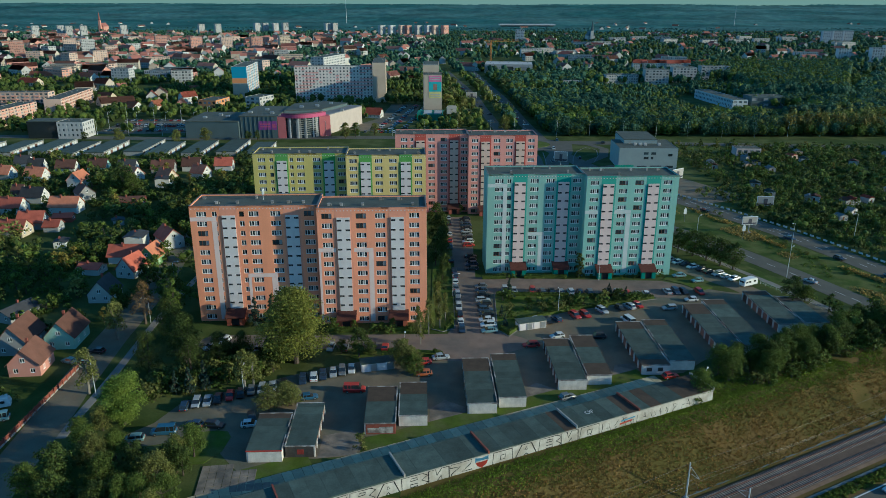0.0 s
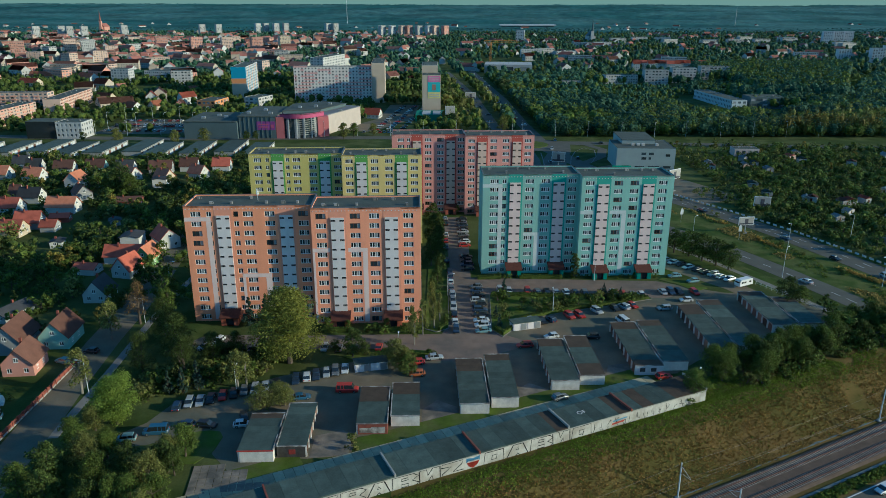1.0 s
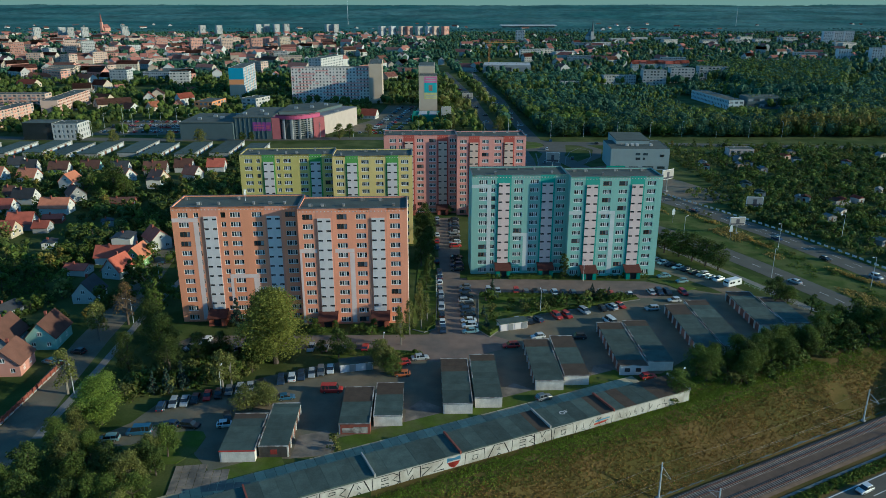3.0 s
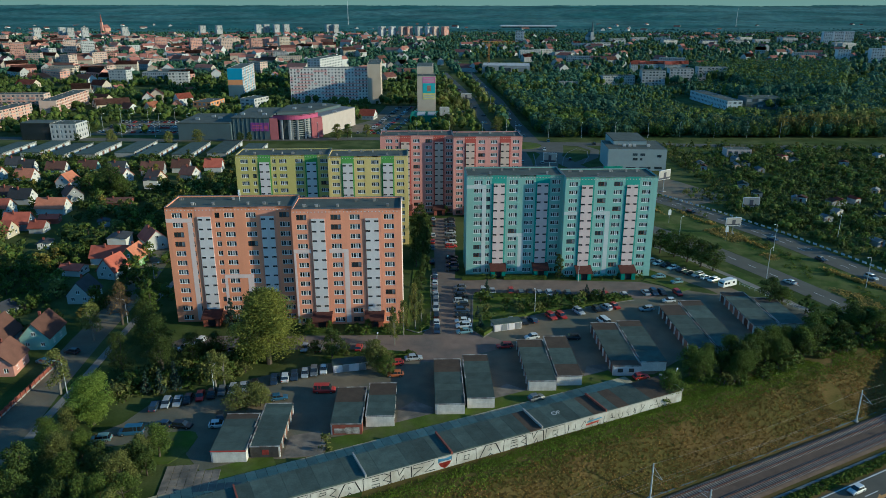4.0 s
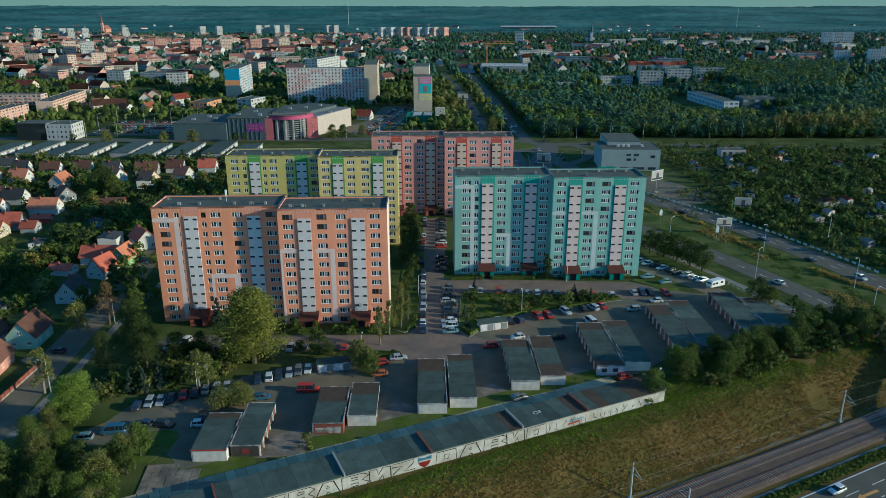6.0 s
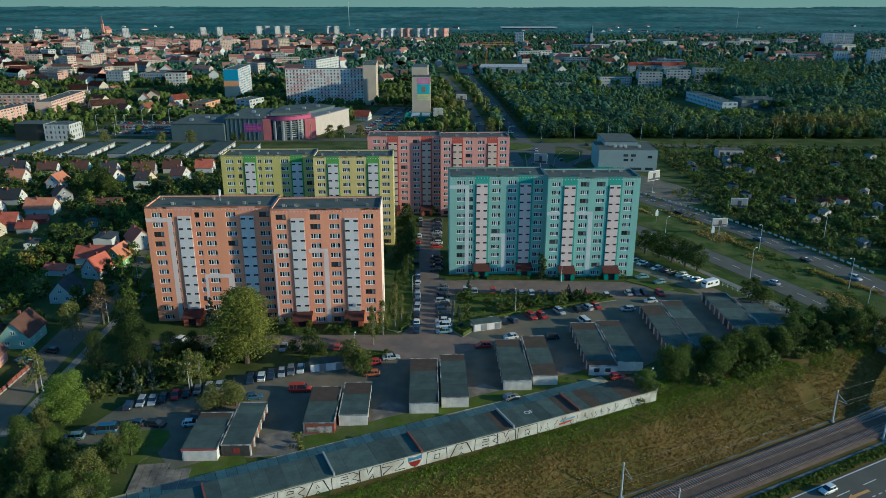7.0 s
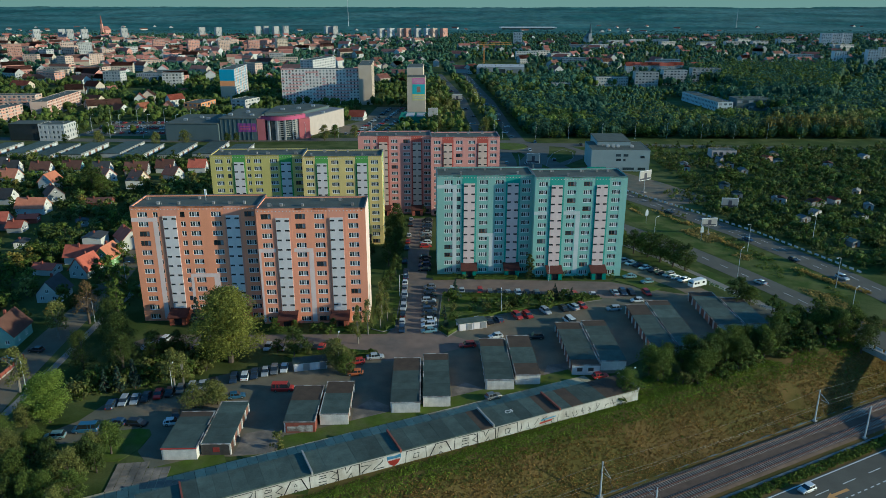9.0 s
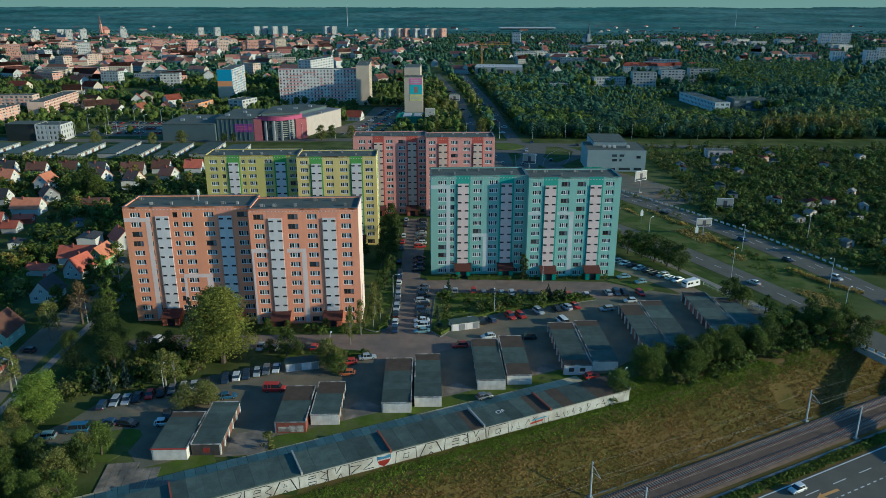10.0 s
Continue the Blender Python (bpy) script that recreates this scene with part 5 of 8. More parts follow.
def hedge(pts, w, h, leaf, seed):
    """A clipped hedge: a solid core under a skin of small leaves."""
    me = strip_mesh("hedge_core", pts, w * 0.8, h * 0.9 + 0.05, leaf, h * 0.9)
    root = tagged(new("hedge", me), "low clipped green hedge beside the asphalt", "hedge", "hedges")
    r2 = np.random.RandomState(seed)
    cen, out = [], []
    for a, b in zip(pts[:-1], pts[1:]):
        a, b = np.array(a, float), np.array(b, float)
        ln = np.linalg.norm(b - a)
        u = (b - a) / ln
        k = int(ln * 46)
        t, o, z = r2.uniform(0, 1, k), r2.uniform(-1, 1, k), r2.uniform(0.15, 1, k)
        z = np.where(np.abs(o) < 0.8, 1.0, z) * r2.uniform(0.92, 1.1, k)
        p = a + (b - a) * t[:, None] + np.stack([-u[1] * o, u[0] * o], 1) * w / 2
        cen.append(np.stack([p[:, 0], p[:, 1], z * h + 0.05], 1))
        out.append(np.stack([-u[1] * o * (z < 0.9), u[0] * o * (z < 0.9), np.full(k, 0.7)], 1))
    cen, out = np.concatenate(cen), np.concatenate(out)
    v = leaf_quads(cen, out, 0.3, r2)
    part("foliage", mesh_from("foliage", v.tolist(), np.arange(len(v)).reshape(-1, 4).tolist(), leaf), root, "small green leaves")


for k, (pts, w, h) in enumerate((([(15.8, 181.5), (17.8, 178), (20.3, 181.5), (23.6, 188), (36.6, 194)], 1.1, 1.1), ([(36.8, 194.2), (51, 199), (60, 202.3), (63.4, 203.7)], 1.1, 1.0),
                                 ([(16, 205.6), (38, 205)], 1.2, 1.1), ([(40, 204.9), (63, 204.2)], 1.2, 1.0), ([(12.4, 219.6), (20, 220.1)], 1.3, 1.1), ([(26, 220.3), (40, 221)], 1.3, 1.0),
                                 ([(50, 221.4), (54, 221.6)], 1.3, 1.1), ([(-5.5, 165.2), (-1.2, 166), (-2.4, 167.6)], 1.0, 0.9), ([(-14, 179.8), (-9, 180.2)], 1.3, 1.2), ([(-31, 179.4), (-24, 179.6)], 1.3, 1.2), ([(0.4, 180.6), (2.4, 183), (2.5, 190)], 1.1, 1.1))):
    hedge(pts, w, h, LEAF["green"], 200 + k)

# ---- parked cars ----
M_TYRE = mat("tyre", (0.02, 0.02, 0.02), rough=0.9)
M_CARGLASS = mat("car_glass", (0.02, 0.025, 0.03), rough=0.05, spec=0.9, var=0.1)
M_LIGHT = mat("headlight", (0.6, 0.6, 0.6), rough=0.2, var=0.05)
M_TAIL = mat("tail_light", (0.35, 0.02, 0.02), rough=0.3, var=0.05)
CAR_COL = {"white": (0.62, 0.63, 0.63), "silver": (0.36, 0.38, 0.40), "grey": (0.14, 0.15, 0.16), "black": (0.018, 0.019, 0.021), "red": (0.38, 0.03, 0.025),
           "blue": (0.04, 0.11, 0.19), "teal": (0.19, 0.30, 0.32), "navy": (0.03, 0.05, 0.09), "orange": (0.45, 0.13, 0.04)}
CARS = {}
wheel = bmesh.new()
add_tube(wheel, (-0.11, 0, 0), (0.11, 0, 0), 0.32, 0.32, 12)
add_tube(wheel, (-0.12, 0, 0), (0.12, 0, 0), 0.18, 0.18, 8, mi=1)
WHEEL = mesh_of("wheel", wheel, M_TYRE, M_METAL)


def loft(bm, rings, mi=0):
    R = [[bm.verts.new(p) for p in r] for r in rings]
    n = len(R[0])
    for a, b in zip(R[:-1], R[1:]):
        for i in range(n):
            j = (i + 1) % n
            bm.faces.new((a[i], a[j], b[j], b[i])).material_index = mi
    bm.faces.new(R[0][::-1]).material_index = mi
    bm.faces.new(R[-1]).material_index = mi


def car_proto(style, colour):
    L, W = {"hatch": (4.0, 1.72), "sedan": (4.5, 1.76), "estate": (4.5, 1.78), "van": (5.2, 1.95), "suv": (4.5, 1.85)}[style]
    belt = {"van": 1.05, "suv": 0.98}.get(style, 0.86)
    roof = {"van": 2.05, "suv": 1.68, "estate": 1.47}.get(style, 1.44)
    m = mat("car_paint_" + colour, CAR_COL[colour], rough=0.28, var=0.05, spec=0.6, metal=0.1)
    h = L / 2
    bm = bmesh.new()

    def ring(y, w, z0, z1):
        w /= 2
        return [(-w * 0.96, y, z0), (w * 0.96, y, z0), (w, y, z0 + 0.22), (w, y, z1 - 0.16), (w * 0.9, y, z1), (-w * 0.9, y, z1), (-w, y, z1 - 0.16), (-w, y, z0 + 0.22)]
    hood = belt - (0.02 if style == "van" else 0.06)
    loft(bm, [ring(-h, W * 0.86, 0.42, belt - 0.12), ring(-h + 0.15, W * 0.96, 0.26, belt), ring(-h * 0.4, W, 0.2, belt), ring(h * 0.35, W, 0.2, belt),
              ring(h - 0.45, W * 0.97, 0.22, hood - 0.06), ring(h - 0.08, W * 0.9, 0.28, hood - 0.2), ring(h, W * 0.8, 0.4, hood - 0.32)])
    # roof panel over the glazed cabin
    back = {"hatch": -h + 0.25, "estate": -h + 0.2, "van": -h + 0.12, "suv": -h + 0.25, "sedan": -h + 0.62}[style]
    front = {"van": h - 0.95}.get(style, h - 1.12)
    b2 = back + {"sedan": 0.5, "van": 0.1}.get(style, 0.34)
    f2 = front - (0.5 if style == "van" else 0.66)
    rw = W * 0.39
    add_box(bm, -rw, rw, b2, f2, roof - 0.09, roof, taper=0.05)
    for s in (-1, 1):
        for y in ([b2 + 0.1, (b2 + f2) / 2] if style != "van" else [b2 + 0.1, b2 + 1.0, b2 + 1.7]):
            q = W * 0.455
            add_poly(bm, ((s * q, y - 0.06, belt - 0.02), (s * q, y + 0.06, belt - 0.02), (s * (rw + 0.01), y + 0.05, roof - 0.08), (s * (rw + 0.01), y - 0.05, roof - 0.08)))
    body = mesh_of("body", bm, m)
    bm = bmesh.new()
    w0, w1 = W * 0.45, rw
    lo = [(-w0, back, belt - 0.03), (w0, back, belt - 0.03), (w0, front, belt - 0.03), (-w0, front, belt - 0.03)]
    hi = [(-w1, b2, roof - 0.08), (w1, b2, roof - 0.08), (w1, f2, roof - 0.08), (-w1, f2, roof - 0.08)]
    loft(bm, [lo, hi])
    gl = mesh_of("windows", bm, M_CARGLASS)
    root = new("car")
    nm = {"van": "panel van", "hatch": "hatchback", "estate": "estate car", "suv": "tall family car", "sedan": "saloon car"}[style]
    tagged(root, "parked %s %s with dark windows" % (colour, nm), "van" if style == "van" else "car", "parked cars")
    part("body", body, root)
    part("glazing", gl, root, "dark car glass")
    for sx in (-1, 1):
        for wy in (-h * 0.6, h * 0.62):
            part("wheel", WHEEL, root, "", pose(sx * (W / 2 - 0.1), wy, 0.32))
    lm = box(-0.2, 0.2, -0.04, 0.04, -0.07, 0.07, M_LIGHT, "headlight")
    tm = box(-0.14, 0.14, -0.04, 0.04, -0.12, 0.12, M_TAIL, "tail_light")
    for sx in (-1, 1):
        part("headlight", lm, root, "", pose(sx * W * 0.3, h - 0.05, hood - 0.33))
        part("tail_light", tm, root, "", pose(sx * W * 0.33, -h + 0.02, belt - 0.24))
    return root


def car(style, colour, x, y, yaw, z=0.04):
    m = pose(x, y, z, 0, 0, yaw)
    key = (style, colour)
    if key in CARS:
        return copy_thing(CARS[key], m)
    CARS[key] = car_proto(style, colour)
    CARS[key].matrix_basis = m
    return CARS[key]


def car_row(a, b, spec, yaw, rr, jit=0.25):
    """Cars side by side from a to b. spec: colours in order; a dot leaves a gap."""
    n = len(spec)
    for i, c in enumerate(spec):
        if c == ".":
            continue
        t = i / max(1, n - 1)
        st = rr.choice(("hatch", "estate", "suv", "sedan", "hatch"))
        car(st, c, a[0] + (b[0] - a[0]) * t + rr.uniform(-jit, jit) * 0.5, a[1] + (b[1] - a[1]) * t + rr.uniform(-jit, jit), yaw + rr.uniform(-3, 3) + (180 if rr.random() < 0.2 else 0))


rr = random.Random(8)
car_row((-57.0, 140.2), (-22.2, 157.6), "navy silver silver black red black grey silver silver black . navy white navy silver grey white".split(), 188, rr)
car("hatch", "blue", -30.2, 144.2, 285), car("van", "red", -20.4, 147.6, 272), car("hatch", "black", -41.0, 135.5, 200), car("hatch", "white", -40.6, 133.0, 280)
car("estate", "black", -48.2, 132.6, 262), car("hatch", "navy", -52.5, 132.8, 80), car("van", "blue", -57.9, 130.0, 97), car("estate", "teal", -63.2, 127.4, 100)
car("sedan", "silver", -0.6, 163.9, 282, 0.05), car("hatch", "red", -4.9, 161.2, 100), car("hatch", "orange", -4.6, 155.4, 95), car("hatch", "grey", 28.2, 144.6, 296, 0.15)
car("estate", "white", -57.6, 172.6, 165), car("hatch", "silver", -60.3, 168.9, 130)
car_row((-54, 168.2), (-41, 168.6), "black navy grey black blue".split(), 178, rr)
car_row((-29, 168.8), (-15, 169.6), "silver grey . black red".split(), 178, rr)
car_row((5.0, 180.5), (3.3, 226), "navy white black silver grey silver grey white navy black".split(), 1.5, rr, 0.15)
car_row((2.2, 236), (1.6, 288), "black . grey red white . black silver".split(), 2, rr, 0.2)
car_row((12.4, 179.6), (11.5, 212), "teal white white black navy black silver black navy grey".split(), 97, rr)
car_row((9.3, 228), (8.2, 286), "black navy black black . . red white black grey silver black navy grey black".split(), 97, rr, 0.1)
car_row((18.8, 208.9), (62.0, 206.3), "silver silver . red grey black silver white navy grey . black silver red grey white".split(), 2, rr)
car_row((26.3, 185.2), (57.2, 197.6), "silver black navy . red red . silver . black silver red".split(), 205, rr)
car_row((69.0, 208.3), (79.0, 208.2), "silver navy black . red".split(), 190, rr)
car("sedan", "teal", 76.8, 222.0, 100, 0.17), car("hatch", "teal", 81.3, 217.4, 105, 0.17)
car_row((74.5, 242), (93.8, 219.3), "white grey silver white black white black black silver white white".split(), 118, rr)
car("estate", "red", 22.9, 171.0, 98), car("hatch", "white", 30.5, 176.4, 105), car("suv", "black", 41.2, 176.2, 92), car("van", "white", 51.8, 186.4, 20)
car("estate", "silver", 66.1, 195.6, 100), car("hatch", "white", 74.4, 201.9, 95), car("hatch", "red", 54.4, 154.6, 285, 0.1)
for st, c, x, y, yaw in (("sedan", "silver", 117.6, 217.5, 30), ("hatch", "black", 138, 239.5, 205), ("suv", "silver", 146, 222, 202), ("sedan", "navy", 131.0, 262.5, 208), ("sedan", "black", 112, 301, 212)):
    car(st, c, x, y, yaw, 0.07)
p = rail_point(33.5, -14.2)
car("hatch", "white", p.x, p.y, 117, RAIL_Z + 0.06)
car("van", "teal", -95.5, 134.5, 110), car("hatch", "black", -88.5, 166.5, 80), car("hatch", "teal", -93, 161, 70)


def caravan(x, y, yaw):
    root = thing("caravan", pose(x, y, 0.05, 0, 0, yaw), "white touring caravan with dark windows parked on asphalt", "caravan", "caravans")
    bm = bmesh.new()
    prof = [(-3.0, 0.5), (-3.05, 1.2), (-2.7, 2.45), (-2.3, 2.6), (2.3, 2.6), (2.75, 2.4), (3.05, 1.3), (2.9, 0.5)]
    loft(bm, [[(sx, yy, z) for yy, z in prof] for sx in (-1.1, 1.1)])
    bmesh.ops.recalc_face_normals(bm, faces=bm.faces[:])
    bmesh.ops.bevel(bm, geom=[e for e in bm.edges if abs(e.verts[0].co.x - e.verts[1].co.x) < 0.1], offset=0.08, segments=2, affect="EDGES")
    part("body", mesh_of("body", bm, mat("caravan_white", (0.7, 0.7, 0.69), rough=0.35, var=0.05)), root)
    for sx in (-1, 1):
        for y0 in (-2.0, 0.2, 1.4):
            part("window", box(sx * 1.08, sx * 1.12, y0, y0 + 0.9, 1.4, 2.0, M_CARGLASS, "window"), root)
        part("wheel", WHEEL, root, "", pose(sx * 0.98, -0.2, 0.32))
    part("window", box(-0.8, 0.8, 2.86, 2.98, 1.5, 2.05, M_CARGLASS, "window"), root)
    part("drawbar", box(-0.06, 0.06, 2.9, 4.1, 0.4, 0.5, M_METAL, "drawbar"), root)


caravan(96.5, 214.6, 118), caravan(-98.5, 139.5, 112)

# ---- houses ----
M_GLASS_FAR = glass("town_window_glass", (0.07, 0.085, 0.095))
ROOFS = {"red": mat("tiles_red", (0.36, 0.098, 0.062), rough=0.85, var=0.2, scale=0.5, fine=5, rnd=0.25),
         "orange": mat("tiles_orange", (0.50, 0.19, 0.105), rough=0.85, var=0.18, scale=0.5, fine=5, rnd=0.15),
         "brown": mat("tiles_brown", (0.13, 0.064, 0.046), rough=0.85, var=0.2, scale=0.5, fine=5, rnd=0.25),
         "dark": mat("tiles_dark", (0.05, 0.05, 0.053), rough=0.85, var=0.2, scale=0.5, fine=5, rnd=0.25)}
WALLS = {"white": mat("house_white", (0.54, 0.53, 0.50), rough=0.9, var=0.08, rnd=0.12), "cream": mat("house_cream", (0.52, 0.44, 0.33), rough=0.9, var=0.1, rnd=0.12),
         "pink": mat("house_pink", (0.50, 0.25, 0.20), rough=0.9, var=0.1), "green": mat("house_green", (0.20, 0.34, 0.14), rough=0.9, var=0.1),
         "grey": mat("house_grey", (0.28, 0.28, 0.28), rough=0.9, var=0.1, rnd=0.15), "mint": mat("house_mint", (0.30, 0.46, 0.40), rough=0.9, var=0.1),
         "brick": M_BRICK}
HW = window_meshes(1.1, 1.25, 2, M_WHITE, "_house")
HOUSES = {}


def house_proto(w, l, eave, rise, roof, wall, extra):
    """A gabled house, its ridge along y; extra adds a lower wing."""
    root = new("house")
    tagged(root, "%s house with a steep %s tiled gable roof" % ({"white": "white plastered", "cream": "cream plastered", "pink": "pale pink", "green": "green painted", "grey": "grey plastered", "mint": "pale mint", "brick": "red brick"}[wall],
                                                           {"red": "red", "orange": "orange", "brown": "brown", "dark": "dark grey"}[roof]), "house", "family houses")
    hw = w / 2
    bm = bmesh.new()
    hs = [(1.2, 2.3, 0.9, 2.15), (w - 2.3, w - 1.2, 0.9, 2.15), (hw - 0.55, hw + 0.55, eave + 0.4, eave + 1.65)] if rise > 2.2 else [(1.2, 2.3, 0.9, 2.15), (w - 2.3, w - 1.2, 0.9, 2.15)]
    for y, sgn in ((0.0, 1), (l, -1)):
        if sgn > 0:
            add_wall(bm, (-hw, 0, 0), (1, 0, 0), w, eave, [q for q in hs if q[3] < eave], 0.15)
        else:
            add_wall(bm, (hw, l, 0), (-1, 0, 0), w, eave, [q for q in hs if q[3] < eave], 0.15)
        add_poly(bm, ((-hw, y, eave), (hw, y, eave), (0, y, eave + rise)) if sgn > 0 else ((hw, y, eave), (-hw, y, eave), (0, y, eave + rise)))
    add_poly(bm, ((hw, 0, 0), (hw, l, 0), (hw, l, eave), (hw, 0, eave)))
    add_poly(bm, ((-hw, l, 0), (-hw, 0, 0), (-hw, 0, eave), (-hw, l, eave)))
    if extra:
        add_box(bm, hw, hw + 3.2, 1.5, l - 2.0, 0, 2.6)
    wallob = part("wall", mesh_of("wall", bm, WALLS[wall]), root)
    bm = bmesh.new()
    ov, t = 0.45, 0.18
    k = rise / hw
    for s in (-1, 1):
        a = (s * (hw + ov), -ov, eave - ov * k)
        q = [a, (s * (hw + ov), l + ov, a[2]), (0, l + ov, eave + rise), (0, -ov, eave + rise)]
        if s < 0:
            q = q[::-1]
        up = [(p[0], p[1], p[2] + t) for p in q]
        dn = [(p[0], p[1], p[2] + 0.02) for p in q]
        add_poly(bm, up)
        add_poly(bm, dn[::-1])
        for i in range(4):
            j = (i + 1) % 4
            add_poly(bm, (dn[i], dn[j], up[j], up[i]))
    rf = part("roof", mesh_of("roof", bm, ROOFS[roof]), root)
    if extra:
        part("wing_roof", box(hw - 0.1, hw + 3.5, 1.2, l - 1.7, 2.6, 2.8, ROOFS[roof], "wing_roof"), root)
    part("chimney", box(-0.9, -0.3, l * 0.6, l * 0.6 + 0.5, eave + rise * 0.5, eave + rise + 0.9, M_BRICK, "chimney"), root)
    for x in (-hw + 1.75, hw - 1.75):
        for y, yaw in ((0.05, 0), (l - 0.05, 180)):
            f = part("window", HW[0], root, "", pose(x, y, 0.9, 0, 0, yaw))
            part("pane", HW[1], f)
    if rise > 2.2:
        f = part("window", HW[0], root, "", pose(0, -0.08, eave + 0.35))
        part("pane", HW[1], f)
    for yy in (l * 0.3, l * 0.7):
        f = part("window", HW[0], root, "", pose(hw + 0.02, yy - 0.3, 0.9, 0, 0, 90))
    return root


def house(x, y, yaw, roof="red", wall="white", w=8.5, l=9.5, eave=3.4, rise=4.2, extra=0):
    """A house with its front gable's middle at x, y."""
    key = (w, l, eave, rise, roof, wall, extra)
    m = pose(x, y, 0, 0, 0, yaw)
    if key in HOUSES:
        return copy_thing(HOUSES[key], m)
    HOUSES[key] = house_proto(w, l, eave, rise, roof, wall, extra)
    HOUSES[key].matrix_basis = m
    return HOUSES[key]


# far-town tiles and plaster, muted: distance haze is put into these colours
ROOFS["old_red"] = mat("tiles_old_red", (0.235, 0.098, 0.078), rough=0.9, var=0.2, scale=0.3, fine=3, rnd=0.3)
ROOFS["old_orange"] = mat("tiles_old_orange", (0.30, 0.145, 0.105), rough=0.9, var=0.2, scale=0.3, fine=3, rnd=0.25)
WALLS["old_white"] = mat("house_old_white", (0.40, 0.40, 0.39), rough=0.9, var=0.1, rnd=0.2)
WALLS["old_cream"] = mat("house_old_cream", (0.40, 0.345, 0.28), rough=0.9, var=0.1, rnd=0.2)
FAR_H = {}


def far_house(x, y, yaw, roof, wall, w, l, eave, rise):
    """A distant house: plastered body with windows and a gabled roof."""
    key = (w, l, eave, roof, wall)
    m = pose(x, y, 0, 0, 0, yaw)
    if key in FAR_H:
        return copy_thing(FAR_H[key], m)
    hw = w / 2
    bm = bmesh.new()
    nf = int(eave / 3)
    for org, ux, ln in (((-hw, 0, 0), (1, 0, 0), w), ((hw, 0, 0), (0, 1, 0), l), ((hw, l, 0), (-1, 0, 0), w), ((-hw, l, 0), (0, -1, 0), l)):
        nc = int(ln / 3)
        add_wall(bm, org, ux, ln, eave, [(ln * (c + 0.3) / nc, ln * (c + 0.7) / nc, 0.9 + 3 * f, 2.3 + 3 * f) for c in range(nc) for f in range(nf)], 0.25)
    add_poly(bm, ((-hw, 0, eave), (hw, 0, eave), (0, 0, eave + rise)))
    add_poly(bm, ((hw, l, eave), (-hw, l, eave), (0, l, eave + rise)))
    add_box(bm, -hw + 0.3, hw - 0.3, 0.3, l - 0.3, 0.1, eave - 0.1, mi=1)
    root = new("house", mesh_of("house", bm, WALLS[wall], M_GLASS))
    root.matrix_basis = m
    tagged(root, "distant %s plastered house with %s tiled roof" % (wall.replace("_", " "), roof.replace("_", " ")), "house", "town houses")
    bm = bmesh.new()
    for s in (-1, 1):
        q = [(s * (hw + 0.4), -0.4, eave - 0.3), (s * (hw + 0.4), l + 0.4, eave - 0.3), (0, l + 0.4, eave + rise + 0.1), (0, -0.4, eave + rise + 0.1)]
        add_poly(bm, q if s > 0 else q[::-1])
    bmesh.ops.solidify(bm, geom=bm.faces[:], thickness=0.15)
    part("roof", mesh_of("roof", bm, ROOFS[roof]), root)
    FAR_H[key] = root
    return root


KEEP = []          # footprints, and clearings that open the camera's view of buildings, where nothing grows


def near_house(*a, **k):
    KEEP.append((a[0] - 4 * math.sin(radians(a[2])), a[1] + 4 * math.cos(radians(a[2])), 8.0))
    KEEP.append((a[0] + 5 * math.sin(radians(a[2])), a[1] - 6, 6.5))
    size = (8.5, 9.5, 3.4, 4.2)
    w, l, e, r = tuple(a[5:]) + size[len(a) - 5:]
    return house(*a[:5], round(w * 0.82, 2), round(l * 0.8, 2), round(e * 0.92, 2), round(r * 0.86, 2))


near_house(-98, 249, 40, "red", "white", 9, 12, 4.2, 4.0)
near_house(-111.5, 246, 4, "dark", "white", 8, 9, 5.6, 0.7)
near_house(-103, 236, 92, "red", "white", 8, 15, 3.2, 3.6)
near_house(-100.5, 230, -4, "orange", "green", 8, 10, 3.6, 4.2)
near_house(-103.5, 219, -14, "red", "white", 8, 10, 3.2, 4.6)
near_house(-113, 224, 84, "red", "white", 7, 9, 2.4, 1.4)
near_house(-102.3, 198.5, 2, "dark", "white", 8.5, 10, 3.0, 4.6)
near_house(-98.8, 168.2, 4, "brown", "mint", 9, 12, 3.8, 4.6)
near_house(-109, 164.5, 4, "brown", "grey", 9.5, 13, 3.8, 5.0)
near_house(-100, 153.8, 6, "brown", "pink", 9, 10, 3.6, 4.2)
near_house(-123, 184, -20, "dark", "grey", 8, 12, 2.6, 1.6)
near_house(-212, 376, 95, "dark", "white")
near_house(-193.4, 372.5, 93, "brown", "white", 8.5, 12)
near_house(-178, 375, 91, "brown", "mint", 8.5, 12)
near_house(-162, 373, 93, "dark", "white", 8.5, 11)
near_house(-142, 373, 97, "brown", "grey", 9, 14)
near_house(-130.5, 379, 93, "brown", "white", 8.5, 11)
near_house(-113.5, 380, 93, "red", "white", 8.5, 11)
near_house(-200, 354, 83, "orange", "white", 8.5, 12)
near_house(-177.8, 337.5, -4, "orange", "white", 9, 11, 4.4, 4.2)
near_house(-154, 355, 58, "orange", "white", 8.5, 11)
near_house(-135, 350, 62, "orange", "cream", 8, 10)
near_house(-136.5, 340, 10, "dark", "white", 8, 7, 4.4, 0.5)
near_house(-121, 360, 66, "orange", "white", 8.5, 10)
near_house(-179, 313.5, 87, "dark", "white", 8.5, 12)
near_house(-190.5, 318, 87, "brown", "white", 7.5, 6)
near_house(-161.5, 316.5, 40, "brown", "grey", 8.5, 11)
near_house(-155.5, 297.5, 89, "orange", "white", 9, 15)
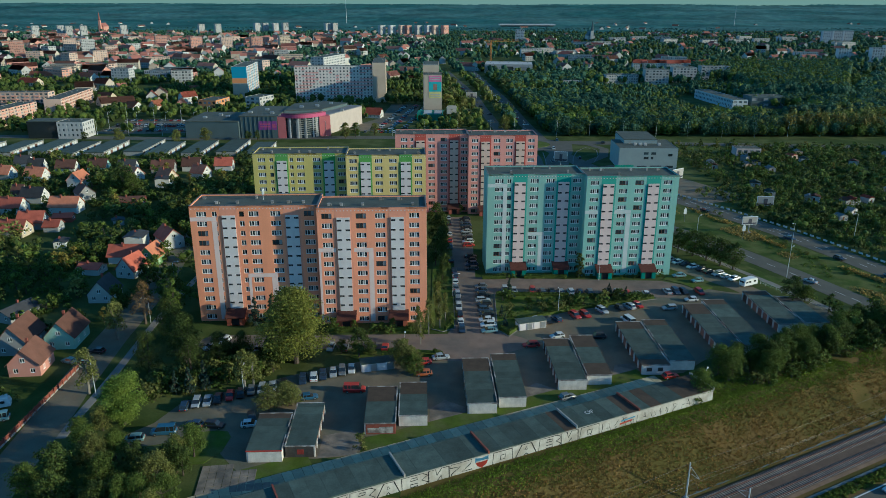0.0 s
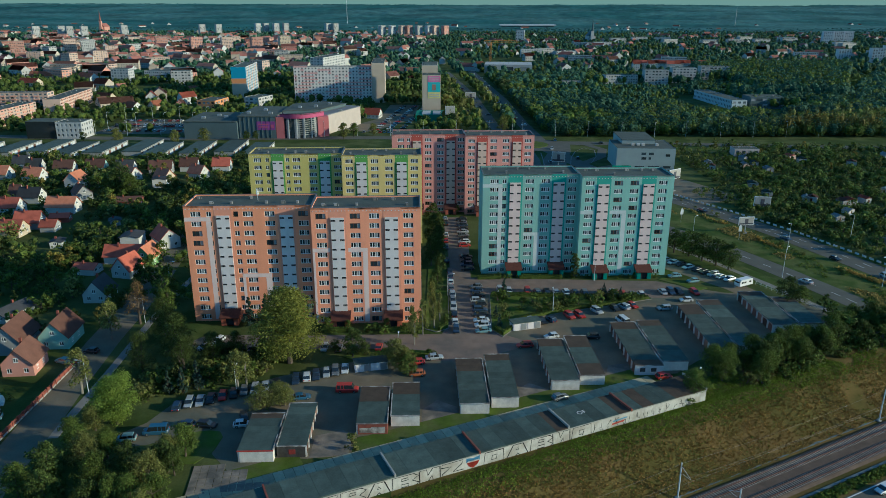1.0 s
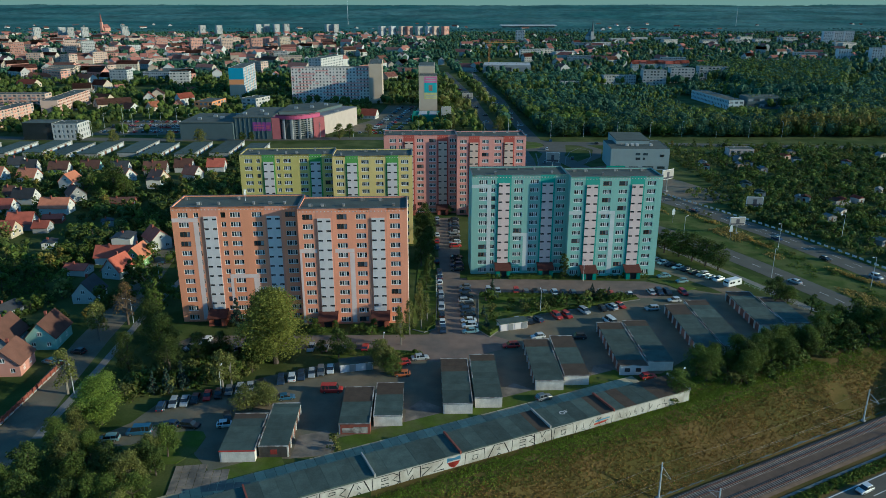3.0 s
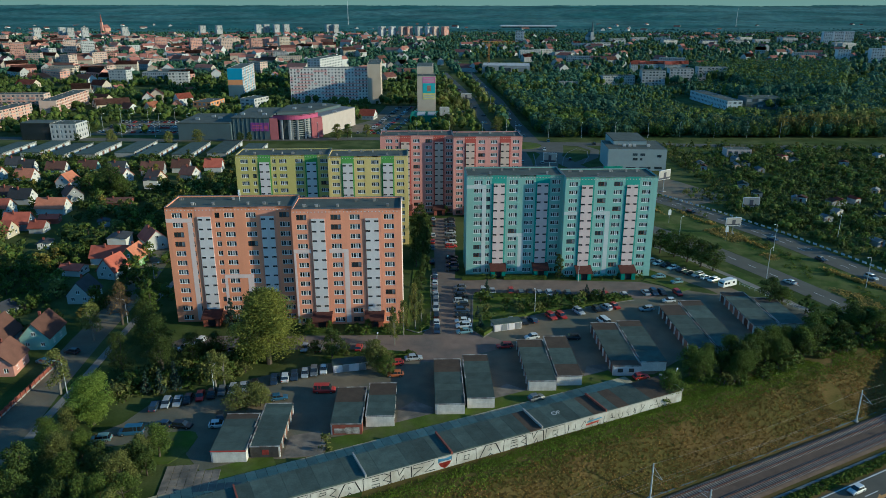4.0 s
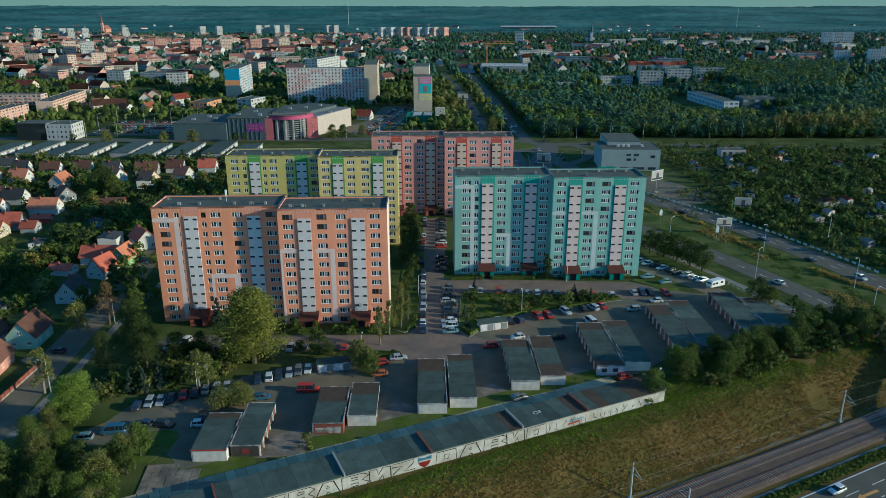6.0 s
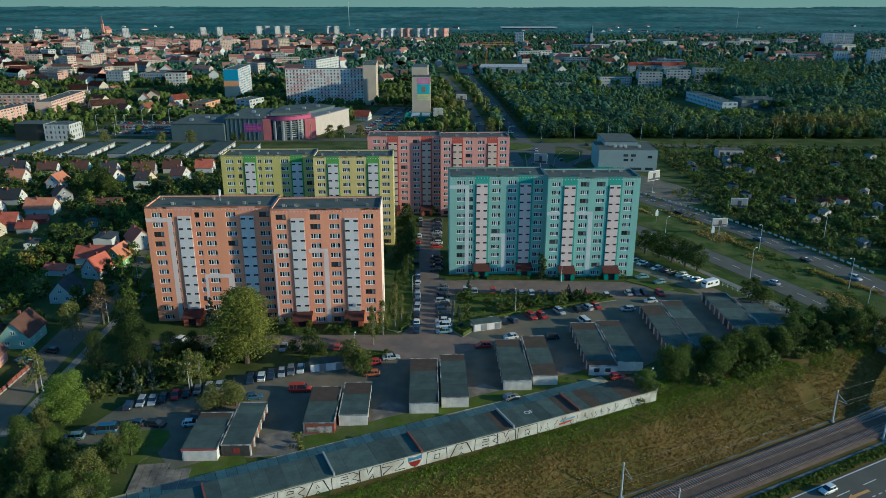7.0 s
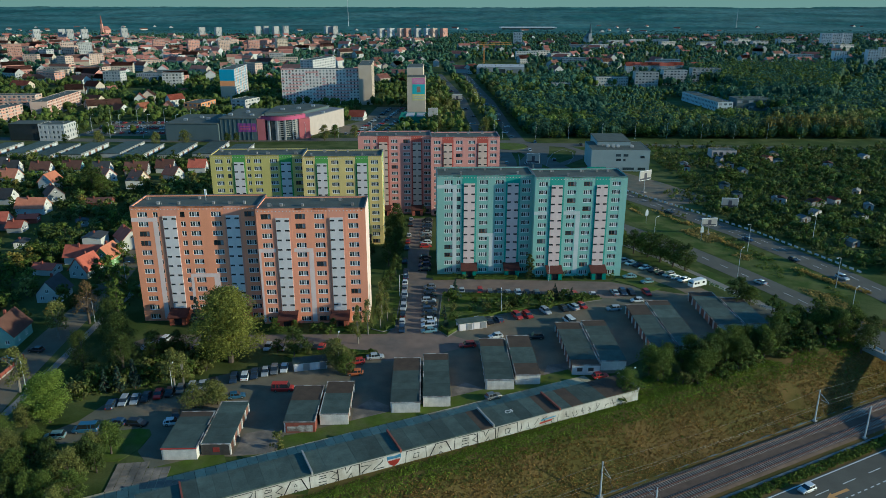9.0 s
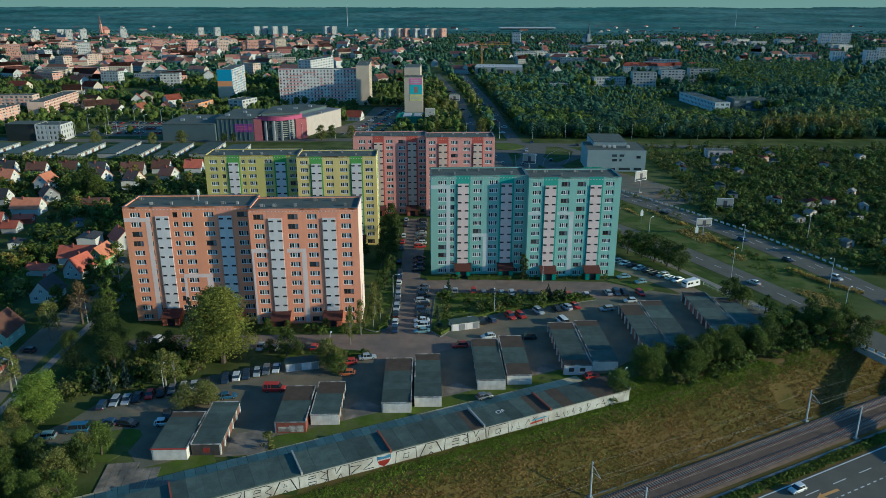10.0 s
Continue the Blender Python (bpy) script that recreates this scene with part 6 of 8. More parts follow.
near_house(-178.5, 295.5, 85, "red", "white", 9, 12)
near_house(-158.5, 275, 93, "red", "grey", 8.5, 12)
near_house(-150.5, 271, 93, "red", "grey", 7, 7, 2.6, 2.4)
near_house(-160, 264.5, 87, "red", "cream", 9, 14, 3.0, 4.0)
near_house(-171, 250, 20, "dark", "white", 7.5, 9, 3.6, 0.8)
near_house(-223.5, 384, 93, "dark", "white")
near_house(-219, 358, 83, "orange", "white")
near_house(-130.5, 277, 25, "dark", "grey", 5, 5, 2.4, 0.6)
near_house(-140, 249, 12, "dark", "white", 5, 6, 2.4, 0.6)
near_house(-133, 310, 99, "brown", "brick", 8, 15, 2.6, 1.6)
near_house(-152, 284, 99, "red", "brick", 6, 9, 2.4, 1.4)

# low garage lines behind the houses
for i, x in enumerate((-272, -251, -231.5, -213, -197, -176, -160.5, -141, -122, -104)):
    root = thing("garage_line", pose(x, 408 + (i % 3) * 4, 0, 0, 0, 1.5), "long low garage line with white doors and felt roof", "garages", "garage lines")
    part("wall", box(-11.5, -0.1, 0, 38, 0, 2.6, M_CONCRETE, "wall"), root)
    part("roof", box(-11.8, 0.1, -0.3, 38.3, 2.6, 2.85, M_FELT, "roof"), root, "grey felt roof")
    for k in range(12):
        part("garage_door", box(-0.1, -0.03, 0.5 + k * 3, 2.9 + k * 3, 0.05, 2.1, M_MAST if k % 3 else M_GDOOR, "garage_door"), root)
    part("parapet", box(-0.25, 0.12, -0.3, 38.3, 2.86, 3.05, M_CONCRETE, "parapet"), root)


def slab_building(name, label, x, y, yaw, w, d, h, floors, cols, wall, win="dark", side_cols=0, roofm=None, category="apartment block", balconies=0, group="", vents=True, parapet=0.4, frac=0.6):
    """A flat-roofed building, its front on y = 0 from x = 0 to w, with recessed windows in rows on the front and the right side."""
    root = thing(name, pose(x, y, 0, 0, 0, yaw), label, category, group)
    fh = (h - 1.0) / floors
    holes, sh = [], []
    for f in range(floors):
        z0 = 0.9 + f * fh + fh * 0.22
        for c in range(cols):
            cw = w / cols
            holes.append((cw * (c + 0.5 - frac / 2), cw * (c + 0.5 + frac / 2), z0, z0 + fh * 0.5))
        for c in range(side_cols):
            cw = d / side_cols
            sh.append((cw * (c + 0.5 - frac / 2), cw * (c + 0.5 + frac / 2), z0, z0 + fh * 0.5))
    bm = bmesh.new()
    add_wall(bm, (0, 0, 0), (1, 0, 0), w, h, holes, 0.25)
    add_wall(bm, (w, 0, 0), (0, 1, 0), d, h, sh, 0.25)
    add_wall(bm, (0, d, 0), (0, -1, 0), d, h, [], 0.25)
    add_wall(bm, (w, d, 0), (-1, 0, 0), w, h, [], 0.25)
    part("wall", mesh_of("wall", bm, wall), root)
    part("roof", box(0.2, w - 0.2, 0.2, d - 0.2, h - 0.5, h - 0.12, roofm or M_ROOF, "roof"), root, "grey flat roof")
    bm = bmesh.new()
    for a, b, z0, z1 in holes:
        add_poly(bm, ((a, 0.2, z0), (b, 0.2, z0), (b, 0.2, z1), (a, 0.2, z1)))
    for a, b, z0, z1 in sh:
        add_poly(bm, ((w - 0.2, a, z0), (w - 0.2, b, z0), (w - 0.2, b, z1), (w - 0.2, a, z1)))
    if holes or sh:
        tagged(part("window_panes", mesh_of("window_panes", bm, M_GLASS_FAR), root, "dark window panes"), kind="stuff")
    for i in range(max(2, int(w / 12)) if vents else 0):
        part("roof_vent", VENT, root, "", pose(w * (i + 0.5) / max(2, int(w / 12)), d * 0.5, h - 0.14))
    for b in range(balconies):
        for f in range(1, floors):
            bx = w * (b + 0.5) / balconies
            part("balcony", BALC, root, "", pose(bx, 0, 0.9 + f * fh))
    return root


bm = bmesh.new()
add_box(bm, -1.5, 1.5, -1.1, 0, -0.15, 0.0)
add_box(bm, -1.5, 1.5, -1.1, -1.02, 0.0, 0.95)
add_box(bm, -1.5, -1.42, -1.02, 0, 0.0, 0.95)
add_box(bm, 1.42, 1.5, -1.02, 0, 0.0, 0.95)
BALC = mesh_of("balcony", bm, mat("balcony_panel", (0.45, 0.25, 0.2), var=0.15, rnd=0.3))

# ---- the middle distance ----
C_PALE = mat("facade_pale_blue", (0.50, 0.50, 0.51), var=0.08, scale=0.15)
C_CREAM = mat("facade_cream", (0.49, 0.40, 0.31), var=0.08, scale=0.15)
C_PINK = mat("facade_rose", (0.60, 0.33, 0.31), var=0.08, scale=0.15)
C_BLUE = mat("facade_blue", (0.05, 0.25, 0.40), var=0.08, scale=0.15)
C_ORANGE = mat("facade_orange", (0.55, 0.25, 0.11), var=0.08, scale=0.15)
C_WHITE = mat("facade_white", (0.41, 0.40, 0.39), var=0.08, scale=0.15, rnd=0.15)
C_GREY = mat("facade_grey", (0.085, 0.115, 0.125), var=0.1, scale=0.15)
C_MAGENTA = mat("facade_magenta", (0.36, 0.075, 0.16), var=0.1)
C_CRIMSON = mat("facade_crimson", (0.42, 0.13, 0.14), var=0.1)
C_TAN = mat("facade_tan", (0.50, 0.36, 0.29), var=0.08, scale=0.15, rnd=0.15)
C_ROSE = mat("facade_salmon", (0.50, 0.26, 0.2), var=0.08, scale=0.15, rnd=0.15)

long_slab = slab_building("long_slab_block", "long pale eleven-storey slab with rose painted panels", -134.3, 656, 4, 69, 12, 31, 11, 23, mat("facade_beige", (0.66, 0.60, 0.56), var=0.08, scale=0.15), side_cols=0, frac=0.42)
rr = random.Random(77)
for c in range(23):
    for f in range(11):
        if noise.noise((c * 0.27, f * 0.33, 4.2)) + rr.uniform(-0.2, 0.2) > 0.02:
            part("painted_panel", box(3 * c + 0.02, 3 * c + 2.98, -0.05, -0.01, 0.95 + f * 2.727 + 2.1, 0.95 + f * 2.727 + 3.3, C_PINK, "painted_panel"), long_slab, "rose painted panel")
slab_building("slab_end_tower", "taller cream end tower of the slab block", -65.2, 655, 4, 11.5, 60, 34.4, 12, 0, C_CREAM, side_cols=12)
slab_building("back_slab_tower", "pale slab rising behind the long block", -140, 770, -14, 14, 60, 31, 11, 4, C_WHITE, side_cols=14)
root = slab_building("poster_tower", "narrow cream tower block with a large poster on its end", -17.8, 581.5, 1, 14.4, 22, 31, 11, 0, C_CREAM, side_cols=7)
part("step_tower", box(-0.8, 12.2, 22.1, 62, 0, 36.5, C_CREAM, "step_tower"), root, "taller cream part of the tower")
part("step_roof", box(-0.3, 11.7, 22.6, 61.5, 36.5, 36.7, M_ROOF, "step_roof"), root, "dark felt roof")
part("roof_ridge", box(-0.8, 12.2, 22.1, 22.6, 36.5, 37.0, C_WHITE, "roof_ridge"), root)
for z0, z1, c in ((25.6, 30.4, mat("poster_pink", (0.55, 0.18, 0.33))), (18.0, 25.5, mat("poster_teal", (0.10, 0.42, 0.45))), (13.0, 17.9, mat("poster_yellow", (0.62, 0.55, 0.22)))):
    part("poster", box(4.2, 14.0, -0.1, -0.02, z0, z1, c, "poster"), root, "coloured poster panel")
part("poster_figure", box(7.6, 10.6, -0.16, -0.11, 19.3, 23.8, mat("poster_brown", (0.30, 0.18, 0.14)), "poster_figure", 0.04), root, "plain brown shape on the poster")
for z in (27.0, 28.6, 14.2, 15.6):
    part("poster_bar", box(5.2, 13.0, -0.15, -0.11, z, z + 0.6, C_WHITE, "poster_bar"), root)
tagged(new("green_market", box(-22, 4, 548, 572, 0, 5.0, mat("market_green", (0.04, 0.20, 0.13)), "green_market")), "low green market hall with skylights", "shop", kind="")
for x in (-20, -12):
    part("roof_light", box(x + 3, x + 9, 549, 566, 5.0, 5.6, C_WHITE, "roof_light"), bpy.data.objects["green_market"], "white roof light")

root = slab_building("blue_tower", "tower block in blue and orange with a blank end wall", -198, 683.4, 4, 13.4, 60, 28.4, 11, 0, C_PALE, side_cols=15, frac=0.5)
for z0, z1, c, t in ((0.5, 13.3, C_CREAM, "cream"), (18.0, 28.3, C_BLUE, "blue"), (13.4, 17.9, C_ORANGE, "orange")):
    part("painted_field", box(-0.05, 13.42, -0.06, -0.01, z0, z1, c, "painted_field"), root, t + " painted field")
for c in range(15):
    part("painted_strip", box(13.41, 13.46, 4.0 * c + 0.05, 4.0 * c + 1.0, 0.9, 28.2, (C_BLUE, C_BLUE, C_ORANGE)[c % 3], "painted_strip"), root, "painted vertical strip")
slab_building("small_office", "small white three-storey office", -168.6, 615, -20, 14, 21, 9.7, 3, 3, C_WHITE, side_cols=5, category="office building")
slab_building("apartment_row", "five-storey cream apartment row with balconies", -303, 575, 98, 78, 13, 12.4, 5, 21, C_TAN, side_cols=2, group="apartment rows")
slab_building("apartment_row", "five-storey cream apartment row with balconies", -317, 488, 89, 75, 13, 12.0, 5, 20, C_TAN, side_cols=2, group="apartment rows")
slab_building("apartment_row", "five-storey cream apartment row with balconies", -394, 596, 4, 68, 12, 14.6, 5, 18, C_TAN, side_cols=2, group="apartment rows")
for row, wid in zip([o for o in bpy.data.objects if o.name.startswith("apartment_row")], (78, 75, 68)):
    bm = bmesh.new()
    for k in range(int(wid / 9)):
        for f in range(5):
            add_box(bm, 2.5 + k * 9, 7.1 + k * 9, -0.5, 0.0, 1.0 + f * 2.5, 2.0 + f * 2.5)
    tagged(part("balcony_cladding", mesh_of("balcony_cladding", bm, C_ROSE), row, "rows of rose balcony fronts"), kind="stuff")
root = slab_building("modern_office", "white modern office with a dark glass wing", -253, 470, 0, 17, 16, 10.8, 3, 6, C_WHITE, side_cols=5, category="office building", frac=0.45)
part("dark_wing", box(-20, -0.1, 1, 15, 0, 10.9, mat("dark_glass_wing", (0.025, 0.03, 0.033), rough=0.15, spec=0.6), "dark_wing"), root, "dark glazed wing")
part("wing_roof", box(-20.1, -0.1, 0.9, 15.1, 10.95, 11.2, M_ROOF, "wing_roof"), root, "grey flat roof")
slab_building("large_office", "white four-storey office with ribbon windows", -343, 841, -6, 37, 50, 11, 3, 15, C_WHITE, side_cols=9, category="office building")
slab_building("brick_office", "low orange-brown office block", -204, 601.5, -9, 15.5, 26, 8.4, 2, 4, C_ORANGE, side_cols=5, category="office building")

# the shopping centre
mall = thing("shopping_centre", pose(-110, 474, 0, 0, 0, 0), "grey shopping hall with a crimson and magenta round entrance", "shopping centre")
part("dark_hall", box(-25, -0.2, 0, 48, 0, 14.0, C_GREY, "dark_hall"), mall, "dark grey hall")
part("hall_roof", box(-25.3, -0.2, -0.3, 48.3, 14.0, 14.5, M_ROOF, "hall_roof"), mall)
part("low_hall", box(-60, -25.1, -2, 40, 0, 10.9, C_GREY, "low_hall"), mall, "low dark grey hall")
part("low_hall_roof", box(-60.3, -25.4, -2.3, 40.3, 10.9, 11.4, M_ROOF, "low_hall_roof"), mall)
PALE_HALL = [(-0.1, 4), (30.2, 15.3), (48.2, 61.5), (22, 74), (-0.1, 60)]
part("pale_hall", poly_mesh("pale_hall", PALE_HALL, 12.6, mat("hall_white", (0.42, 0.36, 0.32), var=0.08), 12.6), mall, "pale rendered hall")
part("pale_hall_roof", poly_mesh("pale_hall_roof", [(x * 1.004 - 0.1, y * 1.002) for x, y in PALE_HALL], 13.1, mat("roof_pale", (0.20, 0.20, 0.21), var=0.15), 0.45), mall, "grey flat roof")
part("top_hall", poly_mesh("top_hall", [(0.4, 20), (25, 28), (38, 60), (20, 70), (0.4, 56)], 15.0, C_GREY, 1.8), mall)
part("top_roof", poly_mesh("top_roof", [(0.1, 19.6), (25.4, 27.6), (38.6, 60.2), (20, 70.6), (0.1, 56.4)], 15.3, M_ROOF, 0.25), mall)
part("screen", box(-12.8, -0.6, -0.25, -0.05, 5.6, 11.2, mat("screen_purple", (0.20, 0.05, 0.22)), "screen"), mall, "purple advertising screen")
for z in (7.2, 8.9):
    part("screen_bar", box(-11.5, -5, -0.34, -0.26, z, z + 0.8, C_MAGENTA, "screen_bar"), mall)
part("screen_disc", box(-3.6, -1.4, -0.34, -0.26, 7.0, 9.2, C_MAGENTA, "screen_disc", 0.1), mall)
part("red_pylon", box(0, 5.2, 0, 9, 0, 14.0, C_CRIMSON, "red_pylon"), mall, "crimson portal wall")
part("red_pylon", box(-0.3, 7.0, -9, 0, 0, 13.2, C_CRIMSON, "red_pylon"), mall, "crimson portal wall", pose(23.6, 16.0, 0, 0, 0, 18))
n = 18
ring0 = []
for i in range(n + 1):
    t = i / n
    ring0.append((2.5 + 27 * t + 2.5 * math.sin(math.pi * t), 1.0 + 12.6 * t - 7.5 * math.sin(math.pi * t)))
bm = bmesh.new()
lo, hi = [(x, y, 13.2) for x, y in ring0], [(x, y, 16.2) for x, y in ring0]
for i in range(n):
    add_poly(bm, (lo[i], lo[i + 1], hi[i + 1], hi[i]))
add_poly(bm, lo[::-1])
part("canopy", mesh_of("canopy", bm, C_MAGENTA), mall, "magenta curved canopy")
part("canopy_roof", poly_mesh("canopy_roof", ring0, 16.0, M_ROOF, 0.5), mall, "grey canopy roof")
bm = bmesh.new()
lo, hi = [(x, y + 1.6, 0) for x, y in ring0], [(x, y + 1.6, 13.2) for x, y in ring0]
for i in range(n):
    add_poly(bm, (lo[i], lo[i + 1], hi[i + 1], hi[i]))
part("glazing", mesh_of("glazing", bm, M_GLASS), mall, "dark curved glazing")
for i in range(3, n - 1, 3):
    x, y = ring0[i]
    part("column", box(x - 0.4, x + 0.4, y + 0.3, y + 1.0, 0, 13.2, C_WHITE, "column"), mall, "white column")
for k in range(8):
    bm = bmesh.new()
    for i in range(6, 15):
        (x0, y0), (x1, y1) = ring0[i], ring0[i + 1]
        z = 2.2 + k * 1.35
        add_poly(bm, ((x0, y0 + 1.1, z), (x1, y1 + 1.1, z), (x1, y1 + 1.1, z + 0.45), (x0, y0 + 1.1, z + 0.45)))
    bmesh.ops.solidify(bm, geom=bm.faces[:], thickness=0.08)
    part("louvre", mesh_of("louvre", bm, C_WHITE), mall, "pale horizontal louvre")
for x, y, z in ((-52, 10, 11.4), (-45, 22, 11.4), (-38, 14, 11.4), (-31, 28, 11.4), (-22, 12, 14.5), (-14, 26, 14.5), (-7, 10, 14.5), (6, 12, 13.1), (12, 15, 13.1), (8, 34, 15.3), (18, 40, 15.3), (26, 52, 15.3), (36, 34, 13.1)):
    part("roof_unit", box(x, x + 2.6, y, y + 1.9, z - 0.05, z + 1.3, M_METAL, "roof_unit", 0.08), mall, "grey rooftop unit")
for k in range(8):
    part("wall_fin", box(-24 + k * 2.9, -23.8 + k * 2.9, -0.32, 0.0, 0, 13.8, C_GREY, "wall_fin"), mall)

# grey cube-like office at the right
root = slab_building("grey_office", "pale grey cube-like office with flat roof", 93, 384, -2, 31, 26, 11.5, 1, 0, mat("panel_grey", (0.28, 0.33, 0.335), var=0.07), side_cols=0, category="office building")
for x, z, w in ((13, 8, 2.5), (17, 8, 2.5), (26, 7.2, 2.2), (13.2, 5.5, 2.5), (17, 5.5, 1.2), (3, 1, 4), (10, 0.6, 5), (17, 0.8, 6), (25, 0.8, 4)):
    part("window", box(x, x + w, -0.06, 0.02, z, z + 1.3, M_GLASS, "window"), root)
part("upper_storey", box(5, 23, 14, 40, 0, 13.4, mat("panel_grey", (0.33, 0.36, 0.37)), "upper_storey"), root, "taller grey wing")
part("wing_roof", box(4.8, 23.2, 13.8, 40.2, 13.4, 13.7, M_ROOF, "wing_roof"), root)
for x in (9, 12, 14.5, 22):
    part("air_unit", box(x, x + 1.6, 8, 9.5, 11.4, 12.7, C_WHITE, "air_unit", 0.1), root, "white rooftop unit")
part("green_sign", box(-2, 8, -0.6, -0.1, 0, 2.2, mat("sign_green", (0.05, 0.3, 0.2)), "green_sign"), root)

# right-hand middle distance
for x, y, w in ((216, 806, 27), (254, 834, 28), (292, 853, 34)):
    slab_building("white_flats", "white five-storey flats with balconies", x, y, -3, w - 2, 16, 16.0, 5, 7, C_WHITE, side_cols=4, group="white flats")
slab_building("school", "low white school with window bands", 174.8, 811, 6, 36, 14, 10, 3, 13, C_WHITE, side_cols=3, category="school")
slab_building("school", "low white school with window bands", 122.6, 777, 0, 19, 14, 7.5, 2, 7, C_WHITE, side_cols=3, category="school")
slab_building("long_school", "long white two-storey hall with ribbon windows", 233, 692, -85, 78, 13, 8, 2, 26, mat("facade_cool", (0.42, 0.47, 0.5), var=0.08), side_cols=3, category="school")
slab_building("glass_hall", "low grey hall with glazed front", 258, 621, 2, 30, 18, 10, 2, 6, C_GREY, side_cols=3, category="hall", frac=0.85)
slab_building("white_store", "wide low white retail store", 48, 940, -5, 60, 45, 11, 1, 3, C_WHITE, category="shop", roofm=C_WHITE)
slab_building("white_store", "small pinkish-white roadside pavilion", 170, 420, -3, 14, 9, 4.5, 1, 4, mat("pavilion", (0.5, 0.42, 0.4)), category="shop")
for i in range(9):
    KEEP.append((232 + 0.9 * i, 692 - 9.5 * i, 15))
    KEEP.append((214 + 0.9 * i, 668 - 9.5 * i, 13))
for x, y in ((222, 796), (238, 790), (262, 820), (276, 818), (300, 838), (316, 838), (185, 796), (200, 796), (130, 764), (268, 606), (284, 604), (272, 590)):
    KEEP.append((x, y, 17))
rr = random.Random(41)
for i in range(16):
    KEEP.append((255 + i * 6.4, 972, 14))
    far_house(255 + i * 6.4 + rr.uniform(-2, 2), 988 + rr.uniform(-8, 8), 85, "red", "white", 9, 9, 9.5, 3.5)

for x, y, a, c, w, wd, l, e in ((-284, 600, -58, "brown", "cream", 10, 26, 6.2), (-252, 598, 60, "orange", "white", 11, 12, 3.2), (-244, 606, -30, "orange", "cream", 9, 10, 3.2), (-259, 645, 20, "red", "white", 9, 12, 6.2),
                               (-232, 640, -40, "red", "white", 9, 14, 6.2), (-224, 616, 10, "brown", "pink", 8, 9, 3.2), (-300, 660, 70, "brown", "cream", 10, 16, 3.2), (-441, 833, 80, "orange", "cream", 11, 30, 6.2), (-388, 815, 60, "orange", "white", 11, 24, 6.2),
                               (-420, 760, 75, "red", "cream", 11, 22, 6.2), (-350, 740, 80, "orange", "white", 10, 18, 3.2), (-50, 566, 80, "red", "white", 11, 12, 3.1)):
    KEEP.append((x, y, 9)), KEEP.append((x + 4, y - 8, 8))
    far_house(x, y, a, c, w, wd, l, e, 4.2)

# ---- the far town ----
for i in range(100):
    y = rr.uniform(620, 2000)
    x = -rr.uniform(0.02, 0.66) * y
    if -210 < x < 30 and y < 760:
        continue
    KEEP.append((x, y, 8))
    far_house(x, y, rr.choice((20, 110, -40, 70)), rr.choice(("old_red", "old_orange", "brown", "old_red", "dark")), rr.choice(("old_white", "old_cream", "old_white")), 12, 16, 7.5, 4.5) if rr.random() < 0.5 else far_house(x, y, rr.choice((30, 100, -35)), rr.choice(("old_red", "old_orange", "brown")), "old_white", 8.5, 9.5, 3.4, 4.2)
for i in range(30):
    y = rr.uniform(900, 1900)
    x = rr.uniform(0.0, 0.6) * y
    far_house(x, y, rr.choice((20, 110, -40, 70)), rr.choice(("old_red", "old_orange", "brown")), "old_white", 12, 16, 7.5, 4.5)


def far_roofs(name, label, n, xf, yr, walls, roof, seed, eave=(4, 11)):
    """Hundreds of distant gabled houses as one mass."""
    r2 = random.Random(seed)
    V, F, M = [], [], []
    for _ in range(n):
        y = math.sqrt(r2.uniform(yr[0] ** 2, yr[1] ** 2))
        x = r2.uniform(*xf) * y
        w, l, e = r2.uniform(8, 13) / 2, r2.uniform(10, 30) / 2, r2.uniform(*eave)
        q = e + w * 0.75
        a = r2.choice((0.3, 1.9, -0.6, 1.2, 0.05))
        c, s = math.cos(a), math.sin(a)
        k = len(V)
        for px, py, pz in ((-w, -l, 0), (w, -l, 0), (w, l, 0), (-w, l, 0), (-w, -l, e), (w, -l, e), (w, l, e), (-w, l, e), (0, -l, q), (0, l, q),
                           (-w - 0.4, -l, e - 0.2), (w + 0.4, -l, e - 0.2), (w + 0.4, l, e - 0.2), (-w - 0.4, l, e - 0.2), (0, -l, q + 0.2), (0, l, q + 0.2)):
            V.append((x + px * c - py * s, y + px * s + py * c, pz))
        for f, m in (((0, 1, 5, 8, 4), 0), ((1, 2, 6, 5), 0), ((2, 3, 7, 9, 6), 0), ((3, 0, 4, 7), 0), ((11, 12, 15, 14), 1), ((13, 10, 14, 15), 1)):
            F.append([i + k for i in f])
            M.append(m)
    tagged(new(name, mesh_from(name, V, F, walls, ROOFS[roof], idx=M)), label, "houses", kind="stuff")


far_roofs("town_roofs", "many distant houses with red tiled roofs", 260, (-0.68, -0.02), (850, 2050), WALLS["old_white"], "old_red", 5)
far_roofs("town_roofs", "many distant houses with orange tiled roofs", 160, (-0.68, -0.02), (850, 2050), WALLS["old_cream"], "old_orange", 6)
far_roofs("town_roofs", "distant houses with brown roofs among trees", 130, (-0.68, 0.5), (900, 2100), WALLS["old_white"], "brown", 7, (4, 8))
far_roofs("town_roofs", "distant houses with red roofs among woods", 90, (0.02, 0.6), (950, 2050), WALLS["old_white"], "old_red", 8, (4, 9))
FARP = {}


def far_block(x, y, yaw, w, d, h, floors, cols, wm, label):
    key = (w, d, h, wm.name)
    if key in FARP:
        return copy_thing(FARP[key], pose(x, y, 0, 0, 0, yaw))
    FARP[key] = slab_building("town_block", label, x, y, yaw, w, d, h, floors, cols, wm, side_cols=3, group="town blocks", vents=False)
    return FARP[key]


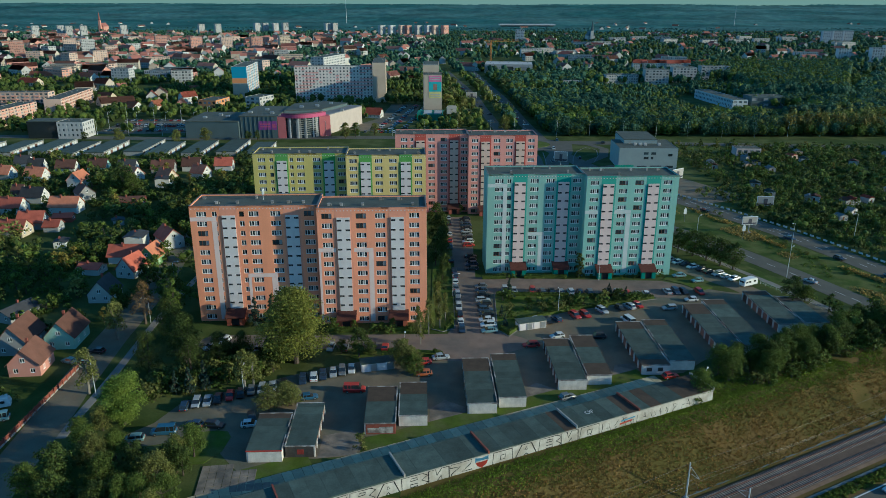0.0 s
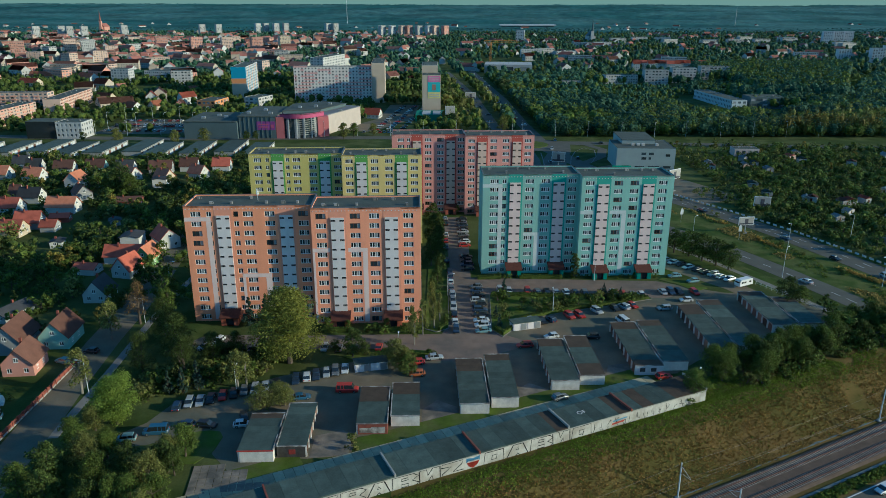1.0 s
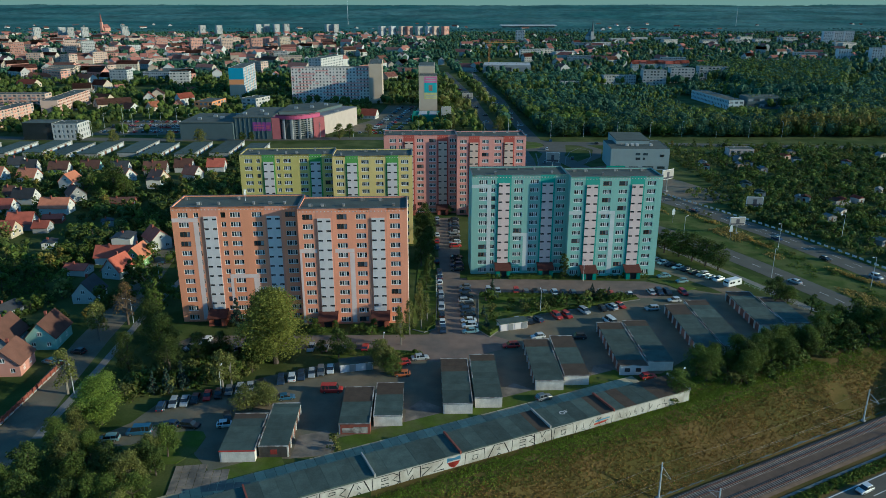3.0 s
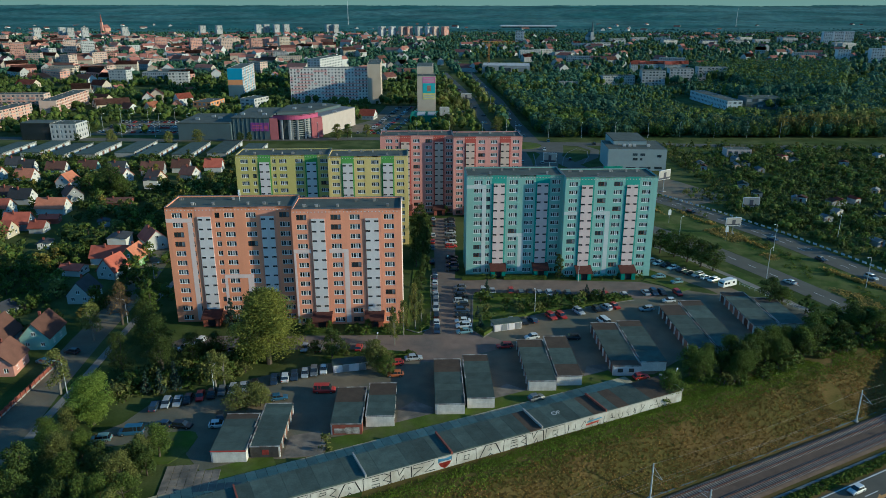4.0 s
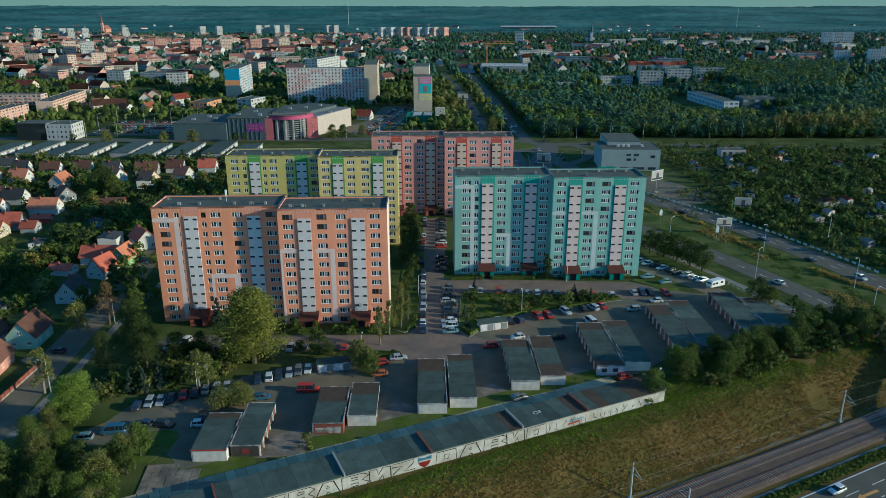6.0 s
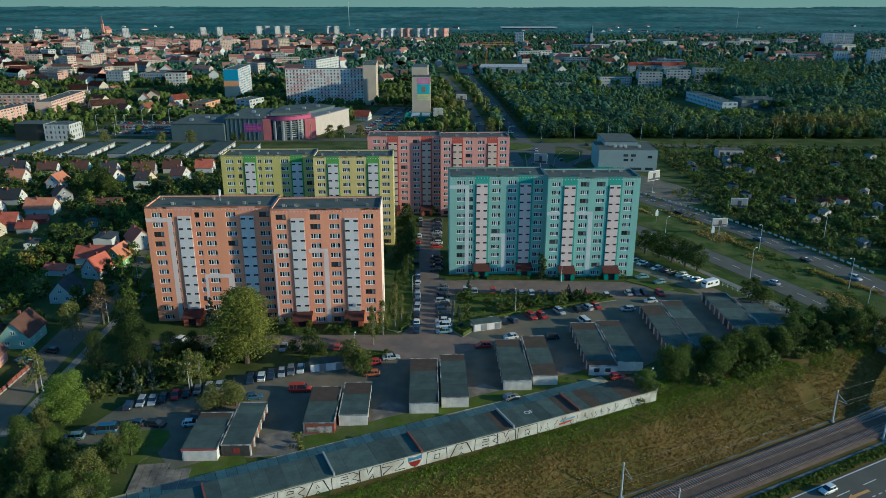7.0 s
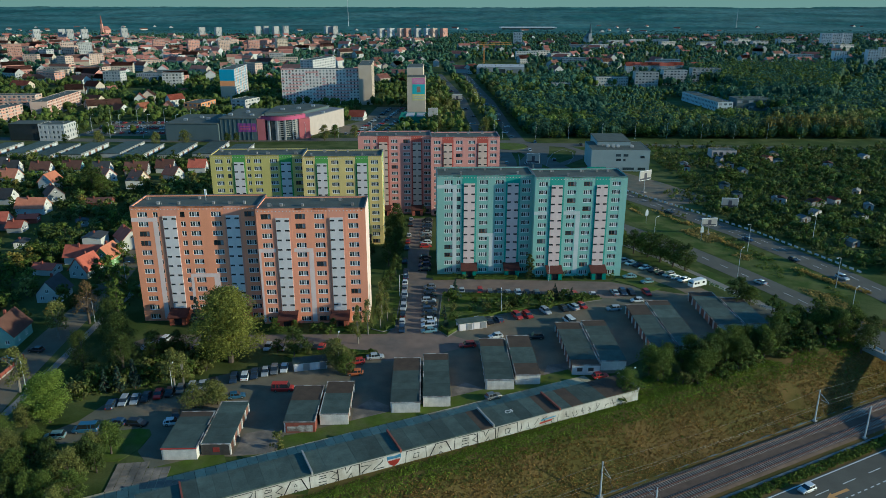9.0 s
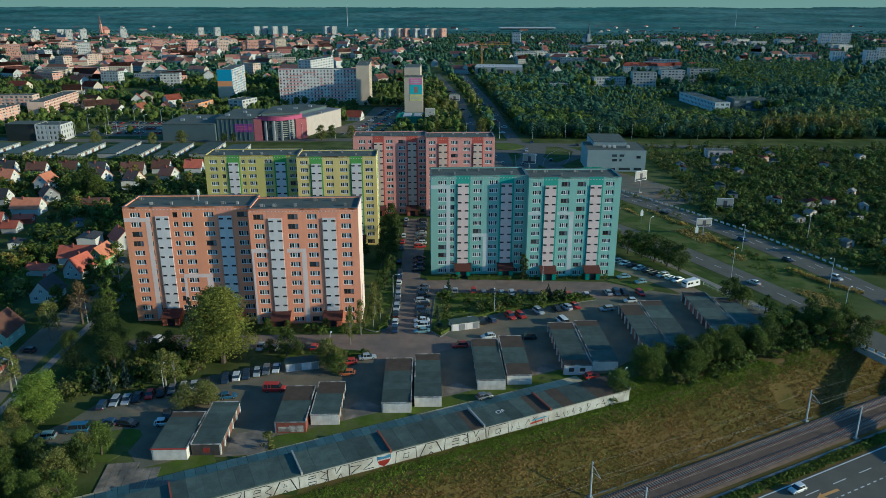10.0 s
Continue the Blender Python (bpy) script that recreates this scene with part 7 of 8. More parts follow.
for x, y, c in ((-452, 1326, C_ROSE), (-398, 1327, C_TAN), (-345, 1328, C_ROSE), (-306, 1377, C_CREAM), (-520, 1340, C_ROSE), (-640, 1250, C_TAN), (-690, 1180, C_ROSE), (-600, 1230, C_WHITE)):
    far_block(x, y, 28, 20, 14, 26, 10, 7, c, "distant ten-storey block in warm paint")
for i in range(8):
    far_block(-165 + i * 22 + (i % 3) * 3, 1875, 38, 15, 12, 30, 10, 4, (C_WHITE, C_PALE, C_TAN, C_ROSE)[i % 4], "distant white tower block")
for x, y in ((-980, 1780), (-930, 1800), (-900, 1780), (-870, 1790), (-800, 1850), (-640, 1950), (-520, 2050), (-500, 2060), (-470, 2050), (-450, 2080), (-330, 2060), (-310, 2060), (-600, 1960)):
    far_block(x, y, 38, 15, 12, 30, 10, 4, (C_WHITE, C_CREAM, C_WHITE, C_TAN)[x % 4], "distant white tower block")
for i in range(95):
    y = rr.uniform(760, 1750)
    x = -rr.uniform(0.12, 0.66) * y
    if rr.random() < 0.55:
        far_house(x, y, rr.choice((60, 130, 100, 85)), rr.choice(("old_red", "old_orange", "old_red", "brown")), rr.choice(("old_white", "old_cream", "pink")), 11, 26, 10.2, 4.2)
    elif rr.random() < 0.4:
        far_block(x, y, rr.choice((-30, 40, 10, -5)), 34, 12, 13, 4, 12, rr.choice((C_WHITE, C_CREAM, C_ROSE, C_TAN)), "four-storey town building with plaster facade")
    else:
        far_block(x, y, rr.choice((-30, 40, 10, -5)), 20, 13, 16, 5, 6, rr.choice((C_WHITE, C_TAN, C_ROSE)), "five-storey town house with plaster facade")
for i in range(24):
    y = rr.uniform(1000, 1700)
    x = rr.uniform(0.05, 0.6) * y
    far_block(x, y, rr.choice((-10, 5, 20)), 34, 12, 13, 4, 12, C_WHITE, "four-storey white town building")
for x, y, h in ((147, 1621, 29), (790, 1590, 28.5), (818, 1600, 28.5), (845, 1610, 28.5), (640, 1130, 21), (665, 1140, 24), (690, 1150, 24), (600, 1150, 18), (720, 1160, 24)):
    far_block(x, y, -8, 18, 14, h, 9, 5, C_PALE if h != 24 else C_WHITE, "distant pale tower block")


def church(x, y, h, wm, rm):
    root = thing("church", pose(x, y, 0), "distant church with a tall pointed spire", "church", "churches")
    part("nave", box(-8, 8, 0, 34, 0, 16, wm, "nave"), root)
    bm = bmesh.new()
    add_poly(bm, ((-8.5, -0.5, 16), (0, -0.5, 26), (0, 34.5, 26), (-8.5, 34.5, 16))[::-1])
    add_poly(bm, ((8.5, -0.5, 16), (8.5, 34.5, 16), (0, 34.5, 26), (0, -0.5, 26)))
    add_poly(bm, ((-8, 0, 16), (8, 0, 16), (0, 0, 25.4)))
    part("nave_roof", mesh_of("nave_roof", bm, rm), root)
    part("tower", box(-3, 3, -6, 0, 0, h * 0.55, wm, "tower"), root)
    bm = bmesh.new()
    add_tube(bm, (0, -3, h * 0.55), (0, -3, h), 3.3, 0.1, 8)
    part("spire", mesh_of("spire", bm, rm), root)


church(-1000, 2180, 60, C_ROSE, ROOFS["old_red"])
church(314, 1640, 48, C_WHITE, C_GREY)
crane = thing("tower_crane", pose(60, 1020, 0, 0, 0, 4), "orange tower crane over the far roofs", "crane")
M_CRANE = mat("crane_orange", (0.55, 0.25, 0.07), var=0.1)
bm = bmesh.new()
for sx in (-0.8, 0.8):
    for sy in (-0.8, 0.8):
        add_tube(bm, (sx, sy, 0), (sx, sy, 34), 0.2, 0.2, 4)
for k in range(11):
    add_tube(bm, (-0.8, -0.8, k * 3), (0.8, -0.8, k * 3 + 3), 0.14, 0.14, 4)
part("mast", mesh_of("mast", bm, M_CRANE), crane)
bm = bmesh.new()
for z in (34, 36):
    add_tube(bm, (-9, 0, z), (38, 0, z + (0 if z == 34 else 0.5)), 0.3, 0.25, 4)
for k in range(16):
    add_tube(bm, (-9 + k * 2.9, 0, 34), (-7.5 + k * 2.9, 0, 36), 0.14, 0.14, 4)
part("jib", mesh_of("jib", bm, M_CRANE), crane)
part("counterweight", box(-9.5, -6.5, -1, 1, 32, 34.5, M_CONCRETE, "counterweight"), crane)
root = thing("stadium_roof", pose(245, 2600, 0), "distant wide pale hall roof", "hall")
part("hall", box(-60, 120, 0, 60, 0, 9.5, C_GREY, "hall"), root)
part("roof", box(-66, 126, -4, 64, 9.5, 12.5, C_PALE, "roof"), root)
for x, y in ((-385, 2900), (1020, 2700)):
    m_ = thing("chimney_stack", pose(x, y, ground_z(x, y)), "thin distant pale mast", "mast", "distant masts")
    bm = bmesh.new()
    add_tube(bm, (0, 0, 0), (0, 0, 110 if x < 0 else 70), 0.9, 0.4, 8)
    part("shaft", mesh_of("shaft", bm, M_MAST), m_)

# ---- gardens and woods ----
def clear(x, y):
    if any((x - a) ** 2 + (y - b) ** 2 < c * c for a, b, c in KEEP):
        return False
    return True


rr = random.Random(51)
n = 0
while n < 280:
    x, y = rr.uniform(-300, -89), rr.uniform(128, 402)
    if x < -0.62 * y - 20 or not clear(x, y) or (-93 < x < -78):
        continue
    n += 1
    tag = rr.choice(("mid", "middark", "middark", "mid", "midyel", "fruit", "middark"))
    if x > -125 and y < 240 and n % 2:
        tree(tag, x, y, rr.uniform(3.5, 8), rr=rr)
    else:
        grow(tag, x, y, rr.uniform(3.0, 8.0), rr)
for i in range(60):
    x, y = rr.uniform(-88, -72), rr.uniform(200, 400)
    grow(rr.choice(("mid", "middark")), x + (4 if x > -80 else -8), y, rr.uniform(5, 9), rr)
for i in range(40):
    grow(rr.choice(("mid", "middark")), rr.uniform(-68, -10), rr.uniform(206, 250), rr.uniform(5, 9), rr)
for i in range(150):
    x, y = rr.uniform(-132, -93), rr.uniform(138, 245)
    if clear(x, y):
        grow(rr.choice(("mid", "middark", "bush", "middark", "bush")), x, y, rr.uniform(1.5, 5.5), rr)
# allotments
for i in range(100):
    x = rr.uniform(140, 400)
    y = rr.uniform(225, 430)
    if x < 172 - (y - 225) * 0.36 + 6:
        continue
    KEEP.append((x, y - 2, 5.0))
    root = thing("garden_shed", pose(x, y, 0, 0, 0, rr.uniform(-40, 40)), "small pale garden shed with a low roof", "shed", "garden sheds")
    w, l, h = rr.uniform(3, 5.4), rr.uniform(3, 4.6), rr.uniform(2.1, 2.6)
    part("wall", box(-w / 2, w / 2, 0, l, 0, h, rr.choice((C_WHITE, C_WHITE, C_TAN, WALLS["grey"])), "wall"), root)
    bm = bmesh.new()
    k = 0.3
    for s in (-1, 1):
        q = [(s * (w / 2 + k), -k, h - 0.05), (s * (w / 2 + k), l + k, h - 0.05), (0, l + k, h + 0.9), (0, -k, h + 0.9)]
        add_poly(bm, q if s > 0 else q[::-1])
    add_poly(bm, ((-w / 2, 0, h), (w / 2, 0, h), (0, 0, h + 0.85)))
    bmesh.ops.solidify(bm, geom=bm.faces[:], thickness=0.06)
    part("roof", mesh_of("roof", bm, rr.choice((M_METAL, ROOFS["brown"], ROOFS["red"], M_FELT, C_WHITE))), root)
    part("door", box(-0.45, 0.45, -0.06, 0.0, 0, 1.9, M_BROWN, "door"), root)
n = 0
while n < 400:
    y = math.sqrt(rr.uniform(180 ** 2, 452 ** 2))
    x = rr.uniform(100, 0.70 * y + 40)
    if x < 166 - (y - 225) * 0.45 + 3 or (y > 340 and x < 135) or not clear(x, y):
        continue
    n += 1
    grow(rr.choice(("mid", "middark", "fruit", "middark", "mid", "middark", "bush", "midyel" if rr.random() < 0.25 else "mid")), x, y, rr.uniform(1.8, 5.5), rr)
for leaf, sd in (("green", 1), ("dark", 2), ("olive", 3)):
    pts = []
    while len(pts) < 1000:
        y = math.sqrt(rr.uniform(180 ** 2, 455 ** 2))
        x = rr.uniform(100, 0.70 * y + 40)
        if x < 164 - (y - 225) * 0.45 + 1 or (y > 340 and x < 135) or not clear(x, y):
            continue
        h = rr.uniform(1.0, 3.4)
        pts.append((x, y, h * 0.15, h))
    tufts("allotment_growth", "low mixed growth of the allotment gardens", pts, 0.32, LEAF[leaf], 16, sd, 0.6, 0.55)
for i in range(24):
    y = rr.uniform(225, 330)
    grow(rr.choice(("bush", "bushy")), 113.5 - (y - 225) * 0.30 + rr.uniform(-1.5, 1.5) + 22, y, rr.uniform(0.8, 1.8), rr)
for tag, name, label in (("mid", "garden_trees", "green garden trees and orchard crowns"), ("middark", "garden_trees", "dark green garden trees and hedges"), ("midyel", "garden_trees", "yellowing garden trees in autumn"),
                         ("fruit", "orchard_trees", "low olive orchard trees"), ("bush", "shrubs", "low green shrubs and hedges"), ("bushy", "shrubs", "low yellow-green shrubs and weeds")):
    join_growth(tag, name, label)


def crown_shell(rs, nu=9, nv=5):
    """An uneven closed crown form of one unit height, broad and lobed, for distant trees."""
    v = [(rs.uniform(-0.08, 0.08), rs.uniform(-0.08, 0.08), 1.0 + rs.uniform(-0.06, 0.04))]
    lobe = rs.uniform(0, 6.28)
    for j in range(1, nv):
        f = math.pi * j / nv
        ring = math.sin(f) ** 0.6
        for i in range(nu):
            a = 2 * math.pi * (i + 0.5 * (j % 2)) / nu
            q = rs.uniform(0.72, 1.05) * (1 + 0.16 * math.cos(3 * a + lobe + j))
            v.append((0.47 * ring * q * math.cos(a), 0.47 * ring * q * math.sin(a), 0.53 + 0.45 * math.cos(f) * rs.uniform(0.75, 1.15)))
    v.append((0, 0, 0.03))
    fc = [(0, 1 + i, 1 + (i + 1) % nu) for i in range(nu)]
    for j in range(nv - 2):
        o = 1 + j * nu
        fc += [(o + i, o + nu + i, o + nu + (i + 1) % nu, o + (i + 1) % nu) for i in range(nu)]
    o = 1 + (nv - 2) * nu
    fc += [(o + (i + 1) % nu, o + i, len(v) - 1) for i in range(nu)]
    return np.array(v), fc


def wood(name, label, n, xf, yr, hr, leaf, per, size, seed, gap=-0.2, dens=0.01, stretch=1.0, wide=(0.7, 1.05), core=0.66, only=None):
    """Many far tree crowns as one mass with gaps."""
    r2 = random.Random(seed)
    rs = np.random.RandomState(seed)
    pts = []
    tries = 0
    while len(pts) < n and tries < n * 6:
        tries += 1
        y = math.sqrt(r2.uniform(yr[0] ** 2, yr[1] ** 2))
        x = r2.uniform(xf[0], xf[1]) * y
        if noise.noise((x * dens / stretch, y * dens, seed)) < gap or not clear_far(x, y) or only and not only(x, y):
            continue
        pts.append((x, y, ground_z(x, y), r2.uniform(*hr) * (0.55 if low_growth(x, y) else 1), r2.uniform(*wide)))
    shells = [crown_shell(rs, 7 if yr[0] < 800 else 6, 4) for _ in range(8)]
    V, F, k = [], [], 0
    for i, (x, y, z, h, w) in enumerate(pts):
        v, f = shells[i % 8]
        v = v * core + np.array((0, 0, 0.5 * (1 - core)))
        a = i * 2.4
        c, s = math.cos(a) * w, math.sin(a) * w
        V.append(np.stack([(v[:, 0] * c - v[:, 1] * s) * h + x, (v[:, 0] * s + v[:, 1] * c) * h + y, v[:, 2] * h + z], axis=1))
        F += [tuple(q + k for q in t) for t in f]
        k += len(v)
    V = np.concatenate(V)
    if per:
        P = np.array(pts)
        i = np.repeat(np.arange(len(P)), per)
        d = rs.normal(0, 1, (len(i), 3))
        d /= np.linalg.norm(d, axis=1)[:, None]
        h = P[i, 3:4]
        c = P[i, :3] + np.concatenate([d[:, :2] * 0.43 * P[i, 4:5], 0.55 + d[:, 2:] * 0.43], axis=1) * h * rs.uniform(0.72, 1.06, (len(i), 1))
        q = leaf_quads(c, d, size, rs).reshape(-1, 4, 3)
        q = (c[:, None, :] + (q - c[:, None, :]) * h[:, None, :]).reshape(-1, 3)
        F += (np.arange(len(q)).reshape(-1, 4) + k).tolist()
        V = np.concatenate([V, q])
    return tagged(new(name, mesh_from(name, V.tolist(), F, leaf)), label, "vegetation", kind="stuff")


GRID = {}
for a, b, c in KEEP:
    GRID.setdefault((int(a // 20), int(b // 20)), []).append((a, b, c))


# lower crowns here keep the flats and school in the camera's view
def low_growth(x, y):
    return 150 < x < 262 and 560 < y < 690 or 150 < x < 300 and 690 <= y < 800


def clear_far(x, y):
    if y < 500 and 0 < x < 0.15 * y:
        return False
    if y > 2100:
        return True
    if y < 1150 and (abs(x - 57.5 + max(0, y - 560) * 0.062) < 9 or abs(x - 36.5 + max(0, y - 540) * 0.083) < 8) or abs(y - 470) < 9:
        return False
    if -137 < x < -48 and 648 < y < 735 or -172 < x < -55 and 466 < y < 555 or -20 < x < 0 and 540 < y < 645 or -202 < x < -180 and 672 < y < 750 or -175 < x < -150 and 605 < y < 640 or -208 < x < -185 and 590 < y < 630 or 40 < x < 125 and y < 478 or -60 < x < -20 and y < 640 or -240 < x < -170 and 490 < y < 550:
        return False
    for i in (-1, 0, 1):
        for j in (-1, 0, 1):
            for a, b, c in GRID.get((int(x // 20) + i, int(y // 20) + j), ()):
                if (x - a) ** 2 + (y - b) ** 2 < c * c:
                    return False
    return True


wood("woodland", "dense green woodland", 1900, (0.08, 0.72), (500, 660), (6, 13), LEAF["green"], 36, 0.12, 11, -0.3, 0.012)
wood("woodland", "dark green woodland", 1700, (0.08, 0.72), (500, 660), (6, 14), LEAF["wood"], 36, 0.12, 12, -0.3, 0.012)
wood("woodland", "leafy front row of the wood", 210, (0.12, 0.72), (484, 510), (7, 13), LEAF["wood"], 190, 0.08, 51, -0.6, 0.02, core=0.5)
wood("woodland", "green front row of the wood", 190, (0.12, 0.72), (484, 510), (5, 12), LEAF["green"], 190, 0.08, 52, -0.6, 0.02, core=0.5)
wood("woodland", "green woodland behind the first trees", 1500, (0.07, 0.72), (660, 860), (7, 13), LEAF["green"], 24, 0.12, 41, -0.3, 0.012)
wood("woodland", "dark woodland behind the first trees", 1600, (0.07, 0.72), (660, 860), (7, 14), LEAF["wood"], 24, 0.12, 42, -0.3, 0.012)
wood("woodland", "tall dense dark woodland", 1500, (0.33, 0.54), (650, 980), (13, 20), LEAF["wood"], 40, 0.1, 29, -0.8, 0.012, wide=(0.55, 0.75))
# tallest crowns get lighter leaves, so the sun on top is painted in
wood("woodland", "sunlit green crowns on the tall woodland", 420, (0.34, 0.54), (680, 980), (17, 21), LEAF["green"], 40, 0.1, 43, -0.5, 0.012, wide=(0.5, 0.7))
wood("woodland", "yellowing trees at the wood's edge", 170, (0.28, 0.62), (492, 580), (9, 14), LEAF["olive"], 90, 0.08, 13, -0.1, 0.02, wide=(0.5, 0.7))
wood("woodland", "golden autumn trees at the wood's edge", 46, (0.46, 0.60), (486, 506), (11, 17), LEAF["yellow"], 120, 0.07, 23, -0.9, 0.02, wide=(0.35, 0.5))
wood("avenue_trees", "leafy trees along the avenue", 190, (0.0, 0.115), (488, 900), (6, 12), LEAF["green"], 60, 0.085, 44, -0.45, 0.02)
wood("avenue_trees", "yellow-green trees along the avenue", 130, (0.0, 0.12), (488, 800), (6, 12), LEAF["olive"], 60, 0.085, 45, -0.35, 0.02)
wood("town_trees", "green trees between the houses", 1700, (-0.68, 0.0), (486, 900), (5, 10), LEAF["green"], 20, 0.125, 14, -0.2, 0.015)
wood("town_trees", "dark trees between the houses", 1500, (-0.68, 0.0), (486, 900), (5, 11), LEAF["dark"], 20, 0.125, 15, -0.2, 0.015)
wood("town_trees", "dark trees of the far town", 6200, (-0.68, 0.05), (850, 2150), (8, 14), LEAF["wood"], 4, 0.13, 16, -0.12, 0.008)
wood("woodland", "far green woodland", 4400, (0.0, 0.7), (830, 2150), (9, 14), LEAF["wood"], 5, 0.13, 17, -0.5, 0.006)
wood("woodland", "far lighter green woodland", 2200, (0.0, 0.7), (830, 2100), (8, 13), LEAF["green"], 5, 0.13, 18, -0.3, 0.006)


def beyond_rail(x, y):
    return x > max(118, 158.5 - (y - 225) * 0.49) + 3 and not (y > 340 and x < 135)


# hedges and shrubs of the house gardens and the allotments
wood("garden_hedges", "dense dark garden hedges and shrubs", 900, (-0.72, -0.24), (240, 404), (2.5, 6.5), LEAF["dark"], 52, 0.15, 31, -0.6, 0.05, wide=(0.9, 1.4), core=0.55)
wood("garden_hedges", "dense green garden hedges and shrubs", 420, (-0.72, -0.24), (200, 404), (2.5, 6.0), LEAF["green"], 52, 0.15, 32, -0.2, 0.05, wide=(0.9, 1.4), core=0.55)
wood("allotment_shrubs", "dense dark shrubs of the allotment gardens", 620, (0.42, 0.74), (225, 440), (2.0, 5.0), LEAF["dark"], 54, 0.15, 33, -0.5, 0.05, wide=(0.9, 1.4), core=0.55, only=beyond_rail)
wood("allotment_shrubs", "dense green shrubs of the allotment gardens", 700, (0.42, 0.74), (225, 440), (1.8, 5.0), LEAF["green"], 54, 0.15, 34, -0.4, 0.05, wide=(0.9, 1.4), core=0.55, only=beyond_rail)
tagged(new("meadow_strip", strip_mesh("meadow_strip", [(130, 446), (270, 436), (460, 420)], 14, 0.03, M_LAWN)), "mown grass strip beside the cross road", "lawn", kind="structure")


def canopy_sheet():
    """The closed roof of the far forest, on which single crowns stand out."""
    nx, ny = 330, 110
    V = []
    rs = np.random.RandomState(4)
    for j in range(ny + 1):
        y = 2050 * (4880 / 2050) ** (j / ny)
        for i in range(nx + 1):
            x = (-0.76 + 1.52 * i / nx) * y
            V.append((x, y, ground_z(x, y) + min(4.6, j * 0.8 - 0.6) + 2.2 * noise.noise((x * 0.02, y * 0.01, 3.0)) + 3.0 * noise.noise((x * 0.0015, y * 0.005, 8.0)) + rs.uniform(-1.7, 1.7) * min(1.6, y / 2600)))
    F = [(j * (nx + 1) + i, j * (nx + 1) + i + 1, (j + 1) * (nx + 1) + i + 1, (j + 1) * (nx + 1) + i) for j in range(ny) for i in range(nx)]
    # blue-green base colours carry the distance haze over the forest
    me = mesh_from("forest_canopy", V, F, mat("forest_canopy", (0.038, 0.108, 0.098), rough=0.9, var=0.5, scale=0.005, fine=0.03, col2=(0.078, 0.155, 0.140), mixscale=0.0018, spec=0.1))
    me.polygons.foreach_set("use_smooth", [True] * len(me.polygons))
    return me


# added board behind everything, glowing in the colour of low hazy sky
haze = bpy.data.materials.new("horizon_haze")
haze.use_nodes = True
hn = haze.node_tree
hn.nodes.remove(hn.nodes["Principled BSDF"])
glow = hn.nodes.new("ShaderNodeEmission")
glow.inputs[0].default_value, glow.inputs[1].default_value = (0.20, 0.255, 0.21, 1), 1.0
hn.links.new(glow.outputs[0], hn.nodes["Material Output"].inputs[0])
tagged(new("backdrop", box(-4200, 4200, 4930, 4932, 20, 180, haze, "backdrop")), "glowing grey-teal board standing in for hazy sky over the horizon", "sky", kind="structure")
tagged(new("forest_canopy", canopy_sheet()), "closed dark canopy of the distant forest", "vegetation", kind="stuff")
# leaf colour tinted blue for haze, like the canopy
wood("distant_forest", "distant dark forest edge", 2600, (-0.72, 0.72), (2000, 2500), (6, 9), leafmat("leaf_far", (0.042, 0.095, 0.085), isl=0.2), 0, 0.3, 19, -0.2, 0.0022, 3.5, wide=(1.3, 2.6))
far_roofs("far_settlement", "scattered pale houses near the horizon", 170, (-0.7, 0.7), (2300, 4500), WALLS["white"], "brown", 9, (4, 9))
rr = random.Random(81)
for x, y, t, h in ((-207, 456, "near_olive", 9), (-171, 457, "near_olive", 8), (-153, 458, "near_olive", 9), (-128, 466, "neardark", 6), (-122, 467, "neardark", 6), (-66, 474, "near_olive", 10), (-60, 480, "near", 9), (-48, 486, "near_olive", 8), (-232, 462, "neardark", 6), (40, 500, "near_olive", 11), (44, 512, "near", 10), (8, 505, "near_olive", 9)):
    tree(t, x, y, h, rr=rr)

# full car parks of the middle distance
rr = random.Random(91)
V, F, M = [], [], []
cols = [mat("car_paint_" + c, CAR_COL[c]) for c in ("white", "silver", "grey", "black", "red", "blue")]
spots = [(-238 + i * 2.9, 500 + j * 13 + (j % 2) * 6) for i in range(24) for j in range(4)] + [(-48 + (j % 3) * 9 + j * 0.3, 508 + j * 2.8) for j in range(44)] + [(-58 + i * 2.8, 497) for i in range(14)]
spots += [(63, 412), (77, 411), (72, 468), (84, 486), (58, 486), (66, 440), (46, 420), (49, 402), (75, 446), (33, 560), (18, 600), (30, 640), (34, 700), (15, 690), (60, 400), (100, 459), (180, 455)] + [(55 - max(0, y - 560) * 0.062 + o, y) for y, o in ((505, 0), (530, 3), (560, -2), (590, 2), (640, 3), (655, -1), (700, 2), (735, 0), (780, 3), (850, 1), (900, -2))] + [(36 - max(0, y - 540) * 0.083 + o, y) for y, o in ((500, 1), (545, -2), (580, 2), (625, 0), (690, 2), (760, -1))]
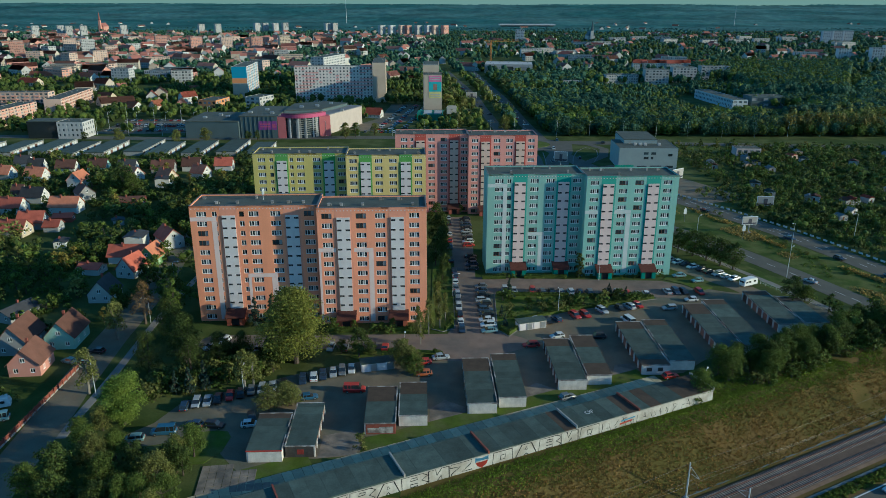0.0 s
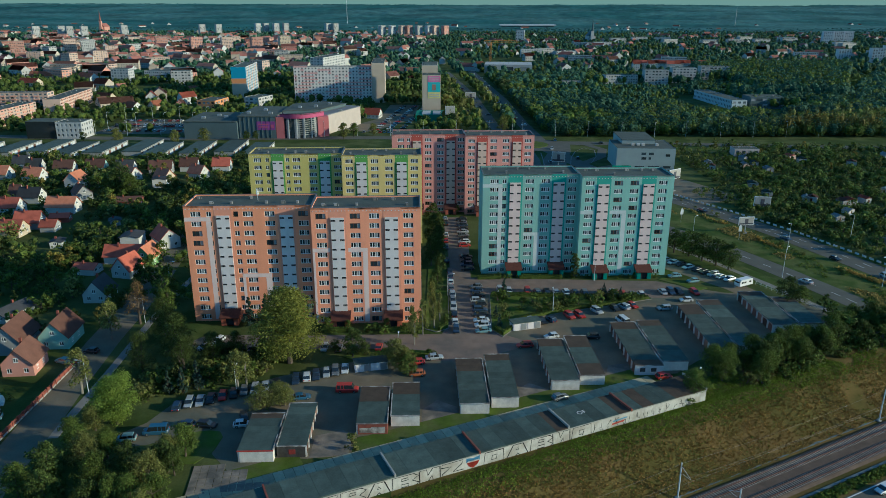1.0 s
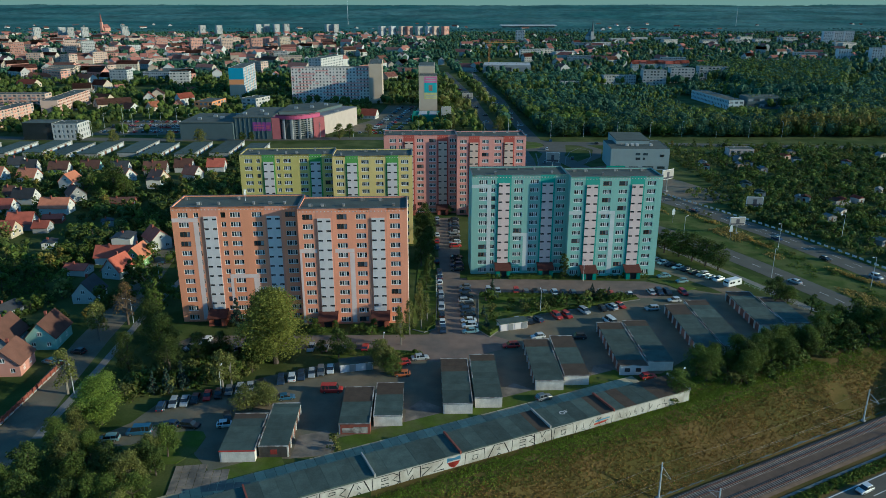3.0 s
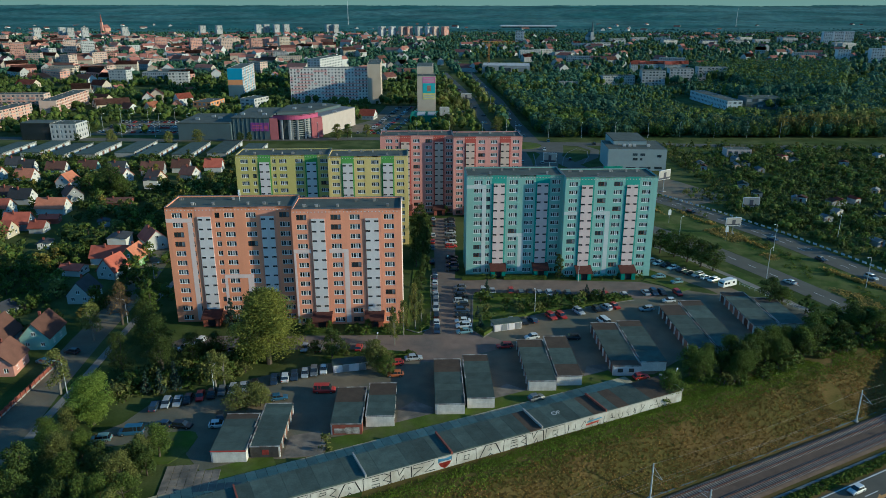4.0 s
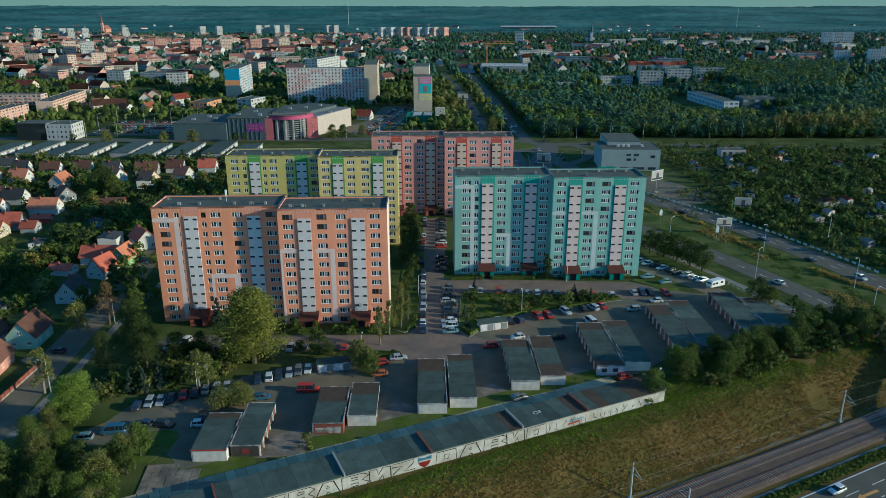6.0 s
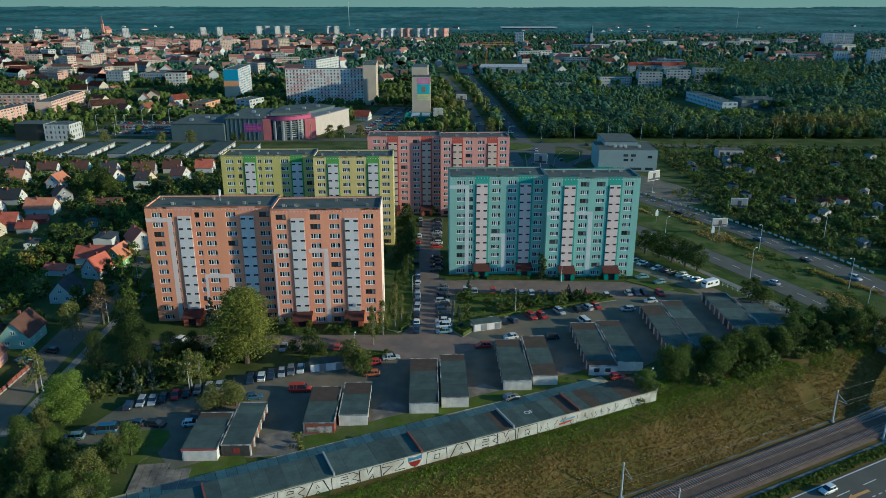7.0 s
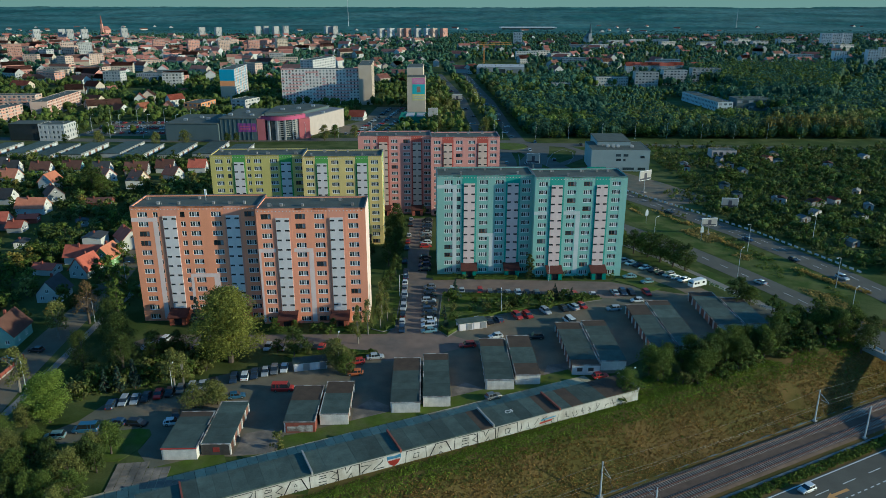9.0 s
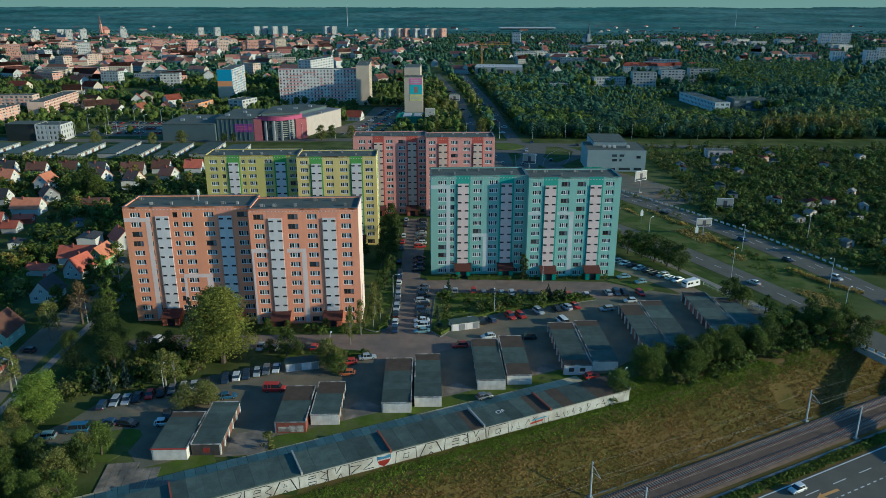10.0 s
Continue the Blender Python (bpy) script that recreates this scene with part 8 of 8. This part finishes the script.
for x, y in spots:
    if rr.random() < 0.22:
        continue
    a, k, ci = rr.uniform(-0.06, 0.06) + (1.57 if x > -60 and y > 500 else 0), len(V), rr.randrange(6)
    c, s = math.cos(a), math.sin(a)
    for w, l0, l1, z in ((0.85, -2.1, 2.1, 0.2), (0.88, -2.15, 2.15, 0.85), (0.8, -1.7, 1.0, 0.86), (0.66, -1.2, 0.45, 1.45)):
        for px, py in ((-w, l0), (w, l0), (w, l1), (-w, l1)):
            V.append((x + px * c - py * s, y + px * s + py * c, z + 0.05))
    for b, m in ((0, ci), (8, 6)):
        for i in range(4):
            F.append([k + b + i, k + b + (i + 1) % 4, k + b + 4 + (i + 1) % 4, k + b + 4 + i])
            M.append(m)
        F.append([k + b + 4 + i for i in range(4)])
        M.append(ci)
tagged(new("far_cars", mesh_from("far_cars", V, F, *cols, M_CARGLASS, idx=M)), "many cars parked in distant car parks", "cars", kind="stuff")

# patterns that only served the masses above
for rows in TREES.values():
    for root, h, used in rows:
        if not used:
            for c in list(root.children):
                bpy.data.objects.remove(c)
            bpy.data.objects.remove(root)

# ---- street lamps, signs, fences ----
def street_lamp(x, y, h, yaw, arm=1.6):
    root = thing("street_lamp", pose(x, y, ground_z(x, y), 0, 0, yaw), "grey steel street lamp with a curved arm", "street lamp", "street lamps")
    bm = bmesh.new()
    add_tube(bm, (0, 0, 0), (0, 0, h), 0.1, 0.06, 8)
    part("pole", mesh_of("pole", bm, M_MAST), root)
    bm = bmesh.new()
    add_tube(bm, (0, 0, h), (arm * 0.5, 0, h + 0.35), 0.05, 0.045, 6)
    add_tube(bm, (arm * 0.5, 0, h + 0.35), (arm, 0, h + 0.4), 0.045, 0.04, 6)
    part("arm", mesh_of("arm", bm, M_MAST), root)
    part("lamp_head", box(arm - 0.1, arm + 0.6, -0.16, 0.16, h + 0.33, h + 0.48, M_WHITE, "lamp_head", 0.03), root, "pale lamp head")


for x, y, h, yaw in ((-79.5, 146, 8, 170), (-45.5, 146, 6.5, 90), (-9.5, 162, 7, 90), (2.7, 205, 7, 0), (33, 192, 7, 90), (50, 218.7, 6, 90), (60.5, 149, 4.5, 60),
                     (112, 222, 10, 45), (126, 250, 10, 220), (131, 188, 10, 40), (94, 258, 10, 45), (155, 262, 10, 200), (-82, 185, 7, 180), (-86, 215, 7, 0), (140, 214, 10, 210), (76, 300, 10, 40)):
    street_lamp(x, y, h, yaw)
rr = random.Random(61)
for i in range(26):
    street_lamp(-300 + i * 22, 484 + rr.uniform(-2, 2), 10, rr.choice((90, 270)))
for i in range(10):
    street_lamp(47 - i * 1.6, 500 + i * 40, 10, rr.choice((0, 180)), 2.5)
for i in range(8):
    street_lamp(-235 + (i % 4) * 20, 505 + (i // 4) * 30, 12, 45)


def billboard(x, y, yaw, w, h, leg, cols):
    root = thing("billboard", pose(x, y, 0, 0, 0, yaw), "roadside billboard with a pale printed panel", "billboard", "billboards")
    part("panel", box(-w / 2, w / 2, -0.15, 0.15, leg, leg + h, M_WHITE, "panel"), root)
    part("poster", box(-w / 2 + 0.15, w / 2 - 0.15, -0.19, -0.155, leg + 0.15, leg + h - 0.15, cols[0], "poster"), root, "pale poster")
    part("poster_figure", box(-w * 0.1, w * 0.12, -0.23, -0.195, leg + 0.3, leg + h * 0.75, cols[1], "poster_figure"), root)
    part("poster_bar", box(-w / 2 + 0.3, w / 2 - 0.3, -0.23, -0.195, leg + 0.2, leg + h * 0.24, cols[1], "poster_bar"), root)
    bm = bmesh.new()
    add_tube(bm, (0, 0.1, 0), (0, 0.1, leg), 0.22, 0.2, 8)
    part("post", mesh_of("post", bm, M_METAL), root)
    part("base", box(-0.9, 0.9, -0.8, 0.8, 0, 0.35, M_CONCRETE, "base"), root)


P1, P2 = mat("poster_pale", (0.36, 0.34, 0.32), var=0.2), mat("poster_dark", (0.08, 0.08, 0.1), var=0.2)
billboard(118.5, 270.5, 8, 6.2, 3.2, 3.4, (P1, P2))
billboard(139, 305, -5, 7.0, 4.2, 1.5, (P1, P2))
billboard(62, 385, -12, 7, 5.2, 4.0, (P1, P2))
billboard(110, 337, 35, 8, 4.6, 6, (P1, P2))
billboard(22, 640, 0, 9, 5, 6, (P1, P2))
billboard(4, 530, 5, 7, 6, 8, (P1, P1))
for x, y, a in ((81, 290, 0), (98, 285, 5), (113, 262, 0)):
    s = thing("road_sign", pose(x, y, 0, 0, 0, a), "white house-shaped road sign on a post", "road sign", "road signs")
    bm = bmesh.new()
    add_tube(bm, (0, 0, 0), (0, 0, 5.2), 0.07, 0.07, 6)
    part("post", mesh_of("post", bm, M_METAL), s)
    bm = bmesh.new()
    loft(bm, [[(px, yy, pz) for px, pz in ((-0.6, 3.4), (0.6, 3.4), (0.6, 5.2), (0, 6.2), (-0.6, 5.2))] for yy in (-0.1, -0.16)])
    part("plate", mesh_of("plate", bm, M_WHITE), s)
s = thing("road_sign", pose(121, 184, 0, 0, 0, 8), "pair of white road sign plates", "road sign", "road signs")
for k in (0, 1):
    part("plate", box(-1.0 + k, -0.1 + k, -0.05, 0.0, 2.0, 3.6, M_WHITE, "plate"), s)
part("post", box(-0.08, 0.08, 0.01, 0.12, 0, 3.6, M_METAL, "post"), s)
# red-brown fence by the western street
fence = thing("fence", pose(-88.8, 118, 0, 0, 0, 90.5), "red-brown slatted garden fence on a low wall", "fence", "fences")
part("plinth", box(0, 44, -0.12, 0.12, 0, 0.35, M_CONCRETE, "plinth"), fence)
for i in range(23):
    part("post", box(i * 2 - 0.12, i * 2 + 0.12, -0.16, 0.16, 0, 1.5, M_BRICK, "post"), fence)
board = box(0.15, 1.85, -0.03, 0.03, 0.42, 1.35, M_BRICK, "fence_panel")
for i in range(22):
    part("fence_panel", board, fence, "", pose(i * 2, 0, 0))
# thin railing at the footpath
rl = thing("railing", pose(101, 216, 0, 0, 0, -63), "pale metal railing along the footpath", "railing")
for i in range(12):
    part("post", box(i * 2 - 0.04, i * 2 + 0.04, -0.04, 0.04, 0, 1.1, M_MAST, "post"), rl)
for z in (0.55, 1.05):
    part("bar", box(0, 22, -0.03, 0.03, z, z + 0.06, M_MAST, "bar"), rl)
# rooftop mast of the salmon block
am = thing("roof_antenna", pose(-50, 194, BLOCK_H - 0.35), "white antenna mast on the block's roof", "antenna")
bm = bmesh.new()
add_tube(bm, (0, 0, 0), (0, 0, 3.4), 0.08, 0.05, 6)
part("pole", mesh_of("pole", bm, M_MAST), am)
for k, a in ((0, 20), (1, 140), (2, 260)):
    part("panel_antenna", box(0.15, 0.35, -0.12, 0.12, 1.6, 3.2, M_WHITE, "panel_antenna"), am, "", pose(0, 0, 0, 0, 0, a))
